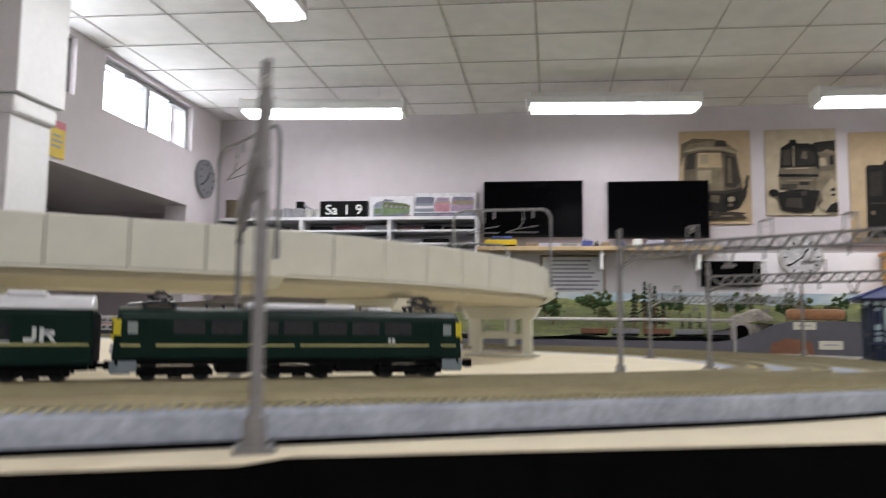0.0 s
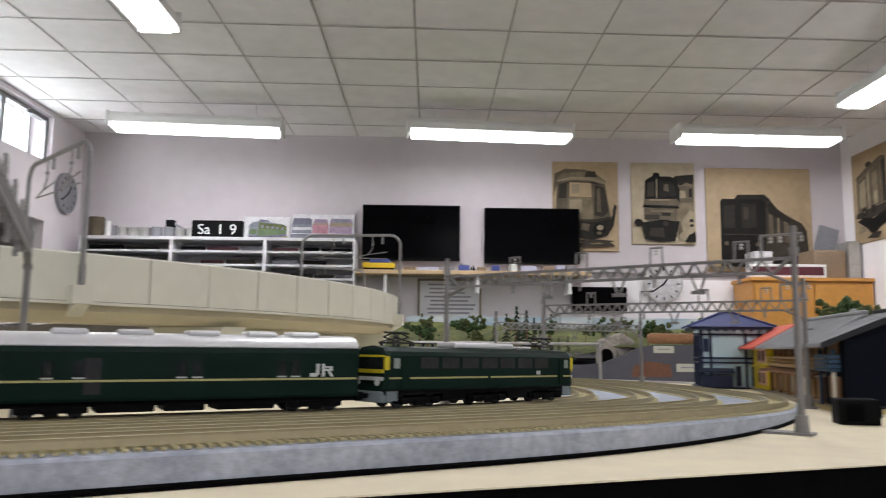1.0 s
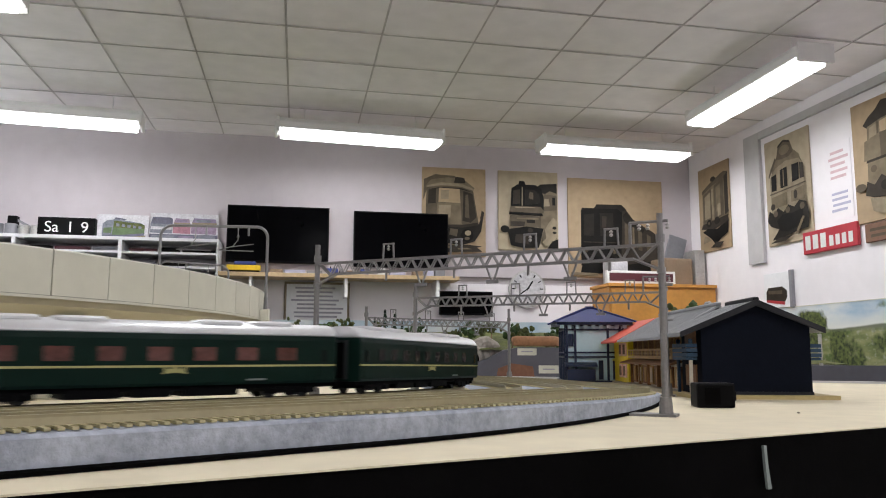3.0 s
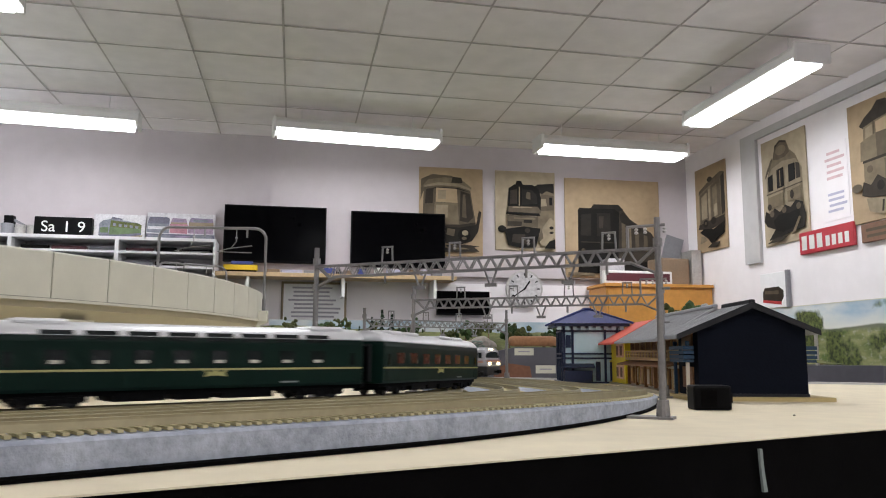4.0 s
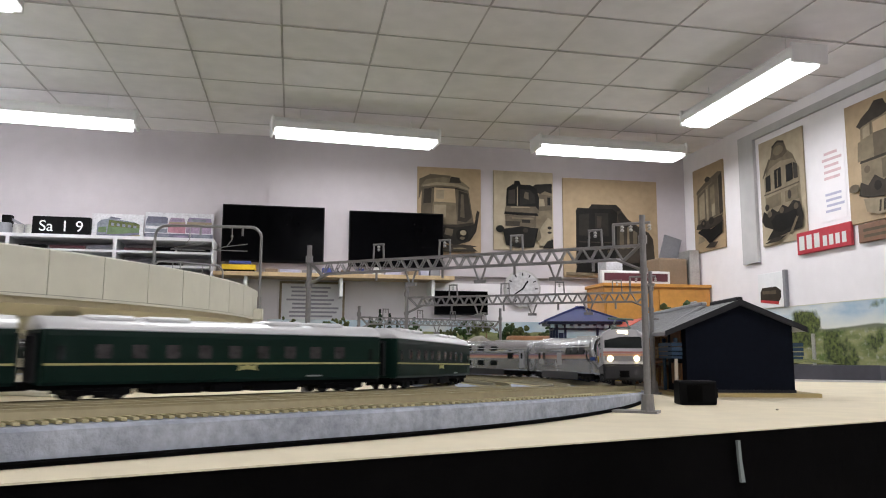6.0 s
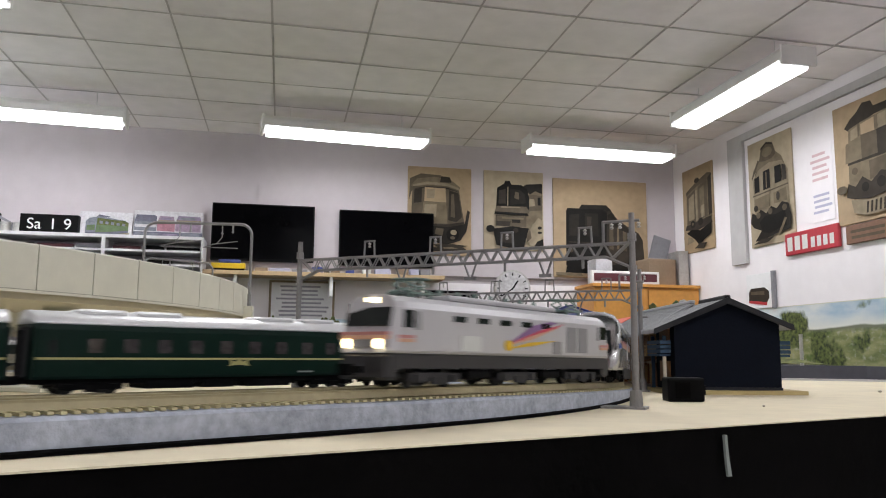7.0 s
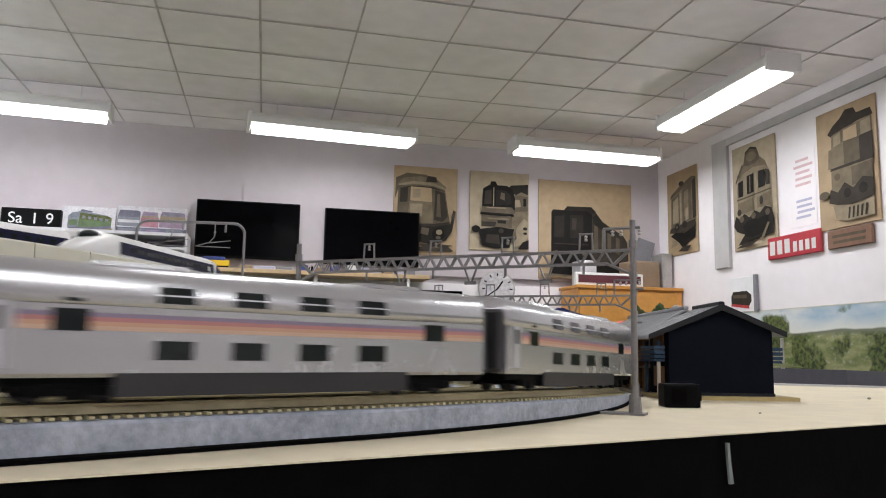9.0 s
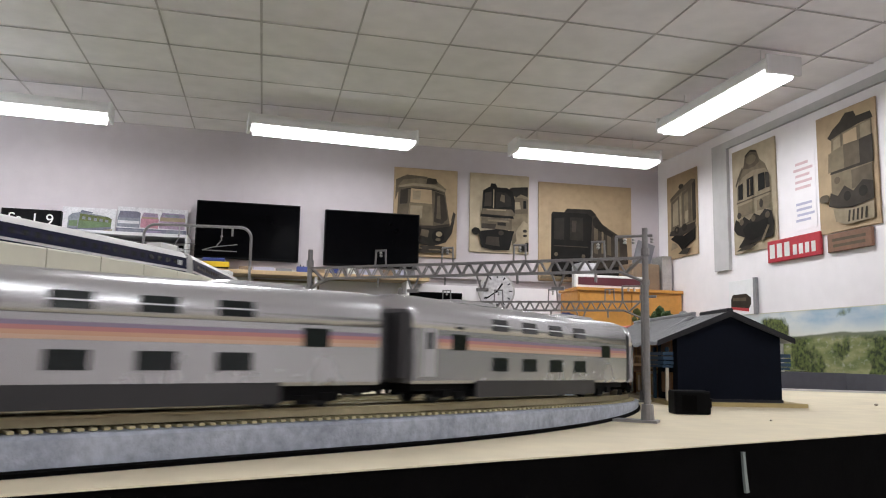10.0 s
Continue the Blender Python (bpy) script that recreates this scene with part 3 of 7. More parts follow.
tram = [(6, [(.12, .62), (.20, .76), (.30, .83), (.34, .92), (.46, .95), (.60, .93), (.66, .84), (.78, .78), (.90, .62)]), (4, [(.12, .28), (.11, .64), (.24, .72), (.50, .76), (.78, .74), (.91, .64), (.92, .28)]), (3, [(.28, .80), (.33, .91), (.45, .945), (.60, .925), (.66, .82), (.56, .79), (.40, .785)]), (6, oval(.47, .865, .12, .045)), (2, [(.33, .90), (.46, .94), (.60, .915), (.60, .935), (.46, .96), (.33, .92)]),
        (3, [(.10, .64), (.22, .74), (.28, .80), (.26, .82), (.14, .72), (.09, .66)]), (1, [(.15, .51), (.155, .65), (.27, .665), (.265, .51)]), (1, [(.36, .515), (.365, .69), (.52, .70), (.52, .52)]), (6, [(.425, .53), (.43, .68), (.45, .68), (.445, .53)]), (1, [(.63, .54), (.635, .70), (.78, .70), (.78, .55)]), (2, [(.80, .55), (.80, .70), (.88, .68), (.89, .55)]),
        (3, [(.12, .475), (.92, .50), (.92, .512), (.12, .488)]), (6, [(.14, .34), (.15, .45), (.50, .465), (.50, .35)]), (6, [(.60, .36), (.60, .46), (.88, .48), (.89, .36)]), (2, oval(.18, .36, .05, .03)), (2, oval(.70, .42, .04, .04)),
        (7, [(.04, .24), (.10, .33), (.20, .29), (.30, .34), (.42, .29), (.54, .345), (.66, .31), (.78, .36), (.92, .33), (.97, .22), (.94, .10), (.60, .08), (.34, .05), (.14, .05), (.30, .14), (.12, .18)]), (1, [(.26, .22), (.40, .27), (.62, .26), (.84, .28), (.86, .14), (.50, .10), (.34, .12)]), (3, oval(.24, .29, .05, .03)), (3, oval(.52, .30, .05, .03)), (3, oval(.84, .30, .05, .03)), (6, [(.66, .06), (.72, .06), (.88, .20), (.84, .21)]), (2, [(.10, .02), (.44, .02), (.60, .06), (.30, .06)])]
steamcab = [(2, [(.20, .80), (.30, .86), (.42, .90), (.52, .96), (.66, .95), (.70, .90), (.92, .90), (.96, .84), (.70, .83), (.48, .80), (.26, .77)]), (6, [(.26, .66), (.27, .78), (.50, .81), (.94, .84), (.94, .68)]), (4, [(.30, .68), (.31, .765), (.42, .785), (.42, .69)]), (5, [(.48, .70), (.48, .79), (.70, .81), (.70, .70)]), (4, [(.76, .71), (.76, .815), (.92, .825), (.92, .71)]), (3, rect(.44, .66, .46, .80)),
            (6, [(.20, .50), (.22, .66), (.48, .70), (.48, .50)]), (3, [(.48, .50), (.48, .70), (.95, .70), (.95, .50)]), (2, [(.74, .50), (.74, .70), (.95, .71), (.95, .50)]), (2, [(.24, .48), (.25, .50), (.95, .515), (.95, .49)]), (6, [(.25, .28), (.26, .48), (.93, .49), (.93, .30)]), (3, [(.60, .32), (.60, .47), (.92, .48), (.92, .33)]), (3, oval(.36, .42, .05, .03)),
            (2, [(.20, .22), (.24, .33), (.36, .29), (.48, .36), (.62, .30), (.78, .37), (.94, .34), (.94, .20), (.6, .17), (.34, .19)]), (7, oval(.52, .27, .06, .04)), (7, oval(.78, .28, .07, .045)), (3, oval(.13, .29, .09, .035)), (4, [(.28, .19), (.32, .08), (.50, .04), (.94, .05), (.94, .19), (.62, .16)])]
steamcab += [(2, [(.52 + .07 * k, .06), (.54 + .07 * k, .15), (.57 + .07 * k, .15), (.55 + .07 * k, .06)]) for k in range(5)]
poster('north', 1.09, 1.905, 0.60, 0.825, railcar, M_PAPER, "sepia poster of an old railcar front on board")
poster('north', 1.81, 1.975, 0.585, 0.755, shunter, M_PAPER2, "sepia poster of a rail bus front on board")
poster('north', 2.49, 1.735, 0.965, 0.955, railbus, M_PAPER, "wide ochre poster of a dark railcar")
poster('east', 6.72, 1.965, 0.53, 0.80, wagon, M_PAPER, "sepia poster of a goods wagon on board")
poster('east', 5.64, 1.885, 0.56, 0.86, tram, M_PAPER2, "sepia poster of a tramcar front on board")
poster('east', 4.62, 1.90, 0.55, 0.83, steamcab, M_PAPER, "sepia poster of an old engine front on board")

trim = box(bm_new(), X1 - 0.03, 5.70, 1.77, X1 - 0.002, 5.915, 2.86)
box(trim, X1 - 0.03, 2.2, 2.80, X1 - 0.002, 5.698, 2.86)
solid("trim_east", trim, M_WALL2, "grey painted pilaster and cornice strip", "trim", kind="structure")


def bars(parent, mat, x0, x1, z_top, step, count, y, height, seed):
    rnd = random.Random(seed)
    for i in range(count):
        a = x0 + rnd.uniform(0, 0.12) * (x1 - x0)
        b = x1 - rnd.uniform(0, 0.25) * (x1 - x0)
        part("text_line", box(bm_new(), a, y - 0.001, z_top - i * step - height, b, y, z_top - i * step), mat, parent)


def wall_notices():
    n = thing("wall_notice", "white sheet with faded red and blue lines", "notice", on_wall('east', 4.93, 1.97))
    part("sheet", box(bm_new(), 0, -0.003, 0, 0.27, 0, 0.56), M_WALLE, n)
    bars(n, M_INKRED, 0.04, 0.25, 0.50, 0.045, 5, -0.0031, 0.02, 2)
    bars(n, M_INKBLUE, 0.05, 0.25, 0.20, 0.04, 4, -0.0031, 0.018, 3)
    s = thing("number_sign", "red enamel engine number sign with pale figures", "sign", on_wall('east', 5.19, 1.765))
    part("plate", bevel(box(bm_new(), 0, -0.03, 0, 0.58, -0.004, 0.165), 0.004, 1), M_RED, s)
    for i in range(3):
        part("figure_bar", box(bm_new(), 0.03 + i * 0.085, -0.0315, 0.03, 0.088 + i * 0.085, -0.0301, 0.135), M_PALE, s)
    for i in range(4):
        part("figure_bar", box(bm_new(), 0.295 + i * 0.066, -0.0315, 0.03, 0.337 + i * 0.066, -0.0301, 0.105), M_PALE, s)
    s = thing("wooden_sign", "dark brown wooden sign board", "sign", on_wall('east', 4.54, 1.765))
    part("board", bevel(box(bm_new(), 0, -0.03, 0, 0.40, -0.004, 0.125), 0.004, 1), M_BROWN, s)
    bars(s, M_SEPIA3, 0.04, 0.36, 0.09, 0.04, 2, -0.0302, 0.02, 4)
    c = thing("wall_calendar", "white calendar with a picture of a dark locomotive", "calendar", on_wall('east', 5.73, 1.39))
    part("sheet", bevel(box(bm_new(), 0, -0.02, 0, 0.34, -0.002, 0.28), 0.002, 1), M_NOTICE, c)
    part("edge", box(bm_new(), 0.342, -0.03, -0.005, 0.372, -0.002, 0.285), M_GREY, c)
    bm = bm_new()
    poly(bm, [(.03, .06), (.26, .03), (.30, .08), (.30, .13), (.24, .165), (.06, .165), (.03, .13)], -0.0201)
    part("print", bm, M_SEPIA2, c)
    bm = bm_new()
    poly(bm, [(.03, .05), (.27, .02), (.27, .045), (.03, .07)], -0.0215)
    part("print_stripe", bm, M_RED, c)
    bm = bm_new()
    poly(bm, [(.06, .115), (.24, .105), (.24, .135), (.06, .14)], -0.0215)
    part("print_window", bm, M_SEPIA3, c)
    b = thing("notice_board", "framed white board with printed lines", "notice", on_wall('north_low', -0.12, 1.29))
    part("frame", bevel(box(bm_new(), 0, -0.02, 0, 0.57, 0, 0.355), 0.004, 1), M_SEPIA4, b)
    part("sheet", box(bm_new(), 0.02, -0.0225, 0.02, 0.55, -0.0202, 0.335), M_NOTICE, b)
    bars(b, M_INK, 0.06, 0.53, 0.31, 0.036, 8, -0.0226, 0.016, 5)
    sgn = thing("warning_sign", "small yellow sign with a red head on the wall", "sign", pose(X0 + 0.002, 4.42, 2.06, 0, 0, 90))
    part("plate", box(bm_new(), 0, -0.006, 0, 0.16, 0, 0.24), M_YELLOW, sgn)
    part("heading", box(bm_new(), 0, -0.0075, 0.19, 0.16, -0.0062, 0.24), M_RED, sgn)
    bars(sgn, M_INK, 0.02, 0.14, 0.15, 0.035, 3, -0.0063, 0.014, 6)


wall_notices()


def clock(name, m, r, face_mat, label, ring):
    c = thing(name, label, "clock", m)
    bm = bm_new()
    bar(bm, (0, 0, 0), (0, -0.035, 0), r, 40)
    part("case", bm, ring, c)
    bm = bm_new()
    bar(bm, (0, -0.0352, 0), (0, -0.037, 0), r * 0.9, 40)
    part("dial", bm, face_mat, c)
    for i in range(12):
        a = i * math.pi / 6
        q = pose(0, -0.0375, 0, 0, math.degrees(a), 0)
        part("hour_mark", box(bm_new(), -r * .03, -0.0012, r * .68, r * .03, 0, r * .84, q), M_BLACK, c)
    part("hour_hand", box(bm_new(), -r * .04, -0.0020, -r * .1, r * .04, 0, r * .5, pose(0, -0.0392, 0, 0, 35, 0)), M_BLACK, c)
    part("minute_hand", box(bm_new(), -r * .03, -0.0020, -r * .12, r * .03, 0, r * .76, pose(0, -0.0415, 0, 0, -125, 0)), M_BLACK, c)


clock("wall_clock", on_wall('north_low', 2.09, 1.62), 0.175, M_DIAL, "round station clock with a silvery dial", M_SILVERBALL)
clock("wall_clock", pose(X0 + 0.002, 6.62, 2.32, 0, 0, 90), 0.175, M_GREY, "round grey clock in a dark case", M_GREY)


def television(x, z, w, h):
    t = thing("television", "large black flat television on the wall", "television", on_wall('north', x, z), group="televisions")
    part("housing", bevel(box(bm_new(), 0, -0.06, 0, w, -0.01, h), 0.004), M_BLACK, t)
    part("screen", box(bm_new(), 0.012, -0.0625, 0.02, w - 0.012, -0.0602, h - 0.012), M_SCREEN, t)
    part("bracket", box(bm_new(), w * .3, -0.0098, h * .3, w * .7, -0.001, h * .7), M_GREY, t)


television(-0.622, 1.80, 0.875, 0.50)
television(0.472, 1.785, 0.855, 0.50)
m = thing("monitor", "small black monitor on the wall", "monitor", on_wall('north_low', 1.26, 1.37))
part("housing", bevel(box(bm_new(), 0, -0.06, 0, 0.49, -0.005, 0.215), 0.004), M_BLACK, m)
part("screen", box(bm_new(), 0.012, -0.0625, 0.015, 0.478, -0.0602, 0.205), M_SCREEN, m)


def wall_shelf():
    s = thing("wall_shelf", "birch shelf board under the televisions", "shelf", pose(-0.66, Y1 - 0.302, 1.66))
    part("board", bevel(box(bm_new(), 0, 0, 0, 2.05, 0.30, 0.035), 0.003), M_WOOD, s)
    for bx in (0.25, 1.05, 1.85):
        part("bracket", box(bm_new(), bx, 0.02, -0.16, bx + 0.025, 0.298, -0.001), M_WHITE, s)
    rnd = random.Random(7)
    x = 0.42
    kinds = [M_BLUEBOX, M_WHITE, M_PALE, M_GREY, M_INKBLUE, M_CARTON]
    while x < 1.95:
        w = rnd.uniform(0.06, 0.2)
        h = rnd.uniform(0.025, 0.07)
        b = solid("model_box", bevel(box(bm_new(), 0, 0, 0, w, 0.1, h), 0.003, 1), rnd.choice(kinds), "small model railway box on the shelf", "box", "boxes on the shelf", m=pose(-0.66 + x, Y1 - 0.26, 1.6955))
        x += w + rnd.uniform(0.01, 0.08)
    v = thing("model_engine", "yellow model shunting engine on the shelf", "model train", pose(-0.60, Y1 - 0.24, 1.6955))
    part("body", bevel(box(bm_new(), 0, 0, 0.02, 0.28, 0.08, 0.065), 0.004), M_YELLOW, v)
    part("roof", bevel(box(bm_new(), 0.06, 0.005, 0.0655, 0.24, 0.075, 0.095), 0.006), M_BLUEBOX, v)
    part("frame", box(bm_new(), 0.01, 0.01, 0, 0.27, 0.07, 0.0198), M_UNDER, v)
    bird = bm_new()
    for k in range(7):
        bar(bird, (0.02 * k, 0.02, 0), (0.02 * k + rnd.uniform(-.02, .03), 0.02, rnd.uniform(.03, .085)), 0.012, 6, 0.004)
    solid("dried_plant", bird, M_BLACK, "small dark dried plant on the shelf", "plant", m=pose(0.27, Y1 - 0.15, 1.6955))


wall_shelf()


def shelf_unit(x0, widths, z0, z1, rows):
    s = thing("shelf_unit", "white open shelf unit with model trains", "shelf", pose(x0, Y1 - 0.352, z0))
    W, H, D = sum(widths), z1 - z0, 0.35
    part("top", box(bm_new(), 0, 0, H - 0.025, W, D, H), M_SHELF, s)
    part("back", box(bm_new(), 0.02, D - 0.012, 0.02, W - 0.02, D, H - 0.026), M_SHELF, s)
    x = 0
    for i in range(len(widths) + 1):
        part("upright", box(bm_new(), max(0, x - 0.014), 0, 0, min(W, x + 0.014), D - 0.013, H - 0.0255), M_SHELF, s)
        x += widths[i] if i < len(widths) else 0
    x = 0
    rnd = random.Random(9)
    for w in widths:
        for r in range(rows):
            z = 0.06 + r * (H - 0.06) / rows
            part("board", box(bm_new(), x + 0.0145, 0.004, z - 0.018, x + w - 0.0145, D - 0.013, z), M_SHELF, s)
            xx = x + 0.05
            while xx < x + w - 0.15:
                ln = rnd.uniform(0.14, 0.3)
                ln = min(ln, x + w - 0.03 - xx)
                if rnd.random() < 0.86:
                    hgt = rnd.uniform(0.035, 0.05)
                    v = thing("model_train", "dark model rail vehicle on the white shelf", "model train", pose(x0 + xx, Y1 - 0.352 + 0.1, z0 + z + 0.0005), group="model trains on the shelf")
                    part("body", bevel(box(bm_new(), 0, 0, 0.012, ln, 0.045, hgt), 0.006), rnd.choice([M_SEPIA2, M_UNDER, M_SEPIA1, M_GREY, M_MAROON, M_SEPIA2]), v)
                    part("frame", box(bm_new(), 0.01, 0.004, 0, ln - 0.01, 0.041, 0.0118), M_UNDER, v)
                xx += ln + 0.02
        x += w


shelf_unit(-3.02, [0.79, 0.80, 0.77], 1.32, 1.955, 5)


M_GREYSHEET = material("print_grey", (0.50, 0.49, 0.51), 0.6, vary=0.25, scale=12)
M_PRINTS = [material("print_" + n, c, 0.6, vary=0.35, scale=22) for n, c in (("violet", (0.20, 0.16, 0.24)), ("rose", (0.34, 0.15, 0.19)), ("slate", (0.15, 0.16, 0.19)), ("mauve", (0.26, 0.19, 0.26)), ("dusk", (0.10, 0.10, 0.14)))]


def shelf_top():
    z = 1.9555
    y = Y1 - 0.25
    rnd = random.Random(12)
    x = -2.98
    specs = [(0.13, 0.17, M_SEPIA3), (0.05, 0.14, M_WHITE), (0.04, 0.10, M_GREY)] + [(0.085, 0.085, M_SILVERBALL)] * 3 + [(0.09, 0.09, M_GREY)] * 2 + [(0.08, 0.08, M_SILVERBALL)] * 2
    for w, h, mt in specs:
        bm = bm_new()
        bar(bm, (0, 0, 0), (0, 0, h * .86), w / 2, 16)
        bar(bm, (0, 0, h * .86), (0, 0, h), w / 2 * 1.04, 16)
        solid("tin", bm, mt, "small round storage tin on the shelf top", "tin", "tins on the shelf", m=pose(x + w / 2, y, z))
        x += w + 0.012
    c = thing("model_crane", "dark model crane with a jib on the shelf top", "model train", pose(-1.98 - 0.34, y, z))
    part("base", bevel(box(bm_new(), 0, 0, 0, 0.2, 0.08, 0.06), 0.005), M_GREY, c)
    part("cab", bevel(box(bm_new(), 0, 0.005, 0.0602, 0.07, 0.075, 0.16), 0.005), M_UNDER, c)
    part("jib", box(bm_new(), 0, 0.03, 0, 0.17, 0.045, 0.02, pose(0.06, 0, 0.12, 0, 28, 0)), M_GREY, c)
    f = thing("flip_calendar", "black flip calendar with white letters and figures", "calendar", pose(-2.075, Y1 - 0.3, z, 0, 0, 0))
    part("case", bevel(box(bm_new(), 0, 0, 0, 0.435, 0.07, 0.15), 0.004), M_BLACK, f)
    for x, txt in ((0.05, "Sa"), (0.215, "1"), (0.325, "9")):
        cu = bpy.data.curves.new("digit", 'FONT')
        cu.body, cu.size, cu.extrude = txt, 0.125, 0.0006
        cu.materials.append(M_WHITE)
        o = new("flap", cu)
        o.parent, o.matrix_basis = f, pose(x, -0.001, 0.03, 90, 0, 0)
    for i, (x, w, h, label) in enumerate(((-1.695, 0.42, 0.235, "picture of a green electric locomotive on white"), (-1.265, 0.565, 0.262, "picture of coloured locomotives side by side"))):
        p = thing("train_picture", label + " leaning on the wall", "picture", pose(x, Y1 - 0.06, z, -8, 0, 0), group="pictures on the shelf")
        part("sheet", box(bm_new(), 0, 0, 0.002, w, 0.006, h), M_GREYSHEET, p)
        if i == 0:
            prints = [(M_SEPIA4, [(.02, .02), (.40, .035), (.40, .055), (.02, .035)], 0), (M_TRAINGREEN, [(.13, .05), (.39, .07), (.39, .145), (.36, .16), (.14, .185)], 1), (M_LEAF2, [(.14, .120), (.39, .112), (.39, .145), (.36, .158), (.14, .18)], 2), (M_PRINTS[2], [(.05, .045), (.13, .05), (.14, .185), (.08, .18), (.05, .15)], 1), (M_TRAINGREEN, [(.06, .07), (.125, .07), (.125, .12), (.06, .115)], 2),
                      (M_PRINTS[4], [(.055, .03), (.20, .028), (.39, .055), (.39, .075), (.20, .055), (.055, .052)], 3), (M_PRINTS[2], [(.09, .18), (.15, .195), (.28, .175), (.37, .16), (.28, .165), (.15, .18)], 3), (M_PRINTS[4], [(.14, .195), (.15, .21), (.24, .195), (.23, .185)], 4)]
            prints += [(M_PRINTS[2], [(.16 + .045 * q, .13 - .004 * q), (.185 + .045 * q, .128 - .004 * q), (.185 + .045 * q, .152 - .005 * q), (.16 + .045 * q, .156 - .005 * q)], 5) for q in range(5)]
        else:
            prints = [(M_PRINTS[4], rect(.0, .004, .565, .075), 0), (M_PRINTS[2], rect(.02, .045, .20, .065), 1), (M_PRINTS[0], rect(.24, .03, .36, .06), 1), (M_PRINTS[2], rect(.40, .04, .54, .07), 1),
                      (M_PRINTS[2], [(.005, .085), (.185, .08), (.185, .165), (.005, .165)], 1), (M_PRINTS[4], [(.005, .165), (.185, .165), (.185, .215), (.16, .225), (.02, .225)], 1), (M_GREYSHEET, rect(.01, .115, .18, .14), 2),
                      (M_PRINTS[1], [(.19, .085), (.335, .08), (.335, .165), (.19, .165)], 1), (M_SEPIA4, rect(.195, .165, .33, .18), 1), (M_PRINTS[3], [(.195, .18), (.33, .18), (.32, .215), (.21, .22)], 1), (M_PRINTS[0], rect(.22, .185, .30, .205), 2),
                      (M_PRINTS[3], [(.34, .085), (.55, .08), (.55, .15), (.34, .155)], 1), (M_SEPIA4, rect(.345, .15, .55, .185), 1), (M_PRINTS[0], [(.345, .185), (.55, .185), (.54, .22), (.36, .225)], 1), (M_PRINTS[2], rect(.38, .19, .50, .21), 2)]
        for mt, pts, layer in prints:
            bm = bm_new()
            poly(bm, pts, -0.0002 - 0.0009 * layer)
            part("print", bm, mt, p)


shelf_top()


def cabinet():
    c = thing("wooden_cabinet", "orange wooden cabinet in the corner", "cabinet", pose(2.72, Y1 - 0.47, 0))
    part("body", bevel(box(bm_new(), 0, 0.02, 0, 1.03, 0.43, 1.62), 0.004), M_ORANGE, c)
    for x in (0.01, 0.52):
        d = part("door", bevel(box(bm_new(), x, 0, 0.08, x + 0.5, 0.019, 1.60), 0.003, 1), M_ORANGE, c)
        part("knob", bar(bm_new(), (x + (0.45 if x < .2 else 0.05), -0.02, 0.9), (x + (0.45 if x < .2 else 0.05), 0, 0.9), 0.012, 10), M_ALU, d)
    part("top", bevel(box(bm_new(), -0.02, -0.01, 1.6205, 1.032, 0.44, 1.65), 0.003, 1), M_ORANGE, c)
    s = thing("framed_sign", "long maroon sign in a white frame", "sign", pose(2.70, Y1 - 0.45, 1.6505))
    part("frame", bevel(box(bm_new(), 0, 0, 0, 0.66, 0.04, 0.115), 0.004, 1), M_WHITE, s)
    part("panel", box(bm_new(), 0.025, -0.003, 0.022, 0.635, -0.0002, 0.093), M_MAROON, s)
    solid("cardboard_box", bevel(box(bm_new(), 0, 0, 0, 0.3, 0.25, 0.26), 0.02), M_CARTON, "brown rounded carton on the cabinet", "box", m=pose(3.36 - 0.04, Y1 - 0.33, 1.6505, 0, 0, 6))
    solid("storage_tin", bevel(box(bm_new(), 0, 0, 0, 0.1, 0.2, 0.34), 0.006), M_SILVERBALL, "grey metal box on the cabinet", "box", m=pose(3.63, Y1 - 0.32, 1.6505))
    solid("grey_folder", box(bm_new(), 0, 0, 0, 0.18, 0.02, 0.27), M_GREY, "grey folder leaning in the corner", "folder", m=pose(3.45, Y1 - 0.062, 1.6505 + 0.262, 0, 16, 0))
    # Light grey paper stack, modelled as one block.
    solid("paper_stack", bevel(box(bm_new(), 0, 0, 0, 0.16, 0.2, 0.24), 0.004), M_GREYSHEET, "light grey paper stack behind the sign", "box", m=pose(2.80, Y1 - 0.32, 1.6505))


cabinet()


def alcove_things():
    s = thing("alcove_shelf", "dark shelf with models in the alcove", "shelf", pose(X0 - 1.44, 3.2, 0))
    for z in (0.9, 1.25, 1.6, 1.88):
        part("board", box(bm_new(), 0, 0, z, 0.3, 2.9, z + 0.025), M_BROWN if z > 1.3 else M_WHITE, s)
    for y in (0, 1.45, 2.88):
        part("upright", box(bm_new(), 0, y, 0, 0.3, y + 0.02, 1.9), M_WHITE, s)
    rnd = random.Random(3)
    for z in (1.2755, 1.6255):
        y = 0.1
        while y < 2.7:
            ln = rnd.uniform(.12, .3)
            v = solid("model_box", bevel(box(bm_new(), 0, 0, 0, 0.1, ln, rnd.uniform(.05, .12)), 0.004, 1), rnd.choice([M_UNDER, M_RED, M_BLUEBOX, M_WHITE, M_GREY]), "model box on the alcove shelf", "box", "alcove boxes", m=pose(X0 - 1.34, 3.2 + y, z + 0.0005))
            y += ln + .05


alcove_things()


# ---- the layout table ----
TZ = 1.0
CX, CY = -0.150, 0.5196
A0, A1 = -62.0, 66.0
TRACKS = {0.348: 0.0106, 0.315: 0.0090, 0.282: 0.0075, 0.249: 0.0061}


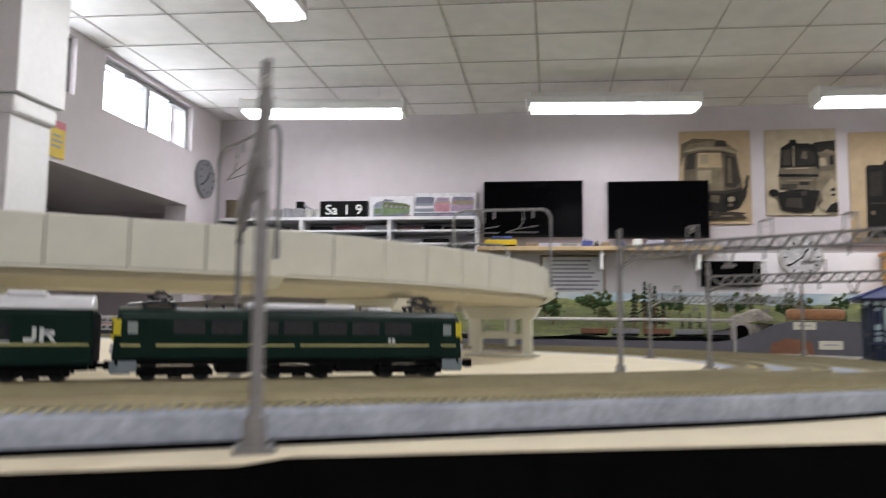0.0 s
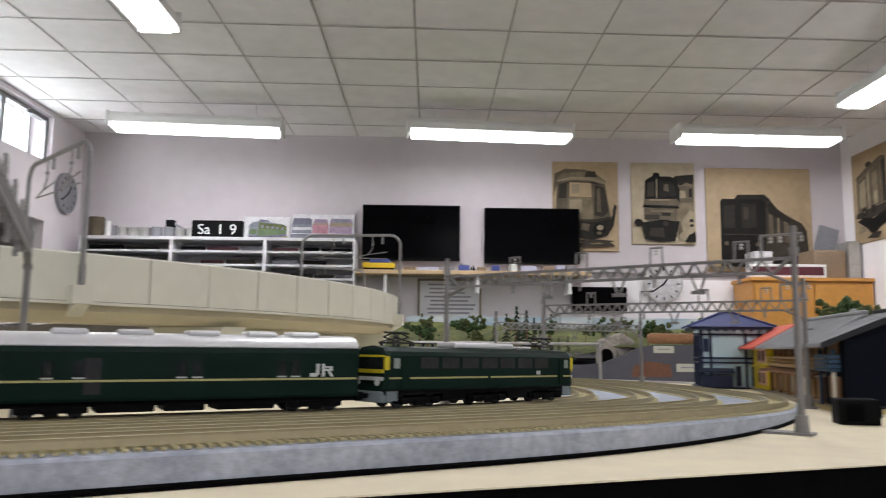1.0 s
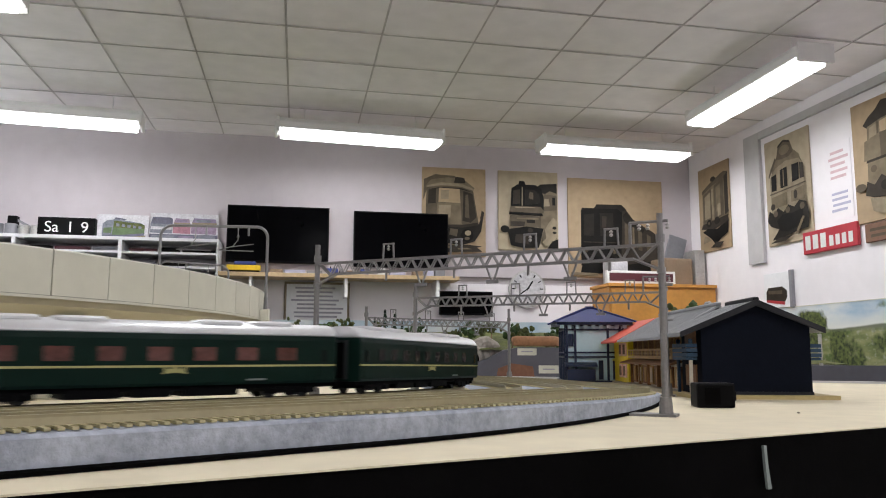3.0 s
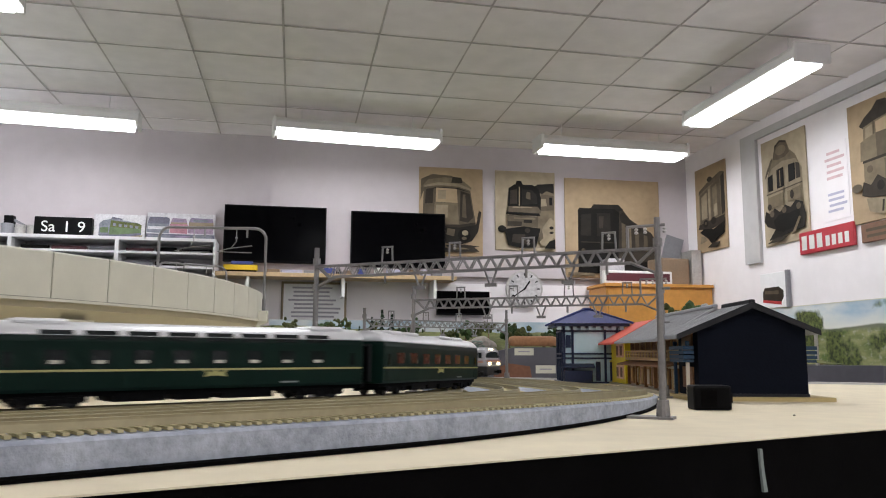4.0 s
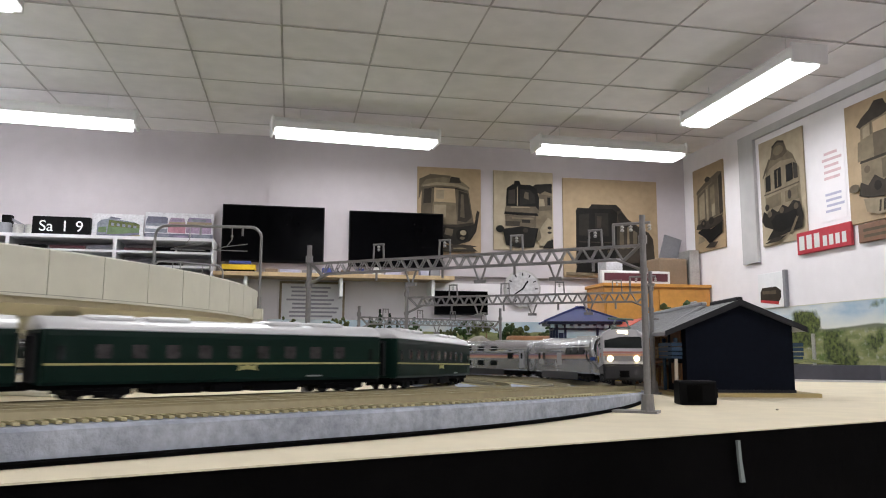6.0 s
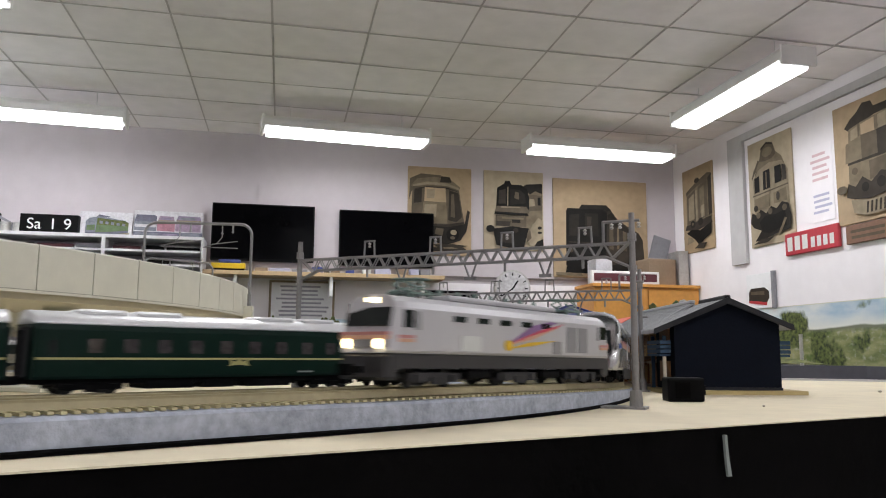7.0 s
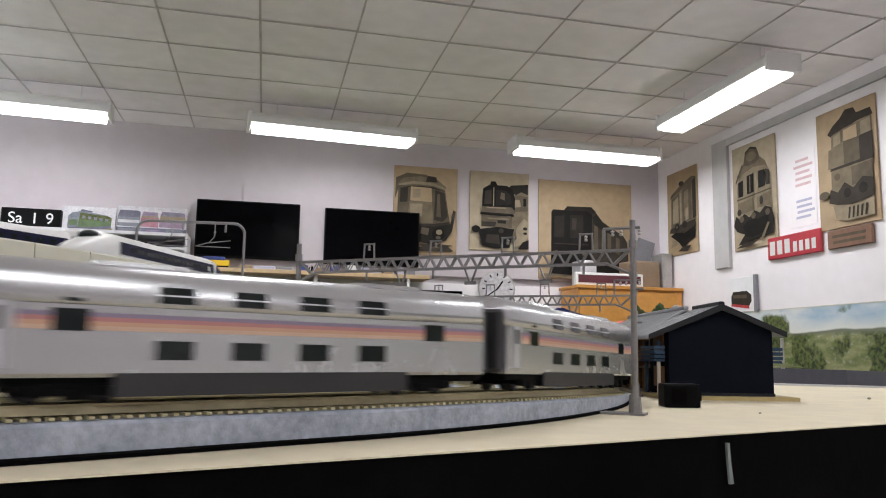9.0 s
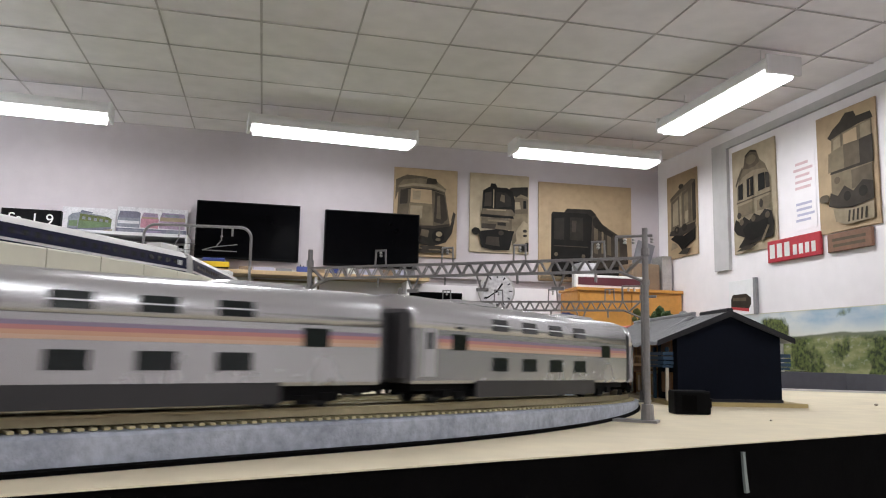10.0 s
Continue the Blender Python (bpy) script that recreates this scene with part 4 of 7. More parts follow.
def along(r, a, cx=CX, cy=CY, a0=A0, a1=A1):
    """Place and heading (degrees) at the angle a on a loop of radius r that runs out straight at both ends."""
    q = min(max(a, a0), a1)
    x, y = cx + r * math.cos(radians(q)), cy + r * math.sin(radians(q))
    over = r * radians(a - q)
    return x - math.sin(radians(q)) * over, y + math.cos(radians(q)) * over, q + 90


LOW = 0.0031


def ease(a):
    """How far the loop has come down, 0 at the front edge to 1 at the back."""
    u = min(1, max(0, (a + 58) / 63))
    return u * u * (3 - 2 * u)


def rail_top(r, a):
    return TRACKS[r] + (LOW - TRACKS[r]) * ease(a)


def sweep_down(bm, profile, r, angles):
    """Carries a profile (outward, up from the rail top) round one track as it comes down."""
    rings = []
    for a in angles:
        x, y, h = along(r, a)
        ox, oy = math.sin(radians(h)), -math.cos(radians(h))
        rings.append([(x + ox * o, y + oy * o, TZ + rail_top(r, a) + z) for o, z in profile])
    loft(bm, rings)
    bmesh.ops.recalc_face_normals(bm, faces=bm.faces[:])
    return bm


def sweep(bm, profile, r, angles, z=TZ, cx=CX, cy=CY, a0=A0, a1=A1, caps=True):
    """Carries a profile of (outward, up) round the loop."""
    rings = []
    for a in angles:
        x, y, h = along(r, a, cx, cy, a0, a1)
        ox, oy = math.sin(radians(h)), -math.cos(radians(h))
        rings.append([(x + ox * p[0], y + oy * p[0], z + p[1]) for p in profile])
    loft(bm, rings, caps=caps)
    bmesh.ops.recalc_face_normals(bm, faces=bm.faces[:])
    return bm


ARC = [A0 - 160, A0 - 60] + [A0 + i * (A1 - A0) / 84 for i in range(85)] + [A1 + 60, A1 + 160]


def table():
    t = thing("layout_table", "plywood layout table with a black fascia", "table")
    pts = [(-1.5, -0.634), (-0.140, 0.104), (-0.080, 0.129), (-0.074, 0.139), (0.605, 0.3860), (0.66, 0.426), (-0.45, 1.114), (-1.5, 1.114)]
    bm = bm_new()
    prism(bm, pts, 'z', TZ - 0.0004, TZ)
    part("tabletop", bm, M_TABLE, t, "bare birch plywood top")
    bm = bm_new()
    ins = [(-1.5, -0.633), (-0.140, 0.105), (-0.080, 0.130), (-0.074, 0.140), (0.604, 0.3868), (0.652, 0.426), (-0.45, 1.106), (-1.5, 1.106)]
    prism(bm, ins, 'z', TZ - 0.30, TZ - 0.0005)
    part("fascia", bm, M_EDGE, t, "black painted fascia board")
    bm = bm_new()
    a, b = Vector((0.655, 0.4305, 0)), Vector((-0.45, 1.1155, 0))
    d = (b - a).normalized()
    n = Vector((-d.y, d.x, 0))
    prism(bm, [tuple((a - n * 0.001)[:2]), tuple((b - n * 0.001)[:2]), tuple((b - n * 0.006)[:2]), tuple((a - n * 0.006)[:2])], 'z', TZ - 0.02, TZ + 0.0015)
    part("edge_strip", bm, M_WHITE, t, "white edging strip")
    bm = bm_new()
    q = pose(0.1268, 0.2119, TZ, 0, 0, 19.98)
    prism(bm, [(-0.0002, -0.0025), (0.0009, -0.0025), (0.0014, -0.0085), (0.0024, -0.0142), (0.0008, -0.0142), (0.0002, -0.0085)], 'y', -0.0012, -0.0004)
    bm.transform(q)
    part("chalk_mark", bm, M_GREYMARK, t)
    for x, y in ((-1.3, -0.2), (0.45, 0.4), (-0.4, 0.95), (-1.3, 0.95)):
        part("leg", box(bm_new(), x - .03, y - .03, 0, x + .03, y + .03, TZ - 0.301), M_WOOD, t)
    for x, y, r in ((0.33, 0.385, .0011), (0.19, 0.285, .0006)):
        solid("crumb", ball(bm_new(), (x, y, TZ + r * .6), r, 7, 5, .6), M_PLINTH2, "tiny crumb of ballast on the plywood", "crumb", "crumbs")


table()


def trackbed():
    bm = bm_new()
    rings = []
    for a in ARC:
        x, y, h = along(0.348, a)
        ox, oy = math.sin(radians(h)), -math.cos(radians(h))
        s = ease(a)
        rings.append([(x + ox * o, y + oy * o, TZ + z + (min(z, low) - z) * s) for o, z, low in (
            (0.0095, -0.0003, -0.0003), (0.0098, 0.0066, 0.0001), (0.0092, 0.0073, 0.0003), (0.0068, 0.0075, 0.0003), (-0.110, 0.0028, 0.0003), (-0.1155, 0.0024, 0.0001), (-0.1175, -0.0003, -0.0003))])
    loft(bm, rings)
    bmesh.ops.recalc_face_normals(bm, faces=bm.faces[:])
    solid("trackbed", bm, M_FOAM, "grey speckled foam underlay of the four tracks", "trackbed", kind="structure")
    # Black strip along the foam foot, wider towards the near end.
    bm = bm_new()
    rings = []
    for a in ARC:
        x, y, h = along(0.348, a)
        ox, oy = math.sin(radians(h)), -math.cos(radians(h))
        w = 0.0002 + 0.0026 * min(1, max(0, (-56 - a) / 22))
        rings.append([(x + ox * o, y + oy * o, TZ + z) for o, z in ((0.0096, 0.0001), (0.0104 + w, 0.0001), (0.0102 + w, 0.0009), (0.0096, 0.0012))])
    loft(bm, rings)
    bmesh.ops.recalc_face_normals(bm, faces=bm.faces[:])
    solid("trackbed_foot", bm, M_EDGE, "black strip along the foam foot", "trim", kind="structure")


trackbed()


def railway(r):
    t = thing("railway_track", "curved model railway track with tan sleepers", "track", group="tracks", kind="structure")
    part("ballast", sweep_down(bm_new(), [(0.0078, -0.0067), (0.0066, -0.0034), (-0.0066, -0.0034), (-0.0078, -0.0067)], r, ARC), M_BALLAST, t)
    for o in (-0.0045, 0.0045):
        part("rail", sweep_down(bm_new(), [(o - 0.0007, -0.0021), (o + 0.0007, -0.0021), (o + 0.0004, -0.0006), (o + 0.00045, 0), (o - 0.00045, 0), (o - 0.0004, -0.0006)], r, ARC), M_RAIL, t)
    step = 0.0025 / r * 180 / math.pi
    a = A0 - 45
    bm = bm_new()
    while a < A1:
        x, y, h = along(r, a)
        m = pose(x, y, TZ + rail_top(r, a) - 0.0030, 0, 0, h)
        if a < -22.0 and r > 0.34:
            o = new("sleeper", TIE)
            o.parent, o.matrix_basis = t, m
        else:
            box(bm, -0.0006, -0.0078, 0, 0.0006, 0.0078, 0.0006, m)
        a += step
    tagged(part("sleepers", bm, M_TIE, t), kind="stuff")


TIE = mesh_of("sleeper", box(bm_new(), -0.0006, -0.0078, 0, 0.0006, 0.0078, 0.0006), M_TIE)
for radius in TRACKS:
    railway(radius)


# ---- overhead line portals ----
def portal(po, pi, hi, boxes=4, arm=True):
    """A lattice portal from the outer mast po to the inner mast pi."""
    dx, dy = pi[0] - po[0], pi[1] - po[1]
    L = math.hypot(dx, dy)
    p = thing("catenary_portal", "grey lattice catenary portal over four tracks", "catenary portal", pose(po[0], po[1], TZ, 0, 0, math.degrees(math.atan2(dy, dx))), group="catenary portals")
    zt, zb = hi - 0.0115, hi - 0.0170
    for x, top in ((0, hi), (L, hi - 0.003)):
        bm = bar(bm_new(), (x, 0, 0.006), (x, 0, top), 0.00135, 12, 0.00115)
        bar(bm, (x, 0, zt + 0.0005), (x, 0, zt + 0.0035), 0.0017, 10)
        bar(bm, (x, 0, zb - 0.0055), (x, 0, zb - 0.0035), 0.0017, 10)
        part("mast", bm, M_MAST, p, smooth=False)
        bm = bar(bm_new(), (x, 0, 0.0009), (x, 0, 0.0068), 0.0026, 12, 0.0022)
        box(bm, x - (0.004 if x == 0 else 0.0035), -0.004, 0, x + (0.018 if x == 0 else 0.0035), 0.004, 0.0009)
        part("base", bm, M_MAST, p)
    bm = bm_new()
    for s in (-0.0009, 0.0009):
        box(bm, 0, s - 0.0004, zt - 0.0008, L, s + 0.0004, zt + 0.0002)
        box(bm, 0.010, s - 0.0004, zb - 0.0004, L - 0.010, s + 0.0004, zb + 0.0006)
        for e, sg in ((0, 1), (L, -1)):
            bar(bm, (e, s * .6, zb - 0.0045), (e + sg * 0.010, s, zb), 0.0006, 5)
        n = 44
        for i in range(n):
            xa, xb = 0.008 + (L - 0.016) * i / n, 0.008 + (L - 0.016) * (i + 1) / n
            bar(bm, (xa, s, zt if i % 2 else zb), (xb, s, zb if i % 2 else zt), 0.00036, 4)
        for e, sg in ((0.001, 1), (L - 0.001, -1)):
            bar(bm, (e, s, zt), (e + sg * 0.007, s, zb - 0.0008), 0.0005, 4)
    part("lattice_beam", bm, M_MAST, p)
    place = [0.0185 + 0.033 * k for k in range(4)] if L > .14 else [L * f for f in (.12, .34, .57, .8)]
    for x in place:
        bm = bm_new()
        h = 0.0068
        for s in (-1, 1):
            bar(bm, (x + s * 0.0027, 0, zt), (x + s * 0.0024, 0, zt + h), 0.00042, 6)
        bar(bm, (x - 0.0028, 0, zt + h), (x + 0.0028, 0, zt + h), 0.00045, 6)
        f = part("insulator_frame", bm, M_MAST, p)
        bm = bar(bm_new(), (x, 0, zt + h), (x, 0, zt + h - 0.0030), 0.00025, 6)
        for k in (0.0012, 0.0024):
            ball(bm, (x, 0, zt + h - k), 0.00075, 8, 6, .7)
        part("insulator", bm, M_SILVERBALL, f)
        bm = bar(bm_new(), (x + .001, 0, zb - 0.004), (x + .001, 0, zb), 0.0006, 6)
        part("dropper", bm, M_MAST, p)
    for x in [a + 0.0165 for a in place[:-1]]:
        bm = bm_new()
        for s in (-1, 1):
            bar(bm, (x + s * 0.0028, 0, zb), (x + s * .0006, 0, zb - 0.0058), 0.0005, 5)
        box(bm, x - 0.0026, -0.0006, zb - 0.0070, x + 0.0026, 0.0006, zb - 0.0056)
        part("hanger", bm, M_MAST, p)
    if arm:
        bm = bar(bm_new(), (-0.003, 0, zt + 0.0085), (0.0115, 0, zt + 0.0085), 0.0006, 6)
        bar(bm, (0.0112, 0, zt), (0.0112, 0, zt + 0.0085), 0.0006, 6)
        arm_part = part("feeder_arm", bm, M_MAST, p)
        for xi in (-0.0027, 0.0045, 0.0078):
            bm = bar(bm_new(), (xi, 0, zt + 0.0085), (xi, 0, zt + 0.0058), 0.00025, 6)
            for k in (0.0072, 0.0060):
                ball(bm, (xi, 0, zt + k), 0.0008, 8, 6, .7)
            part("insulator", bm, M_SILVERBALL, arm_part)
        bm = bar(bm_new(), (0, 0, zb - 0.010), (-0.004, 0, zb - 0.010), 0.0006, 6)
        part("step_iron", bm, M_MAST, p)
    return p


portal((0.133, 0.280), (0.0085, 0.3727), 0.075)
portal((0.198, 0.408), (0.0713, 0.4855), 0.0680)
portal((0.1845, 0.6795), (0.0534, 0.6256), 0.0620, arm=False)
portal((-0.0825, 0.1420), (-0.151, 0.294), 0.0795)


# ---- viaduct ----
VX, VY, VR = -0.461, 0.660, 0.434
VA0, VA1 = -72.0, 40.0
VTOP = 0.0700
VARC = [VA0 - 170, VA0 - 40] + [VA0 + i * (VA1 - VA0) / 60 for i in range(61)] + [VA1 + 40, VA1 + 260]
VPOSE = dict(cx=VX, cy=VY, a0=VA0, a1=VA1)


def viaduct():
    v = thing("viaduct", "cream concrete double-track model viaduct on piers", "viaduct", kind="structure")
    bm = sweep(bm_new(), [(-0.0030, 0.0500), (-0.0030, 0.0440), (-0.012, 0.0395), (-0.058, 0.0395), (-0.067, 0.0440), (-0.067, 0.0500)], VR, VARC, **VPOSE)
    part("girder", bm, M_CONCRETE2, v)
    bm = sweep(bm_new(), [(-0.0045, 0.0502), (-0.0045, 0.0594), (-0.0655, 0.0594), (-0.0655, 0.0502)], VR, VARC, **VPOSE)
    part("deck", bm, M_CONCRETE, v)
    for o in (0, -0.0675):
        bm = sweep(bm_new(), [(o - 0.0024, 0.0480), (o - 0.0002, 0.0480), (o - 0.0002, VTOP - 0.0008), (o - 0.0006, VTOP), (o - 0.0020, VTOP), (o - 0.0024, VTOP - 0.0008)], VR, VARC, **VPOSE)
        part("parapet_core", bm, M_JOINT, v)
    bm = sweep(bm_new(), [(0.0002, 0.0470), (0.0014, 0.0470), (0.0014, 0.0483), (0.0002, 0.0483)], VR, VARC, **VPOSE)
    part("ledge", bm, M_CONCRETE, v)
    step = 4.36
    k = -24
    while k < 16:
        a, b = -32.45 + step * k + 0.045, -32.45 + step * (k + 1) - 0.045
        aa = [a + (b - a) * i / 3 for i in range(4)]
        bm = sweep(bm_new(), [(-0.0001, 0.0486), (0.0008, 0.0486), (0.0008, VTOP - 0.0004), (0.0003, VTOP + 0.0004), (-0.0026, VTOP + 0.0004), (-0.0026, VTOP + 0.0001), (-0.0001, VTOP + 0.0001)], VR, aa, **VPOSE)
        part("parapet_panel", bm, M_CONCRETE, v)
        k += 1
    for r in (VR - 0.0195, VR - 0.0525):
        for o in (-0.0045, 0.0045):
            bm = sweep(bm_new(), [(o - 0.0005, 0.0595), (o + 0.0005, 0.0595), (o + 0.0004, 0.0620), (o - 0.0004, 0.0620)], r, VARC, **VPOSE)
            part("rail", bm, M_RAIL, v)
    for a in (-100, -62, -34, -6, 20, 52):
        x, y, h = along(VR - 0.034, a, **VPOSE)
        p = thing("viaduct_pier", "cream concrete pier under the viaduct", "pier", pose(x, y, TZ, 0, 0, h), group="viaduct piers", kind="structure")
        bm = bm_new()
        for s in (-1, 1):
            prism(bm, [(s * 0.017, 0), (s * 0.024, 0), (s * 0.0235, 0.030), (s * 0.0165, 0.030)], 'x', -0.006, 0.006)
        part("shafts", bm, M_CONCRETE, p)
        bm = bm_new()
        prism(bm, [(-0.026, 0.0302), (0.026, 0.0302), (0.031, 0.0393), (-0.031, 0.0393)], 'x', -0.008, 0.008)
        part("crosshead", bm, M_CONCRETE, p)
        part("cross_beam", box(bm_new(), -0.003, -0.0164, 0.014, 0.003, 0.0164, 0.0185), M_CONCRETE, p)
        part("footing", bevel(box(bm_new(), -0.010, -0.029, 0, 0.010, 0.029, 0.0026), 0.0006, 1), M_CONCRETE, p)


viaduct()


def lattice_pier():
    p = thing("station_pier", "cream slab pier with square openings", "pier", pose(-0.105, 0.480, TZ, 0, 0, 22), kind="structure")
    bm = bm_new()
    for x0, x1 in ((-0.030, -0.027), (-0.016, -0.013), (-0.002, 0.001), (0.012, 0.020)):
        box(bm, x0, -0.004, 0.003, x1, 0.004, 0.036)
    part("posts", bm, M_CONCRETE2, p)
    for z in (0.0, 0.0115, 0.0235, 0.036):
        part("rail_beam", box(bm_new(), -0.031, -0.0045, z, 0.0205, 0.0045, z + 0.0029), M_CONCRETE2, p)


lattice_pier()


def arch(a, outer_z=0.0585, top=0.0605, w=0.0655):
    """A tubular catenary arch across the viaduct."""
    x, y, h = along(VR, a, **VPOSE)
    p = thing("viaduct_arch", "grey tubular catenary arch on the viaduct", "catenary arch", pose(x, y, TZ, 0, 0, h - 90), group="viaduct arches")
    z0, z1 = 0.0555, 0.0555 + top
    def line(x0, x1, zt, c):
        pts = [(x0, 0, z0), (x0, 0, zt - c)]
        for i in range(1, 7):
            t = i * math.pi / 12
            pts.append((x0 - c + c * math.cos(t), 0, zt - c + c * math.sin(t)))
        for i in range(0, 7):
            t = math.pi / 2 + i * math.pi / 12
            pts.append((x1 + c + c * math.cos(t), 0, zt - c + c * math.sin(t)))
        pts.append((x1, 0, z0))
        return pts
    part("tube", pipe(bm_new(), line(0.0045, -w - 0.004, z1, 0.0085), 0.0011, 8), M_STEEL, p)
    for xx in (0.0045, -w - 0.004):
        part("sleeve", bar(bm_new(), (xx, 0, z0 - 0.0), (xx, 0, z0 + 0.009), 0.0015, 8), M_STEEL, p)
        bm = bm_new()
        s = 1 if xx > 0 else -1
        prism(bm, [(xx - 0.0035 * s, 0.0470), (xx + 0.0030 * s, 0.0470), (xx + 0.0030 * s, 0.0552), (xx - 0.0035 * s, 0.0552)], 'y', -0.0045, 0.0045)
        prism(bm, [(xx - 0.0035 * s, 0.0469), (xx + 0.0030 * s, 0.0469), (xx - 0.0060 * s, 0.0415)], 'y', -0.0035, 0.0035)
        part("bracket", bm, M_CONCRETE, p)
    for xc in (-0.018, -0.050):
        bm = bar(bm_new(), (xc, 0, z1), (xc, 0, z1 - 0.0105), 0.0004, 6)
        pipe(bm, [(xc + 0.012, 0, z1 - 0.0135), (xc - 0.006, 0, z1 - 0.0160), (xc - 0.014, 0, z1 - 0.0185)], 0.0004, 5)
        pipe(bm, [(xc + 0.012, 0, z1 - 0.0190), (xc - 0.014, 0, z1 - 0.0185)], 0.0004, 5)
        bar(bm, (xc, 0, z1 - 0.0105), (xc - 0.004, 0, z1 - 0.0158), 0.0004, 5)
        ball(bm, (xc, 0, z1 - 0.0075), 0.0010, 8, 6)
        part("cantilever", bm, M_STEEL, p)
        part("insulator", bar(bm_new(), (xc + 0.008, 0, z1 - 0.0005), (xc + 0.008, 0, z1 - 0.007), 0.0008, 6), M_STEEL, p)


arch(-45.6, top=0.0665, w=0.0735)
arch(-5.2, top=0.0635, w=0.072)
arch(28.0, top=0.0590)


# ---- houses ----
def window_set(parent, m, x, z, w, h, frame_mat, pane_mat, y=0.0):
    f = part("window", box(bm_new(), x, y - 0.0012, z, x + w, y - 0.0001, z + h), frame_mat, parent)
    part("pane", box(bm_new(), x + 0.0008, y - 0.0016, z + 0.0008, x + w / 2 - 0.0003, y - 0.00125, z + h - 0.0008), pane_mat, f)
    part("pane", box(bm_new(), x + w / 2 + 0.0003, y - 0.0016, z + 0.0008, x + w - 0.0008, y - 0.00125, z + h - 0.0008), pane_mat, f)


def railing(parent, m, x0, x1, y, z, h, n, mat):
    r = part("balcony", box(bm_new(), x0, y, z, x1, y + 0.0055, z + 0.0012), mat, parent)
    bm = box(bm_new(), x0, y, z + h - 0.001, x1, y + 0.001, z + h)
    box(bm, x0, y, z + h * .5, x1, y + 0.0008, z + h * .5 + 0.0007)
    for i in range(n + 1):
        x = x0 + (x1 - x0 - 0.0009) * i / n
        box(bm, x, y + 0.0001, z + 0.0012, x + 0.0009, y + 0.0009, z + h - 0.001)
    part("railing", bm, mat, r)


def gable_roof(parent, mat, x0, x1, y0, y1, ze, zr, t, over, rib=0, barge=None):
    """Ridge along y; two thick slabs."""
    xm = (x0 + x1) / 2
    for s, xe, over in ((-1, x0 - over[0], over[0]), (1, x1 + over[1], over[1])):
        zz = ze - (zr - ze) * over / ((x1 - x0) / 2)
        bm = prism(bm_new(), [(xm, zr), (xm, zr + t), (xe, zz + t), (xe, zz)], 'y', y0 - 0.003, y1 + 0.003)
        r = part("roof", bm, mat, parent)
        if barge:
            bm = prism(bm_new(), [(xm, zr - 0.0010), (xm, zr + t + 0.0005), (xe - 0.0004 * s, zz + t + 0.0006), (xe - 0.0004 * s, zz - 0.0004)], 'y', y0 - 0.0046, y0 - 0.0031)
            part("bargeboard", bm, barge, r, "dark bargeboard")
        if rib:
            n = rib
            bm = bm_new()
            for i in range(n):
                y = y0 - 0.003 + (y1 - y0 + 0.006) * (i + .5) / n
                prism(bm, [(xm, zr + t), (xm, zr + t + 0.0004), (xe, zz + t + 0.0004), (xe, zz + t)], 'y', y - 0.0004, y + 0.0004)
            part("tile_ribs", bm, mat, r)
    part("ridge", bevel(box(bm_new(), xm - 0.0016, y0 - 0.0038, zr + t * .4, xm + 0.0016, y1 + 0.0038, zr + t + 0.0018), 0.0005, 1), barge or mat, parent)


def dark_house():
    h = thing("dark_house", "two-storey navy townhouse with slate gable roof", "house", pose(0.2046, 0.3826, TZ, 0, 0, -12))
    W, D, ze, zr = 0.0555, 0.036, 0.0365, 0.0482
    part("plinth", box(bm_new(), -0.006, -0.006, 0, W + 0.011, D + 0.004, 0.0020), M_PLINTH, h)
    bm = prism(bm_new(), [(0, 0.0021), (W, 0.0021), (W, ze), (W / 2, zr), (0, ze)], 'y', 0, D)
    part("wall", bm, M_NAVY, h)
    part("skirting", box(bm_new(), -0.0004, -0.0006, 0.0021, W + 0.0004, -0.0001, 0.0036), M_NAVYROOF, h)
    gable_roof(h, M_GREYROOF, 0, W, 0, D, ze, zr, 0.0018, (0.0120, 0.0066), 14, M_NAVYROOF)
    for s, x in ((-1, -0.0068), (1, W + 0.0012)):
        b = part("balcony", box(bm_new(), x, 0.004, 0.0195, x + 0.0056, D - 0.006, 0.0208), M_BALCONY, h)
        bm = bm_new()
        for z in (0.0212, 0.0236, 0.0260):
            box(bm, x, 0.003, z, x + 0.0056, 0.0042, z + 0.0019)
            box(bm, x + (0 if s < 0 else 0.0046), 0.0042, z, x + (0.001 if s < 0 else 0.0056), D - 0.006, z + 0.0019)
        part("railing", bm, M_BALCONY, b)
        for y in (0.005, D - 0.008) if s < 0 else ():
            part("post", box(bm_new(), x + .002, y, 0.0021, x + .0036, y + .0016, 0.0194), M_CREAMWALL if y < .01 else M_BALCONY, h)
            part("newel", bevel(box(bm_new(), x + .0014, y - .0018, 0.0280, x + .0034, y - .0002, 0.0305), 0.0004, 1), M_BALCONY, b)
    for z in (0.006, 0.024):
        part("shutter", box(bm_new(), -0.0010, 0.008, z, -0.0001, 0.026, z + 0.011), M_TIMBER, h)


dark_house()


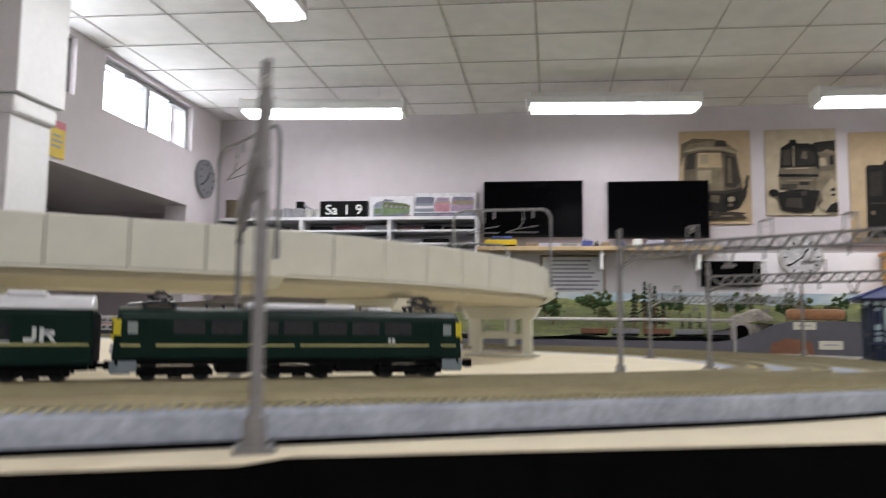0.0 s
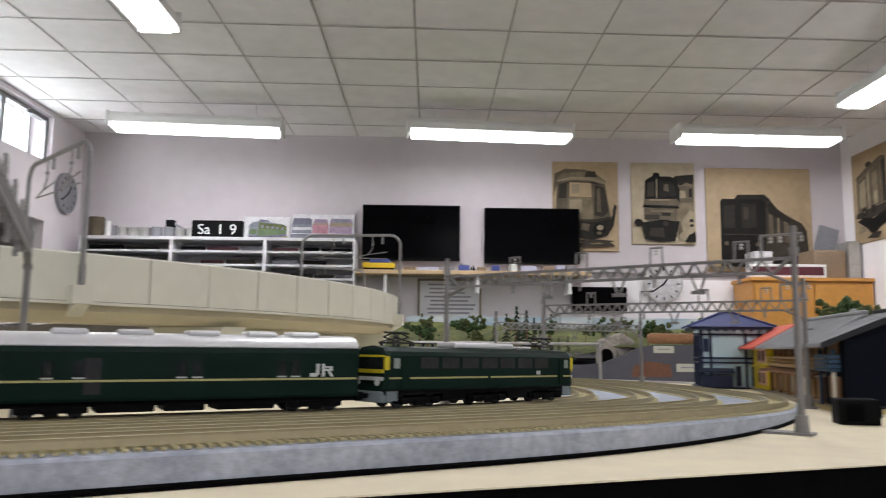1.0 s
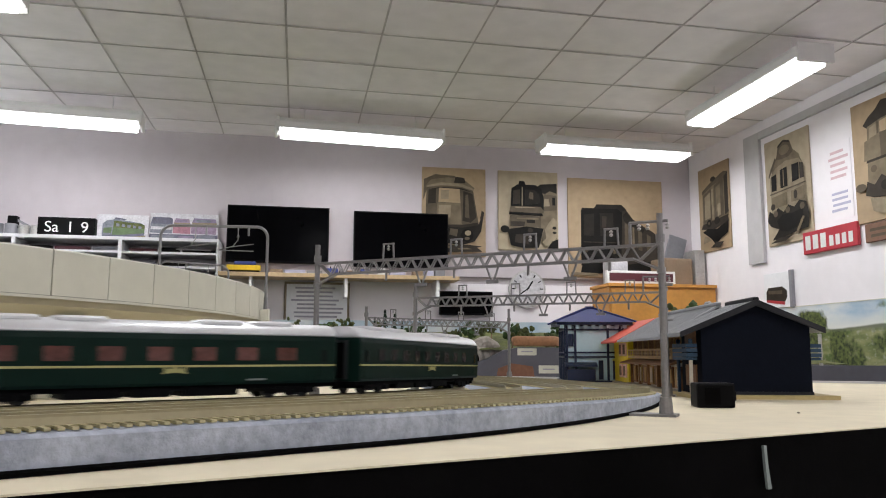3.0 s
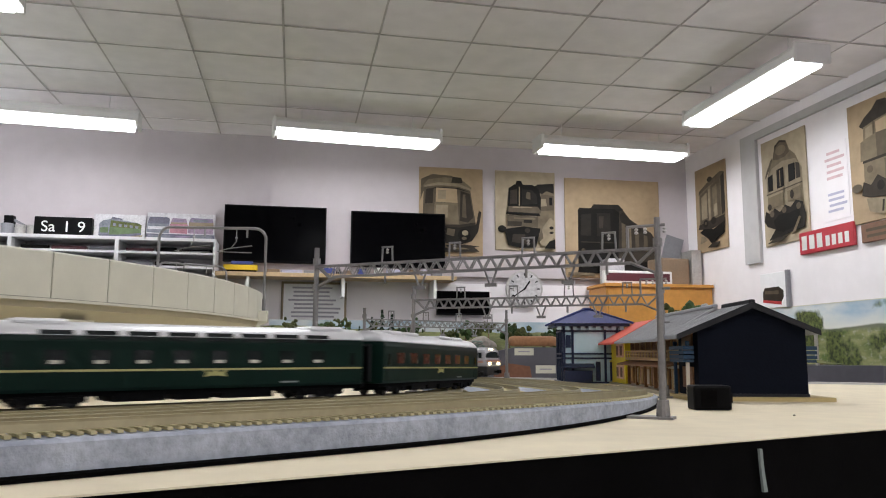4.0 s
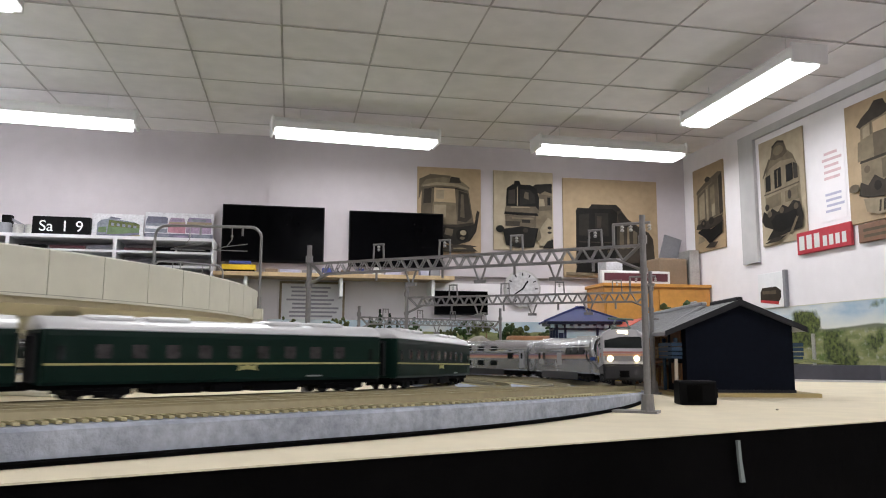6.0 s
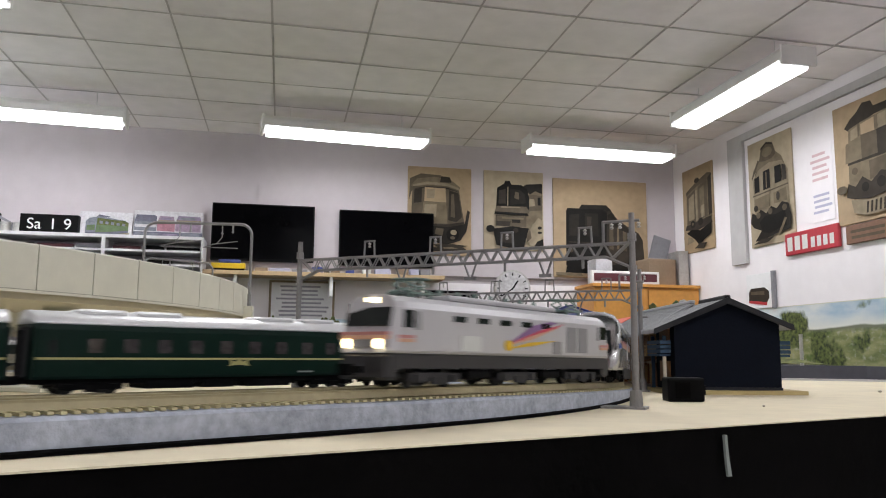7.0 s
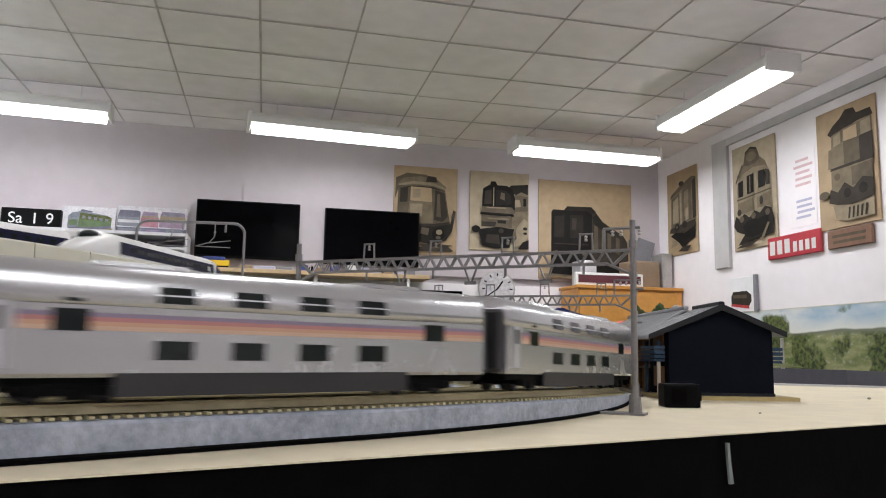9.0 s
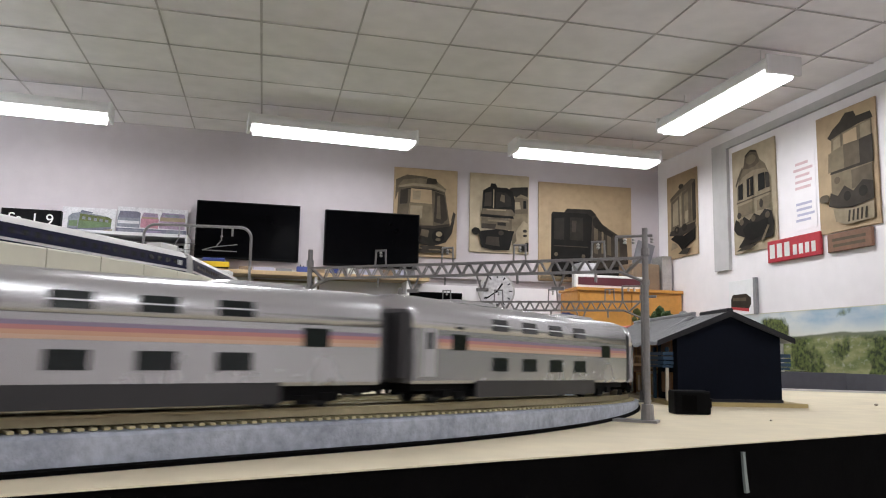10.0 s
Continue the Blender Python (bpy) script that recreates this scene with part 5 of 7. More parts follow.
def brown_house():
    h = thing("brown_house", "two-storey timber inn with grey tiled roof", "house", pose(0.2131, 0.4226, TZ, 0, 0, 78))
    # x runs along the street, y away to the left of it, so the front is at +y
    W, D = 0.128, 0.046
    part("plinth", box(bm_new(), -0.004, -D - 0.004, 0, W + 0.004, 0.006, 0.0020), M_PLINTH2, h)
    part("ground_floor", box(bm_new(), 0, -D, 0.0021, W, -0.002, 0.0175), M_CREAMWALL, h)
    part("upper_floor", box(bm_new(), 0, -D, 0.0176, W, -0.003, 0.0350), M_TIMBER, h)
    zr, ze = 0.0490, 0.0360
    ym = -D / 2
    for yo, ye in ((0.0095, 0), (-D - 0.008, 0)):
        zz = ze - 0.0052
        bm = prism(bm_new(), [(ym, zr), (ym, zr + 0.0014), (yo, zz + 0.0014), (yo, zz)], 'x', -0.0005, W + 0.001)
        r = part("roof", bm, M_GREYROOF, h)
        bm = bm_new()
        for i in range(38):
            x = 0.002 + (W - 0.003) * i / 38
            prism(bm, [(ym, zr + 0.0014), (ym, zr + 0.0017), (yo, zz + 0.0017), (yo, zz + 0.0014)], 'x', x, x + 0.0007)
        part("tile_ribs", bm, M_GREYROOF, r)
    part("ridge", bevel(box(bm_new(), -0.001, ym - 0.0016, zr + 0.0008, W + 0.0015, ym + 0.0016, zr + 0.0030), 0.0005, 1), M_GREYROOF, h)
    for x in (0.016, 0.021):
        part("ridge_end", ball(bm_new(), (x, ym, zr + 0.0030), 0.0016, 8, 6), M_GREYROOF, h)
    bm = prism(bm_new(), [(-0.0021, 0.0180), (0.0075, 0.0158), (0.0075, 0.0168), (-0.0021, 0.0192)], 'x', -0.002, W + 0.002)
    part("awning", bm, M_TIMBER, h, "brown timber awning")
    b = part("balcony", box(bm_new(), 0.006, -0.0029, 0.0195, W - 0.006, 0.0030, 0.0206), M_TIMBERPALE, h)
    bm = box(bm_new(), 0.006, 0.0022, 0.0247, W - 0.006, 0.0030, 0.0256)
    box(bm, 0.006, 0.0022, 0.0207, W - 0.006, 0.0030, 0.0214)
    for i in range(15):
        x = 0.006 + (W - 0.013) * i / 14
        box(bm, x, 0.0022, 0.0215, x + 0.0011, 0.0030, 0.0246)
    box(bm, 0.006, 0.0023, 0.0228, W - 0.006, 0.0029, 0.0233)
    part("railing", bm, M_TIMBERPALE, b)
    for i in range(8):
        x = 0.003 + i * 0.016
        f = part("sliding_door", box(bm_new(), x, -0.0019, 0.0030, x + 0.012, -0.0010, 0.0150), M_TIMBER if i % 2 else M_TIMBERPALE, h)
        part("panel", box(bm_new(), x + .001, -0.0009, 0.0042, x + 0.0055, -0.0004, 0.0138), M_TIMBERPALE if i % 2 else M_CREAMWALL, f)
        f = part("lattice_window", box(bm_new(), x, -0.0029, 0.0255, x + 0.013, -0.0022, 0.0325), M_TIMBERPALE, h)
        for j in range(4):
            part("slat", box(bm_new(), x + .001 + j * .003, -0.0021, 0.0260, x + .0018 + j * .003, -0.0017, 0.0320), M_TIMBER, f)
    for i in range(6):
        x = i * (W - 0.0016) / 5
        part("post", box(bm_new(), x, -0.0018, 0.0021, x + 0.0016, 0.0004, 0.0155), M_TIMBER, h)


brown_house()


def yellow_house():
    h = thing("yellow_house", "narrow yellow house with a coral red roof", "house", pose(0.2420, 0.5575, TZ, 0, 0, 78))
    W, D, ze = 0.053, 0.036, 0.036
    part("plinth", box(bm_new(), -0.002, -D - 0.002, 0, W + 0.002, 0.003, 0.0014), M_PLINTH2, h)
    part("wall", box(bm_new(), 0, -D, 0.0015, W, 0, ze), M_YELLOWWALL, h)
    bm = prism(bm_new(), [(0.0105, ze - 0.0040), (-D * .55, ze + 0.0130), (-D - 0.004, ze - 0.001), (-D - 0.004, ze - 0.003), (-D * .55, ze + 0.0105), (0.0105, ze - 0.0055)], 'x', -0.006, W + 0.004)
    part("roof", bm, M_CORAL, h, "coral red sloping roof")
    for x, z in ((0.004, 0.005), (0.004, 0.021), (0.018, 0.005), (0.018, 0.021)):
        f = part("window", box(bm_new(), x, 0.0001, z, x + 0.009, 0.0012, z + 0.010), M_PINK, h, "pink framed window")
        for k in (0, 1):
            part("pane", box(bm_new(), x + .0014 + k * .0034, 0.00125, z + 0.0014, x + .0042 + k * .0034, 0.0016, z + 0.0086), M_BROWN, f)
    for z in (0.0052, 0.0212):
        f = part("window", box(bm_new(), -0.0012, -0.022, z, -0.0001, -0.013, z + 0.010), M_PINK, h)
        part("pane", box(bm_new(), -0.0016, -0.0206, z + .0014, -0.00125, -0.0144, z + .0086), M_BROWN, f)
    part("string_course", box(bm_new(), -0.0008, -D, 0.0172, W + .0008, 0.0016, 0.0184), M_YELLOWWALL, h)


yellow_house()


def blue_house():
    h = thing("blue_house", "two-storey pale blue shop with dark blue roof", "house", pose(0.2150, 0.6180, TZ, 0, 0, -14))
    W, D = 0.0400, 0.040
    part("plinth", box(bm_new(), -0.003, -0.004, 0, W + 0.003, D + 0.003, 0.0012), M_BLUETRIM, h)
    part("wall", box(bm_new(), 0, 0, 0.0013, W, D, 0.0440), M_PALEBLUE, h)
    for x in (0, 0.0060, 0.0290, 0.0375):
        part("post", box(bm_new(), x, -0.0012, 0.0013, x + 0.0016, -0.0001, 0.0440), M_BLUETRIM, h)
    for z in (0.0190, 0.0225, 0.0405):
        part("beam", box(bm_new(), -0.0012, -0.0017, z, W + 0.0012, -0.00125, z + 0.0013), M_BLUETRIM, h)
        part("beam", box(bm_new(), -0.0013, -0.0010, z, -0.0001, D, z + 0.0013), M_BLUETRIM, h)
        part("beam", box(bm_new(), W + .0001, -0.0010, z, W + .0013, D, z + 0.0013), M_BLUETRIM, h)
    for i in range(4):
        y = i * (D - .0016) / 3
        for x in (-0.0012, W + .0001):
            part("post", box(bm_new(), x, y, 0.0013, x + 0.0011, y + 0.0016, 0.0440), M_BLUETRIM, h)
    part("window", box(bm_new(), 0.0020, -0.0012, 0.0280, 0.0055, -0.0001, 0.0380), M_BLUETRIM, h)
    for x in (0.0230, 0.0330):
        part("window", box(bm_new(), x, -0.0012, 0.0020, x + 0.0032, -0.0001, 0.0170), M_BLUETRIM, h)
    bm = prism(bm_new(), [(-0.0075, 0.0120), (-0.0003, 0.0145), (-0.0003, 0.0155), (-0.0075, 0.0132)], 'x', -0.001, 0.0215)
    part("awning", bm, M_BLUETRIM, h, "dark blue shop awning")
    part("counter", box(bm_new(), 0.0005, -0.0060, 0.0013, 0.0200, -0.0013, 0.0100), M_BLUETRIM, h)
    for i in range(9):
        x = -0.004 + i * 0.0055
        part("rafter", box(bm_new(), x, -0.0045, 0.0422, x + 0.0028, -0.0018, 0.0448), M_PALEBLUE, h)
    part("cornice", box(bm_new(), -0.0065, -0.0068, 0.0450, W + 0.0065, D + 0.0065, 0.0470), M_BLUETRIM, h)
    bm = bm_new()
    e = 0.0085
    lo = [bm.verts.new(p) for p in ((-e, -e, 0.0471), (W + e, -e, 0.0471), (W + e, D + e, 0.0471), (-e, D + e, 0.0471))]
    hi_ = [bm.verts.new(p) for p in ((W * .45, D * .5, 0.0595), (W * .55, D * .5, 0.0595))]
    for f in ((lo[0], lo[1], hi_[1], hi_[0]), (lo[1], lo[2], hi_[1]), (lo[2], lo[3], hi_[0], hi_[1]), (lo[3], lo[0], hi_[0]), tuple(lo[::-1])):
        bm.faces.new(f)
    r = part("roof", bm, M_BLUEROOF, h, "dark blue hipped roof")
    bm = bm_new()
    for c, q in (((-e, -e), (W * .45)), ((W + e, -e), (W * .55)), ((W + e, D + e), (W * .55)), ((-e, D + e), (W * .45))):
        bar(bm, (c[0], c[1], 0.0474), (q, D * .5, 0.0600), 0.0009, 6)
    bar(bm, (W * .42, D * .5, 0.0600), (W * .58, D * .5, 0.0600), 0.0012, 6)
    part("hip_ridges", bm, M_BLUEROOF, r)


blue_house()
bpy.data.objects["blue_house"].scale = (1.14, 1.14, 1.02)
s = thing("black_speaker", "small black box with a square port on the table", "speaker box", pose(0.1668, 0.3190, TZ, 0, 0, -12))
part("case", bevel(box(bm_new(), 0, 0, 0, 0.0160, 0.011, 0.0104), 0.0011, 2), M_BLACK, s)
part("port", box(bm_new(), 0.003, -0.0004, 0.0016, 0.0095, -0.0001, 0.0085), M_EDGE, s)
part("lug", box(bm_new(), 0.0161, 0.002, 0.003, 0.0169, 0.008, 0.007), M_BLACK, s)


# ---- the second layout along the walls ----
def scenery():
    base = 0.90
    bm = bm_new()
    pts = [(-3.0, 0.30), (-3.0, 0.955), (0.75, 0.955), (0.84, 0.965), (0.94, 1.0), (1.02, 1.04), (1.10, 1.055), (1.35, 1.055), (1.9, 1.03), (2.0, 0.965), (3.2, 0.965), (3.2, 0.30)]
    prism(bm, pts, 'y', 3.80, 3.83)
    f = thing("scenery_fascia", "slate grey fascia of the second layout", "fascia", kind="structure")
    part("board", bm, M_FASCIA, f)
    bm = prism(bm_new(), [(-3.0, 0.92), (3.2, 0.92), (3.2, 0.945), (-3.0, 0.945)], 'y', 3.831, 6.6)
    part("deck", bm, M_FASCIA, f)
    for x, z, w, hh in ((1.09, 1.015, 0.10, 0.035), (1.20, 0.925, 0.105, 0.04)):
        lab = thing("paper_label", "pale paper label on the fascia", "label", pose(x, 3.798, z), group="labels")
        part("sheet", box(bm_new(), 0, -0.001, 0, w, 0, hh), M_LABEL, lab)
        part("text_line", box(bm_new(), w * .2, -0.0022, hh * .45, w * .8, -0.0012, hh * .6), M_INK, lab)
    bm = bm_new()
    poly(bm, [(0.98, 0.90), (1.18, 0.90), (1.17, 0.96), (1.06, 0.975), (0.99, 0.95)], 3.7995, 0.001)
    solid("rust_patch", bm, M_RUST, "rusty brown patch on the fascia", "patch")
    part("post", bar(bm_new(), (0.815, 3.74, 0.30), (0.815, 3.74, 1.06), 0.008, 8), M_SILVERBALL, f)
    part("handrail", bar(bm_new(), (-0.1, 3.74, 1.055), (0.815, 3.74, 1.055), 0.007, 8), M_SILVERBALL, f)
    # hills
    bm = bm_new()
    nx, ny = 90, 34
    grid = []
    for j in range(ny + 1):
        row = []
        for i in range(nx + 1):
            x, y = -2.9 + 6.0 * i / nx, 3.85 + 2.5 * j / ny
            d = (y - 3.85) / 2.5
            hgt = 0.03 + 0.22 * d ** 1.2
            hgt += 0.10 * max(0, noise.noise(Vector((x * 1.3, y * 1.6, 0.3)))) * (0.3 + d) + 0.035 * noise.noise(Vector((x * 6, y * 6, 2)))
            hgt += 0.09 * math.exp(-((x - 0.95) / .22) ** 2 - ((y - 4.0) / .3) ** 2) + 0.08 * math.exp(-((x - 0.1) / .5) ** 2 - ((y - 4.9) / .5) ** 2)
            hgt *= 1 if x > -0.6 else max(0.15, 1 + (x + .6) * .8)
            row.append(bm.verts.new((x, y, 0.945 + max(0.002, hgt))))
        grid.append(row)
    for j in range(ny):
        for i in range(nx):
            bm.faces.new((grid[j][i], grid[j][i + 1], grid[j + 1][i + 1], grid[j + 1][i]))
    hill = solid("hills", bm, M_GRASS, "grassy modelled hills with ochre patches", "hills", kind="structure", smooth=True)
    rock = bm_new()
    bmesh.ops.create_icosphere(rock, subdivisions=3, radius=0.12, matrix=Matrix.Translation((0.93, 3.93, 1.02)) @ Matrix.Diagonal((0.9, .5, 0.75, 1)))
    for v in rock.verts:
        v.co += Vector((0, 0, 1)) * 0.03 * noise.noise(v.co * 14) + v.normal * 0.02 * noise.noise(v.co * 25)
    solid("rock_face", rock, M_ROCK, "pale plaster rocks round the tunnel", "rock", kind="structure")
    t = thing("tunnel_portal", "dark stone tunnel mouth in the rocks", "tunnel", pose(0.87, 3.858, 0.96))
    bm = bm_new()
    pts = [(-.05, 0), (-.05, .05)] + [(-.05 * math.cos(k * math.pi / 8), .05 + .05 * math.sin(k * math.pi / 8)) for k in range(1, 8)] + [(.05, .05), (.05, 0)]
    poly(bm, pts, 0.0, 0.01)
    part("surround", bm, M_ROCK, t)
    # Flat black sheet stands for the shade inside the tunnel mouth.
    bm = bm_new()
    poly(bm, [(p[0] * .68, p[1] * .74) for p in pts], -0.0105, 0.002)
    part("opening", bm, M_EDGE, t)
    bm = bm_new()
    pts = [(0.03 * math.cos(a) * (1 + .1 * math.sin(3 * a)), 0.027 * math.sin(a)) for a in [k * math.pi / 7 for k in range(14)]]
    loft(bm, [[(xx, p[0] * sc, p[1] * sc + .03) for p in pts] for xx, sc in ((0, .8), (0.02, 1.0), (0.12, .95), (0.22, 1.0), (0.245, .85))])
    solid("clay_bank", bm, M_LOG, "terracotta coloured bank on the fascia top", "bank", m=pose(1.07, 3.815, 1.056), smooth=True)


scenery()


def fir(m, h, mat):
    f = thing("fir_tree", "dark green model fir tree", "tree", m, group="fir trees")
    part("trunk", bar(bm_new(), (0, 0, -0.05), (0, 0, h * .5), h * .03, 6), M_BROWN, f)
    bm = bm_new()
    rnd = random.Random(int(h * 1e5))
    for k in range(9):
        z = h * (.1 + .9 * k / 9)
        r = h * .2 * (1 - k / 9.6)
        for j in range(9):
            a = rnd.uniform(0, 6.28)
            rr = r * rnd.uniform(.6, 1.1)
            bar(bm, (0, 0, z + h * .05), (rr * math.cos(a), rr * math.sin(a), z - h * .03), h * .028, 4, h * .004)
    part("crown", bm, mat, f)


def bush(m, r, mat, name="bush", seed=0):
    rnd = random.Random(seed)
    f = thing(name, "clumped green model tree of foam foliage", "tree", m, group="model trees")
    part("trunk", bar(bm_new(), (0, 0, -0.06), (0, 0, r), r * .09, 6, r * .05), M_BROWN, f)
    bm = bm_new()
    for k in range(26):
        d = Vector((rnd.gauss(0, .45), rnd.gauss(0, .45), rnd.gauss(.95, .36)))
        bmesh.ops.create_icosphere(bm, subdivisions=1, radius=r * rnd.uniform(.16, .34), matrix=Matrix.Translation(d * r) @ Euler((rnd.random() * 3, rnd.random() * 3, 0)).to_matrix().to_4x4())
    for v in bm.verts:
        v.co += Vector((noise.noise(v.co * 60 / r * .05), noise.noise(v.co * 50 + Vector((5, 0, 0))), noise.noise(v.co * 40))) * r * .16
    part("crown", bm, mat, f)


rnd = random.Random(21)
for x, y, z, h in ((0.42, 4.3, 1.03, 0.20), (0.47, 4.25, 1.03, 0.24), (0.53, 4.3, 1.02, 0.23), (0.58, 4.35, 1.02, 0.19), (0.36, 4.4, 1.03, 0.15), (0.66, 4.0, 0.99, 0.10), (0.71, 4.02, 0.99, 0.11), (0.62, 3.98, 0.99, 0.09)):
    fir(pose(x, y, z), h, M_FIR)
for k in range(30):
    x = rnd.uniform(-0.2, 2.3)
    y = rnd.uniform(4.0, 5.2)
    bush(pose(x, y, 1.0 + .11 * (y - 3.9) + .02), rnd.uniform(.03, .06), rnd.choice([M_LEAF, M_LEAF2, M_LEAF]), "bush", k)
for k, (x, y, z, r) in enumerate(((1.38, 4.2, 1.05, .055), (1.45, 4.3, 1.06, .05), (1.28, 4.3, 1.07, .06), (2.15, 4.2, 1.08, .085), (2.27, 4.25, 1.08, .08), (2.40, 4.2, 1.08, .075), (2.5, 4.3, 1.06, .07), (2.05, 4.3, 1.06, .06), (2.18, 4.2, 1.17, .075), (2.28, 4.22, 1.18, .085), (2.37, 4.2, 1.17, .07))):
    bush(pose(x, y, z), r, M_LEAF if k % 2 else M_LEAF2, "broadleaf_tree", 50 + k)
for k in range(5):
    x = 0.12 + k * 0.15
    v = thing("goods_wagon", "small model goods wagon on the far line", "model train", pose(x, 3.87, 0.976), group="goods wagons")
    part("body", bevel(box(bm_new(), 0, 0, 0.01, 0.13, 0.03, 0.035), 0.002, 1), M_RUST if k in (0, 2) else M_GREY, v)
    part("frame", box(bm_new(), 0.005, 0.003, 0, 0.125, 0.027, 0.0098), M_UNDER, v)


def backdrops():
    b = thing("panorama_east", "printed landscape panorama along the wall", "backdrop", pose(X1 - 0.004, 6.9, 0.93, 0, 0, -90))
    for u in (0, 1.8, 3.6, 5.4, 7.2):
        part("sheet", box(bm_new(), u, -0.004, 0, u + 1.798, 0, 0.455), M_PANO, b)
    part("top_edge", box(bm_new(), 0, -0.007, 0.4552, 9.0, 0, 0.4610), M_LABEL, b)
    b = thing("panorama_north", "printed sky and hills panorama on the wall", "backdrop", pose(-0.2, Y1 - 0.52, 0.93))
    part("sheet", box(bm_new(), 0, -0.004, 0, 2.9, 0, 0.36), M_PANO2, b)
    f = thing("shelf_fascia", "slate grey ledge below the panorama", "fascia", pose(X1 - 0.35, 6.3, 0.3, 0, 0, -90), kind="structure")
    part("board", box(bm_new(), 0, -0.02, 0, 6.5, 0, 0.66), M_FASCIA, f)
    part("post", bar(bm_new(), (1.72, -0.04, 0), (1.72, -0.04, 0.86), 0.012, 8), M_SILVERBALL, f)
    for u in (1.37, 2.1, 2.9):
        part("label", box(bm_new(), u, -0.022, 0.60, u + 0.09, -0.0202, 0.645), M_LABEL, f)


backdrops()


# ---- rolling stock ----
def shell(bm, pts, x0, x1, nose=0.0006):
    """A body of the half profile pts (outward, up), mirrored, from x0 to x1 with softened ends."""
    ring = [(-y, z) for y, z in pts] + [(y, z) for y, z in pts[::-1]]
    cz = sum(z for _, z in ring) / len(ring)
    secs = []
    for x, s in ((x0, 0.965), (x0 + nose, 1.0), (x1 - nose, 1.0), (x1, 0.965)):
        secs.append([(x, y * s, cz + (z - cz) * (1 - (1 - s) * .5)) for y, z in ring])
    loft(bm, secs)
    bmesh.ops.recalc_face_normals(bm, faces=bm.faces[:])
    return bm


def side_panel(name, parent, mat, x0, x1, z0, z1, hw, proud=0.00018, sides=(-1, 1), label="", slope=0.0):
    for s in sides:
        a, b = sorted((s * (hw + proud), s * (hw - 0.0004)))
        bm = box(bm_new(), x0, a, z0, x1, b, z1)
        if slope:
            for v in bm.verts:
                if v.co.z > (z0 + z1) / 2:
                    v.co.y -= s * slope
        part(name, bm, mat, parent, label)


def bogie(parent, x, wheels, mat=None, span=0.0140):
    mat = mat or M_UNDER
    b = part("bogie", bevel(box(bm_new(), x - span / 2 - 0.003, -0.0068, 0.0022, x + span / 2 + 0.003, 0.0068, 0.0042), 0.0004, 1), mat, parent)
    for s in (-1, 1):
        bm = box(bm_new(), x - span / 2 - 0.0035, s * 0.0074 - 0.0006, 0.0018, x + span / 2 + 0.0035, s * 0.0074 + 0.0006, 0.0040)
        for k in range(wheels):
            xw = x - span / 2 + span * k / (wheels - 1)
            box(bm, xw - 0.0016, s * 0.0082 - 0.0006, 0.0016, xw + 0.0016, s * 0.0082 + 0.0004, 0.0036)
        box(bm, x - 0.0022, s * 0.0080 - 0.0006, 0.0010, x + 0.0022, s * 0.0080 + 0.0005, 0.0030)
        part("side_frame", bm, mat, b)
    for k in range(wheels):
        xw = x - span / 2 + span * k / (wheels - 1)
        bm = bar(bm_new(), (xw, -0.0052, 0.0029), (xw, -0.0036, 0.0029), 0.0029, 16)
        bar(bm, (xw, 0.0036, 0.0029), (xw, 0.0052, 0.0029), 0.0029, 16)
        bar(bm, (xw, -0.0036, 0.0029), (xw, 0.0036, 0.0029), 0.0006, 6)
        part("wheelset", bm, M_GREYUNDER, b)


def couplers(parent, L):
    for s in (-1, 1):
        bm = box(bm_new(), s * L / 2 - (0.002 if s > 0 else 0.004), -0.0012, 0.0040, s * L / 2 + (0.004 if s > 0 else 0.002), 0.0012, 0.0056)
        box(bm, s * L / 2 + s * 0.0030 - 0.001, -0.0020, 0.0034, s * L / 2 + s * 0.0030 + 0.001, 0.0020, 0.0062)
        part("coupler", bm, M_UNDER, parent)


SIDE = [(0.0090, 0.0052), (0.0097, 0.0062), (0.0098, 0.0125), (0.0098, 0.0208), (0.0095, 0.0226)]
ROOF = [(0.0096, 0.0227), (0.0093, 0.0233), (0.0082, 0.0248), (0.0060, 0.0262), (0.0030, 0.0270), (0.0, 0.0272)]
HW = 0.0098


def logo(parent, x, z, h, sides=(-1, 1)):
    """Two plain angular white shapes."""
    for s in sides:
        y = s * (HW + 0.00035)
        bm = bm_new()
        k = 1 if s < 0 else -1
        for pts in ([(0, 0), (.55, 0), (.75, .2), (.75, 1), (.5, 1), (.5, .28), (0, .28)], [(.95, 0), (1.2, 0), (1.2, 1), (.95, 1)], [(1.2, .8), (1.85, .8), (1.85, .45), (1.2, .45), (1.2, .6), (1.6, .6), (1.6, .68), (1.2, .68)], [(1.4, .45), (1.65, .45), (1.95, 0), (1.68, 0)]):
            p = [(x + k * q[0] * h, z + q[1] * h) for q in pts]
            loft(bm, [[(a, y, b) for a, b in p], [(a, y - s * 0.0006, b) for a, b in p]])
        bmesh.ops.recalc_face_normals(bm, faces=bm.faces[:])
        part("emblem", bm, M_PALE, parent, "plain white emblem")


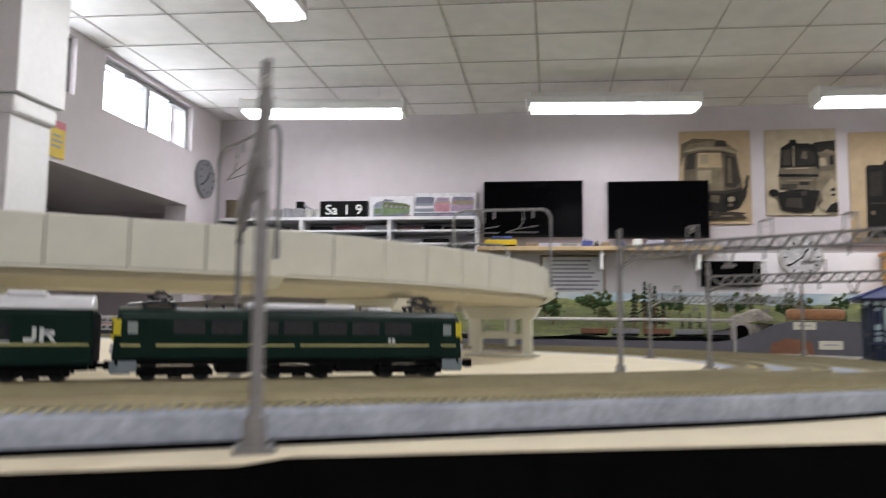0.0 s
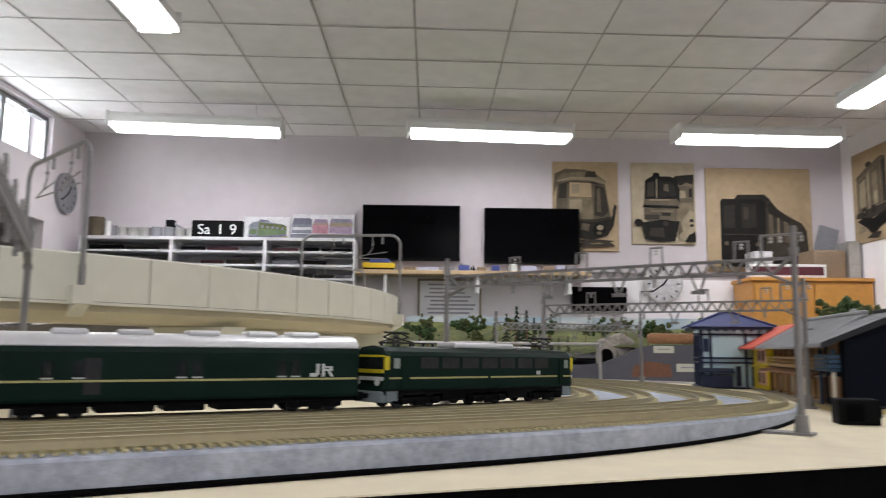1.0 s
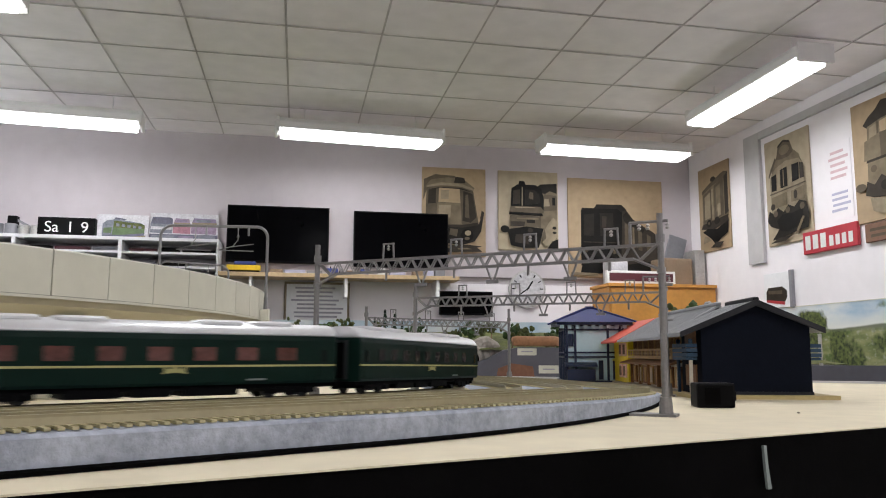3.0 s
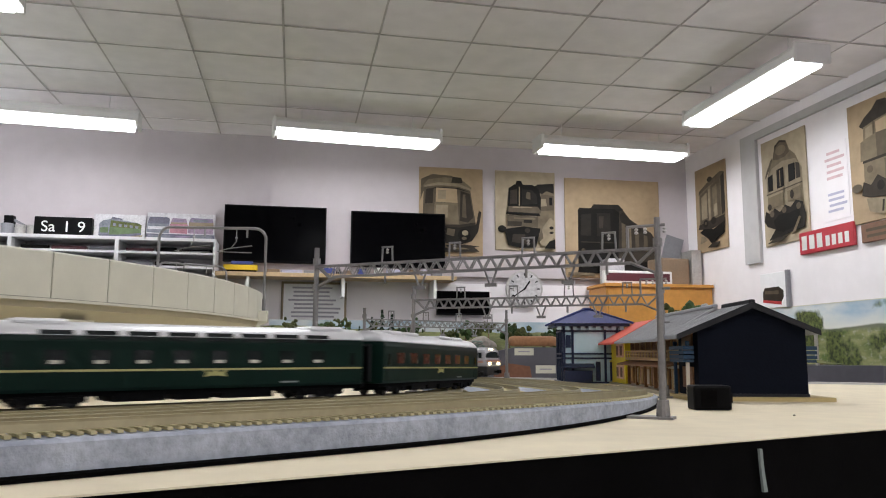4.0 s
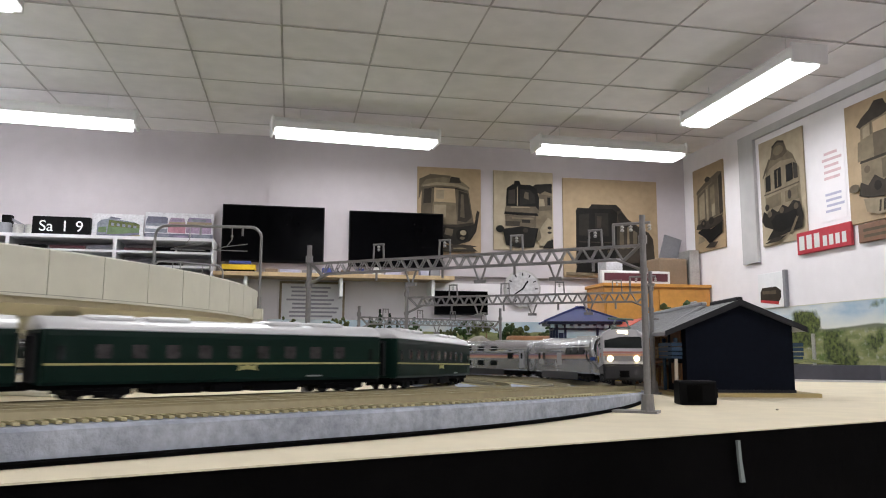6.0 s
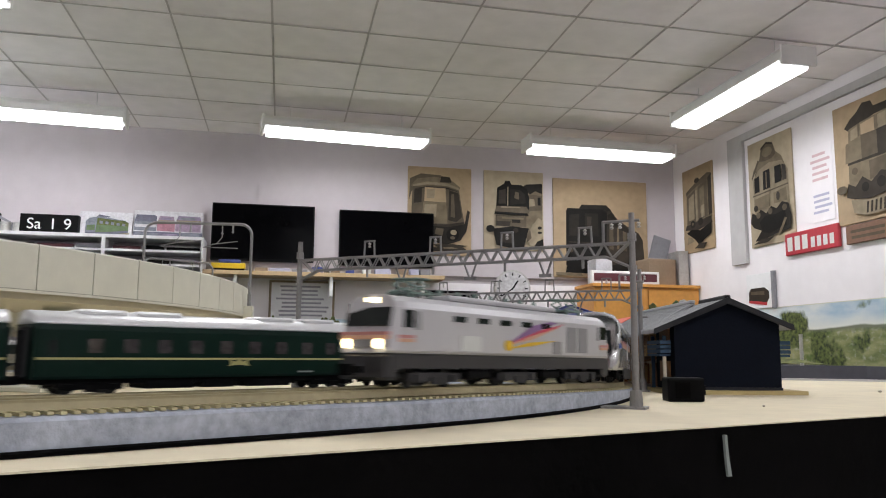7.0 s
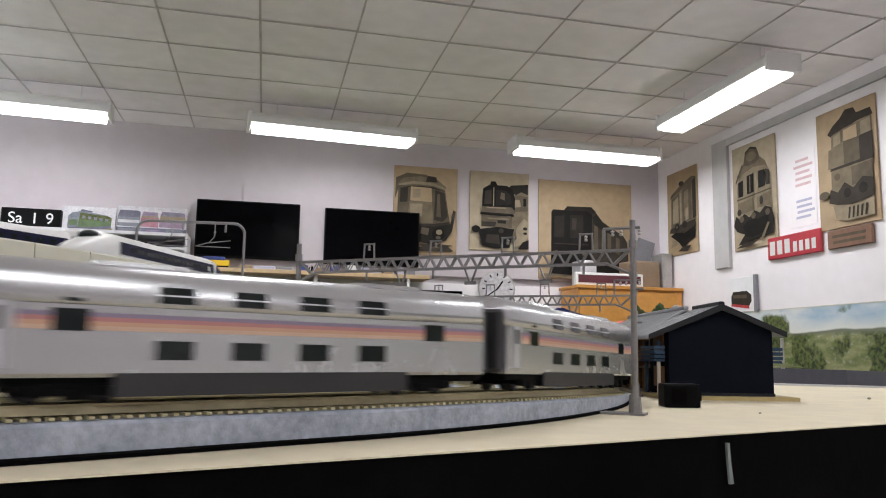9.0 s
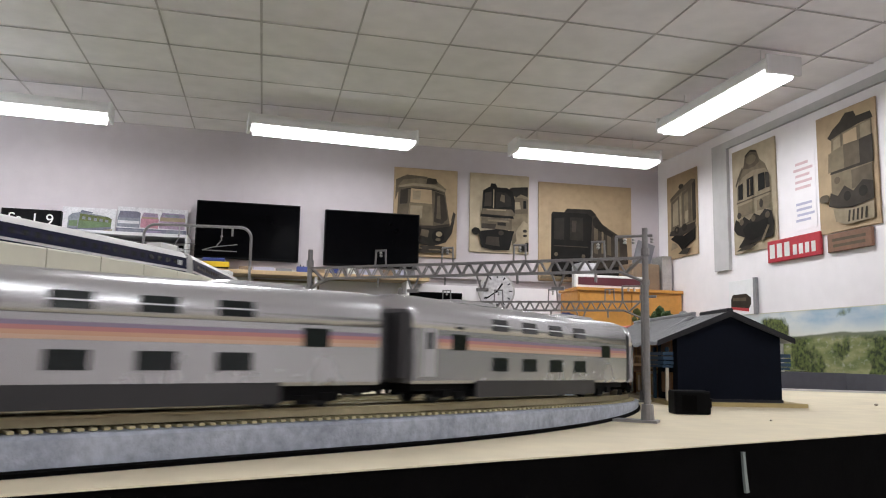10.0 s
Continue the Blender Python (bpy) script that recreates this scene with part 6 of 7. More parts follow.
def gangway(parent, L):
    for s in (-1, 1):
        e = s * L / 2
        bm = bm_new()
        for a in ((-0.0042, 0.0060, -0.0034, 0.0215), (0.0034, 0.0060, 0.0042, 0.0215), (-0.0042, 0.0207, 0.0042, 0.0215)):
            x0, x1 = sorted((e + s * 0.0001, e + s * 0.0016))
            box(bm, x0, a[0], a[1], x1, a[2], a[3])
        part("gangway", bm, M_GREYUNDER, parent)
        x0, x1 = sorted((e + s * 0.0001, e + s * 0.0007))
        part("end_door", box(bm_new(), x0, -0.0032, 0.0065, x1, 0.0032, 0.0205), M_UNDER, parent)


def green_coach(kind, L, label):
    c = thing("sleeping_coach" if kind != 'van' else "luggage_van", label, "model coach", group="green train")
    B = L - 0.0085
    part("body", shell(bm_new(), SIDE, -B / 2, B / 2), M_GREEN, c)
    part("roof", shell(bm_new(), ROOF, -B / 2, B / 2), M_SILVERROOF, c, "bright silver roof", smooth=True)
    side_panel("waist_line", c, M_LINE, -B / 2 + 0.0008, B / 2 - 0.0008, 0.0114, 0.0121, HW)
    part("underframe", box(bm_new(), -B / 2 + 0.001, -0.0076, 0.0036, B / 2 - 0.001, 0.0076, 0.0053), M_UNDER, c)
    bogie(c, -0.36 * B, 2)
    bogie(c, 0.36 * B, 2)
    couplers(c, L - 0.006)
    gangway(c, B)
    rnd = random.Random(len(kind) * 7 + 1)
    for x0, x1 in ((-0.030, -0.012), (-0.009, 0.004), (0.008, 0.028)):
        part("equipment_box", bevel(box(bm_new(), x0, -0.0078, 0.0016, x1, 0.0078, 0.0051), 0.0004, 1), M_UNDER, c)
    if kind == 'van':
        for x in (-0.046, -0.037, -0.006, -0.001, 0.028, 0.033):
            side_panel("window", c, M_WINDOW, x, x + 0.0032, 0.0130, 0.0180, HW)
            side_panel("grille_sill", c, M_PALE, x - 0.0001, x + 0.0033, 0.0124, 0.0129, HW)
        side_panel("door", c, M_GREYUNDER, -0.034, -0.029, 0.0075, 0.0190, HW, 0.0001)
        logo(c, 0.0400, 0.0125, 0.0046, (-1,))
        logo(c, 0.0480, 0.0125, 0.0046, (1,))
        for x in (-0.038, -0.018, 0.004, 0.024, 0.040):
            part("roof_vent", bevel(box(bm_new(), x - 0.006, -0.0055, 0.0262, x + 0.005, 0.0055, 0.0284), 0.0008, 1), M_SILVERROOF, c)
    else:
        n = {'plain': 9, 'lounge': 7, 'dome': 8}[kind]
        for i in range(n):
            x = -B * .36 + B * .70 * i / (n - 1)
            w = {'plain': 0.0048, 'lounge': 0.0078, 'dome': 0.0062}[kind]
            side_panel("window", c, M_WINDOWRED if kind == 'lounge' else M_PANE if kind == 'plain' else M_WINDOW, x - w / 2, x + w / 2, 0.0136, 0.0182, HW)
            if kind == 'dome' and i < n:
                side_panel("roof_window", c, M_WINDOW, x - 0.0050, x + 0.0050, 0.0215, 0.0243, HW - 0.0002, 0.0004, slope=0.0010)
                side_panel("seat_light", c, M_LABEL, x - 0.0018, x + 0.0018, 0.0139, 0.0150, HW, 0.00028)
        for x in (-B / 2 + 0.0035, B / 2 - 0.0075):
            side_panel("door", c, M_GREEN, x, x + 0.0042, 0.0066, 0.0190, HW, 0.0001)
            side_panel("door_window", c, M_WINDOW, x + 0.001, x + 0.0032, 0.0130, 0.0175, HW, 0.0002)
        for s in (-1, 1):
            bm = bm_new()
            y = s * (HW + 0.0003)
            pts = [(-.0042, .0076), (-.0010, .0080), (.0010, .0080), (.0042, .0076), (.0034, .0086), (.0040, .0101), (.0018, .0090), (.0006, .0098), (-.0006, .0098), (-.0018, .0090), (-.0040, .0101), (-.0034, .0086)]
            loft(bm, [[(a + 0.004, y, b + 0.0016) for a, b in pts], [(a + 0.004, y - s * 0.0006, b + 0.0016) for a, b in pts]])
            bmesh.ops.recalc_face_normals(bm, faces=bm.faces[:])
            part("crest", bm, M_LINE, c, "pale gold crest shape")
        side_panel("number_bars", c, M_GREYMARK, 0.030, 0.037, 0.0066, 0.0072, HW)
        for x in ((-0.045, -0.025, 0.022, 0.042) if kind != 'dome' else (-0.052, 0.052)):
            part("roof_unit", bevel(box(bm_new(), x - 0.008, -0.0062, 0.0255, x + 0.008, 0.0062, 0.0279), 0.0008, 1), M_SILVERROOF, c)
    return c


def pantograph(parent, x, z, mat, up=0.003):
    p = part("pantograph", box(bm_new(), x - 0.0055, -0.0042, z, x + 0.0055, 0.0042, z + 0.0006), mat, parent)
    bm = bm_new()
    for s in (-1, 1):
        for e in (-1, 1):
            bar(bm, (x + e * 0.0055, s * 0.0035, z + 0.0006), (x - e * 0.004, s * 0.003, z + 0.0006 + up * .5), 0.00035, 5)
            bar(bm, (x - e * 0.004, s * 0.003, z + 0.0006 + up * .5), (x + e * 0.001, s * 0.002, z + 0.0006 + up), 0.00035, 5)
    for e in (-1, 1):
        bar(bm, (x + e * 0.0014, -0.0058, z + up), (x + e * 0.0014, 0.0058, z + up + .0006), 0.0004, 5)
        for k in (-1, 1):
            bar(bm, (x + e * 0.0045, k * 0.0036, z - 0.001), (x + e * 0.0045, k * 0.0036, z + 0.0003), 0.0007, 6)
    part("arms", bm, mat, p)


def green_loco():
    L = 0.124
    c = thing("green_locomotive", "dark green electric model locomotive with yellow cab fronts", "model locomotive", group="green train")
    B = 0.1185
    pts = [(0.0088, 0.0068), (0.0095, 0.0075), (0.0096, 0.0200), (0.0090, 0.0216), (0.0070, 0.0230), (0.0, 0.0238)]
    ring = [(-y, z) for y, z in pts] + [(y, z) for y, z in pts[-2::-1]]
    bm = bm_new()
    loft(bm, [[(x + (sl * (z - 0.0135) if z > 0.0135 else 0), y * s, z) for y, z in ring] for x, s, sl in ((-B / 2, .90, .16), (-B / 2 + 0.0025, 1, .05), (B / 2 - 0.0025, 1, -.05), (B / 2, .90, -.16))])
    bmesh.ops.recalc_face_normals(bm, faces=bm.faces[:])
    part("body", bm, M_GREEN, c)
    hw = 0.0096
    side_panel("waist_line", c, M_LINE, -B / 2 + 0.013, -0.002, 0.0112, 0.0119, hw)
    side_panel("waist_line", c, M_LINE, 0.000, B / 2 - 0.013, 0.0112, 0.0119, hw)
    for s in (-1, 1):
        side_panel("waist_line", c, M_LINE, *sorted((s * (B / 2 - 0.0025), s * (B / 2 - 0.011))), 0.0112, 0.0119, hw)
        side_panel("cab_window", c, M_GREYMARK, *sorted((s * (B / 2 - 0.0045), s * (B / 2 - 0.0075))), 0.0152, 0.0190, hw)
        side_panel("cab_door", c, M_GREEN, *sorted((s * (B / 2 - 0.0115), s * (B / 2 - 0.0085))), 0.0078, 0.0195, hw, 0.0003)
        side_panel("cab_corner", c, M_CABYELLOW, *sorted((s * (B / 2 - 0.0003), s * (B / 2 - 0.0030))), 0.0146, 0.0198, hw - 0.0004, 0.0003)
        e = s * B / 2
        for y0, y1 in ((-0.0082, -0.0008), (0.0008, 0.0082)):
            m = part("windscreen", box(bm_new(), *sorted((e - s * 0.0016, e + s * 0.0002))[:1], y0, 0.0150, sorted((e - s * 0.0016, e + s * 0.0002))[1], y1, 0.0192), M_WINDOW, c)
        x0, x1 = sorted((e - s * 0.0012, e + s * 0.0004))
        part("front_band", box(bm_new(), x0, -0.0086, 0.0134, x1, 0.0086, 0.0148), M_CABYELLOW, c, "yellow front band")
        part("front_band", box(bm_new(), x0, -0.0086, 0.0194, x1 - (0.0006 if s > 0 else -0.0006), 0.0086, 0.0202), M_CABYELLOW, c)
        part("front_line", box(bm_new(), x0, -0.0086, 0.0106, x1 + .0001, 0.0086, 0.0120), M_PALE, c)
        for y in (-0.0058, 0.0058):
            part("headlight", bar(bm_new(), (e, y, 0.0098), (e + s * 0.0008, y, 0.0098), 0.0011, 10), M_PALE, c)
        part("skirt", bevel(box(bm_new(), *sorted((e - s * 0.006, e + s * 0.0006))[:1], -0.0082, 0.0024, sorted((e - s * 0.006, e + s * 0.0006))[1], 0.0082, 0.0066), 0.0006, 1), M_CABGREY, c, "grey front skirt")
        side_panel("step", c, M_CABGREY, *sorted((s * (B / 2 - 0.002), s * (B / 2 - 0.0075))), 0.0030, 0.0066, 0.0086)
    for i in range(7):
        x = -0.041 + i * 0.0118
        side_panel("side_window", c, M_GREYUNDER, x, x + 0.0098, 0.0152, 0.0196, hw, 0.00012)
    for s in (-1, 1):
        for i in range(2):
            side_panel("emblem", c, M_PALE, 0.0310 + i * .0014, 0.0320 + i * .0015, 0.0124, 0.0140, hw, 0.0003, sides=(s,))
    for x in (-0.0400, 0.0, 0.0400):
        bogie(c, x, 2, span=0.0165)
    for x in (-0.020, 0.020):
        part("tank", bevel(box(bm_new(), x - 0.007, -0.0080, 0.0022, x + 0.007, 0.0080, 0.0066), 0.0005, 1), M_UNDER, c)
    part("frame", box(bm_new(), -B / 2 + 0.001, -0.0084, 0.0052, B / 2 - 0.001, 0.0084, 0.0067), M_UNDER, c)
    part("roof_hatch", bevel(box(bm_new(), -0.018, -0.0055, 0.0233, 0.020, 0.0055, 0.0258), 0.0010, 2), M_SILVERROOF, c, "bright grey roof hatch")
    part("roof_hatch", bevel(box(bm_new(), 0.024, -0.0050, 0.0233, 0.034, 0.0050, 0.0248), 0.0008, 1), M_SILVERROOF, c)
    for x in (-0.0455, 0.0455):
        pantograph(c, x, 0.0246, M_GREYUNDER, 0.0040)
    bm = bm_new()
    for i in range(12):
        x = -0.030 + i * 0.0055
        bar(bm, (x, 0.0068, 0.0226), (x, 0.0068, 0.0252), 0.0006, 6)
    pipe(bm, [(-0.030, 0.0068, 0.0252), (0.031, 0.0068, 0.0252)], 0.0003, 5)
    part("roof_wiring", bm, M_GREYUNDER, c)
    couplers(c, L)
    return c


def silver_bands(c, x0, x1, hw, z=0.0142):
    for i, mt in enumerate((M_BANDYELLOW, M_BANDORANGE, M_BANDRED, M_PURPLE)):
        side_panel("colour_band", c, mt, x0, x1, z + i * 0.00085, z + (i + 1) * 0.00085, hw, 0.00012)


def silver_coach(kind, label):
    L = 0.1425
    c = thing("silver_coach", label, "model coach", group="silver train")
    B = 0.1345
    end = B / 2
    side = [(0.0092, 0.0052), (0.0098, 0.0060), (0.0099, 0.0120), (0.0099, 0.0190)]
    roof = [(0.0099, 0.0191), (0.0098, 0.0214), (0.0091, 0.0245), (0.0074, 0.0266), (0.0040, 0.0277), (0.0, 0.0279)]
    front = -B / 2
    if kind == 'lounge':
        front = -B / 2 + 0.0130
        ring = [(-y, z) for y, z in side + roof[1:]] + [(y, z) for y, z in (side + roof[1:])[-2::-1]]
        secs = []
        for dx, sy, zl, zh in ((0.0130, 1, 0.0052, 0.0273), (0.0060, .99, 0.0050, 0.0271), (0.0022, .93, 0.0048, 0.0255), (0.0002, .80, 0.0050, 0.0205), (0.0, .6, 0.0060, 0.0170)):
            secs.append([(-B / 2 + dx + max(0, z - 0.012) * (0.5 if dx < .004 else 0), y * sy, zl + (z - 0.0052) / 0.0221 * (zh - zl)) for y, z in ring])
        bm = loft(bm_new(), secs)
        bmesh.ops.recalc_face_normals(bm, faces=bm.faces[:])
        part("nose", bm, M_SILVER, c, smooth=True)
        bm = bm_new()
        pts = [(0.0010, 0.0130), (0.0140, 0.0122), (0.0178, 0.0148), (0.0172, 0.0185), (0.0130, 0.0222), (0.0060, 0.0240), (0.0015, 0.0195)]
        for s in (-1, 1):
            loft(bm, [[(-B / 2 + a, s * (0.0101 - (0.0012 if a < .003 else 0) - max(0, b - .019) * .35), b) for a, b in pts], [(-B / 2 + a, s * 0.0085, b) for a, b in pts]])
        bmesh.ops.recalc_face_normals(bm, faces=bm.faces[:])
        part("panorama_window", bm, M_WINDOW, c, "large curved lounge window")
        side_panel("seat", c, M_BLUEGLASS, -B / 2 + 0.004, -B / 2 + 0.0105, 0.0132, 0.0152, 0.0102, 0.0002)
        part("windscreen", box(bm_new(), -B / 2 - 0.0004, -0.0066, 0.0128, -B / 2 + 0.003, 0.0066, 0.0200), M_WINDOW, c)
    part("body", shell(bm_new(), side, front, end), M_SILVER, c)
    part("roof", shell(bm_new(), roof, front, end), M_SILVER, c, smooth=True)
    if kind == 'deck':
        side_panel("skirt", c, M_SILVERGREY, -0.0385, 0.0385, 0.0014, 0.0068, 0.0097, 0.0001)
        silver_bands(c, -end + 0.010, end - 0.001, 0.0099)
        for i in range(4):
            x = -0.026 + i * 0.0175
            side_panel("window", c, M_WINDOW, x - 0.0042, x + 0.0042, 0.0086, 0.0124, 0.0099, 0.0002)
            side_panel("upper_window", c, M_WINDOW, x - 0.0042, x + 0.0042, 0.0200, 0.0234, 0.0098, 0.0006, slope=0.0009)
            # Thin pale strip across the middle of each upper window.
            side_panel("pale_strip", c, M_SILVERROOF, x - 0.0042, x + 0.0042, 0.0215, 0.0218, 0.0098, 0.0004, slope=0.0001)
        for x in (-0.0475, 0.0475):
            side_panel("window", c, M_WINDOW, x - 0.0036, x + 0.0036, 0.0140, 0.0182, 0.0099, 0.0003)
        side_panel("door", c, M_LOCO, -end + 0.0035, -end + 0.0088, 0.0070, 0.0192, 0.0099, 0.0001)
        side_panel("door_window", c, M_WINDOW, -end + 0.0050, -end + 0.0072, 0.0140, 0.0182, 0.0099, 0.0003)
        side_panel("lamp", c, M_WINDOW, -0.049, -0.0455, 0.0196, 0.0202, 0.0097, 0.0004)
    else:
        side_panel("skirt", c, M_SILVERGREY, -0.034, 0.036, 0.0014, 0.0068, 0.0097, 0.0001)
        silver_bands(c, front, end - 0.001, 0.0099)
        for i in range(3):
            x = -0.042 + i * 0.0115
            side_panel("tall_window", c, M_WINDOW, x - 0.0048, x + 0.0048, 0.0168, 0.0228, 0.0099, 0.0008, slope=0.0012)
        for x in (0.030, 0.040):
            side_panel("window", c, M_WINDOW, x - 0.0022, x + 0.0022, 0.0142, 0.0182, 0.0099, 0.0003)
        side_panel("panel", c, M_LOCO, -0.006, 0.003, 0.0100, 0.0182, 0.0099, 0.00025)
        side_panel("lettering_bars", c, M_GREYMARK, 0.012, 0.020, 0.0100, 0.0106, 0.0099, 0.0002)
    part("underframe", box(bm_new(), front + 0.002, -0.0078, 0.0034, end - 0.001, 0.0078, 0.0053), M_UNDER, c)
    bogie(c, -0.0455, 2)
    bogie(c, 0.0455, 2)
    couplers(c, L - 0.004)
    for s in ((-1, 1) if kind == 'deck' else (1,)):
        e = s * end
        x0, x1 = sorted((e - s * 0.0004, e + s * 0.0030))
        part("bellows", bevel(box(bm_new(), x0, -0.0086, 0.0056, x1, 0.0086, 0.0238), 0.0010, 1), M_SILVERGREY, c)
    for x in (-0.032, 0.036):
        part("roof_unit", bevel(box(bm_new(), x - 0.011, -0.0056, 0.0262, x + 0.011, 0.0056, 0.0284), 0.0010, 1), M_SILVER, c)
    return c


def silver_loco():
    L = 0.1385
    c = thing("silver_locomotive", "silver electric model locomotive with a coloured comet", "model locomotive", group="silver train")
    B = 0.1310
    pts = [(0.0090, 0.0090), (0.0097, 0.0097), (0.0098, 0.0205), (0.0090, 0.0222), (0.0068, 0.0236), (0.0, 0.0243)]
    ring = [(-y, z) for y, z in pts] + [(y, z) for y, z in pts[-2::-1]]
    bm = bm_new()
    def cut(z, k):
        return k * max(0, z - 0.0150) * 0.42
    loft(bm, [[(x + cut(z, k), y * s, z) for y, z in ring] for x, s, k in ((-B / 2, .88, 1), (-B / 2 + 0.003, 1, .9), (-B / 2 + 0.012, 1, 0), (B / 2 - 0.012, 1, 0), (B / 2 - 0.003, 1, -.9), (B / 2, .88, -1))])
    bmesh.ops.recalc_face_normals(bm, faces=bm.faces[:])
    part("body", bm, M_LOCO, c)
    hw = 0.0098
    part("frame", box(bm_new(), -B / 2 + 0.002, -0.0088, 0.0052, B / 2 - 0.002, 0.0088, 0.0089), M_SILVERGREY, c)
    for s in (-1, 1):
        e = s * B / 2
        bm = box(bm_new(), -0.0006, -0.0080, 0.0, 0.0006, 0.0080, 0.0050, pose(e - s * 0.0013, 0, 0.0158, 0, -s * 22, 0))
        part("windscreen", bm, M_WINDOW, c, "dark raked windscreen")
        side_panel("cab_window", c, M_WINDOW, *sorted((s * (B / 2 - 0.0048), s * (B / 2 - 0.0090))), 0.0155, 0.0200, hw)
        side_panel("cab_door", c, M_GRILLE, *sorted((s * (B / 2 - 0.0120), s * (B / 2 - 0.0098))), 0.0150, 0.0198, hw, 0.0002)
        x0, x1 = sorted((e - s * 0.001, e + s * 0.0004))
        part("front_band", box(bm_new(), x0, -0.0086, 0.0124, x1, 0.0086, 0.0134), M_BANDORANGE, c)
        part("front_band", box(bm_new(), x0, -0.0086, 0.0135, x1, 0.0086, 0.0143), M_BANDRED, c)
        part("lamp_panel", box(bm_new(), x0, -0.0080, 0.0104, x1 + (s * .0002 if s > 0 else 0), 0.0080, 0.0123), M_GRILLE, c)
        side_panel("corner_band", c, M_BANDORANGE, *sorted((s * (B / 2 - 0.003), s * (B / 2 - 0.0095))), 0.0118, 0.0127, hw)
        side_panel("corner_band", c, M_BANDRED, *sorted((s * (B / 2 - 0.003), s * (B / 2 - 0.0095))), 0.0128, 0.0136, hw)
        part("skirt", bevel(box(bm_new(), *sorted((e - s * 0.005, e + s * 0.0004))[:1], -0.0086, 0.0022, sorted((e - s * 0.005, e + s * 0.0004))[1], 0.0086, 0.0089), 0.0008, 1), M_SILVERGREY, c)
        if s < 0:
            for y in (-0.0056, 0.0056):
                part("headlight", bar(bm_new(), (e + .0002, y, 0.0113), (e - 0.0010, y, 0.0113), 0.0012, 12), M_HEAD, c, "glowing warm headlight")
            part("roof_light", box(bm_new(), e + 0.0030, -0.0022, 0.0218, e + 0.0052, 0.0022, 0.0232), M_HEAD, c)
        for i, x in enumerate((-0.035, -0.0225, -0.010, 0.0025, 0.015)):
            side_panel("porthole", c, M_WINDOW, x - 0.0030, x + 0.0030, 0.0178, 0.0194, hw, 0.0002, sides=(s,))
        for x0, x1, z0, z1 in ((0.0385, 0.0455, 0.0105, 0.0190), (0.0300, 0.0370, 0.0105, 0.0190), (0.0200, 0.0258, 0.0098, 0.0140)):
            side_panel("grille", c, M_GRILLE, x0, x1, z0, z1, hw, 0.00015, sides=(s,))
        side_panel("data_panel", c, M_PALE, -0.0340, -0.0240, 0.0100, 0.0142, hw, 0.00015, sides=(s,))
        y = s * (hw + 0.0002)
        for mt, p in ((M_STARPURPLE, [(-.0080, .0128), (.0230, .0200), (.0180, .0202), (.0060, .0184)]), (M_STARRED, [(-.0080, .0126), (.0180, .0172), (.0280, .0199), (.0100, .0170)]),
                      (M_BANDORANGE, [(-.0080, .0122), (.0060, .0142), (.0240, .0186), (.0060, .0154)]), (M_STARYELLOW, [(-.0080, .0112), (.0060, .0122), (.0220, .0142), (.0040, .0132)]), (M_STARYELLOW, oval(-0.0085, 0.0120, 0.0022, 0.0016))):
            bm = bm_new()
            loft(bm, [[(a, y, b) for a, b in p], [(a, y - s * 0.0006, b) for a, b in p]])
            bmesh.ops.recalc_face_normals(bm, faces=bm.faces[:])
            part("comet_stripe", bm, mt, c)
            y += s * 0.00006
    for x in (-0.0440, 0.0, 0.0440):
        bogie(c, x, 2, M_GREYUNDER, 0.0165)
    for x in (-0.022, 0.022):
        part("tank", bevel(box(bm_new(), x - 0.006, -0.0082, 0.0022, x + 0.006, 0.0082, 0.0047), 0.0005, 1), M_UNDER, c)
    part("roof_hood", bevel(box(bm_new(), -0.034, -0.0058, 0.0238, 0.030, 0.0058, 0.0256), 0.0010, 2), M_LOCO, c)
    for x in (-0.046, 0.046):
        pantograph(c, x, 0.0250, M_PANTO, 0.0040)
    for i in range(7):
        x = -0.028 + i * 0.0095
        part("roof_insulator", bar(bm_new(), (x, 0.0030, 0.0254), (x, 0.0030, 0.0278), 0.0009, 8, 0.0006), M_PANTO, c)
    couplers(c, L)
    return c


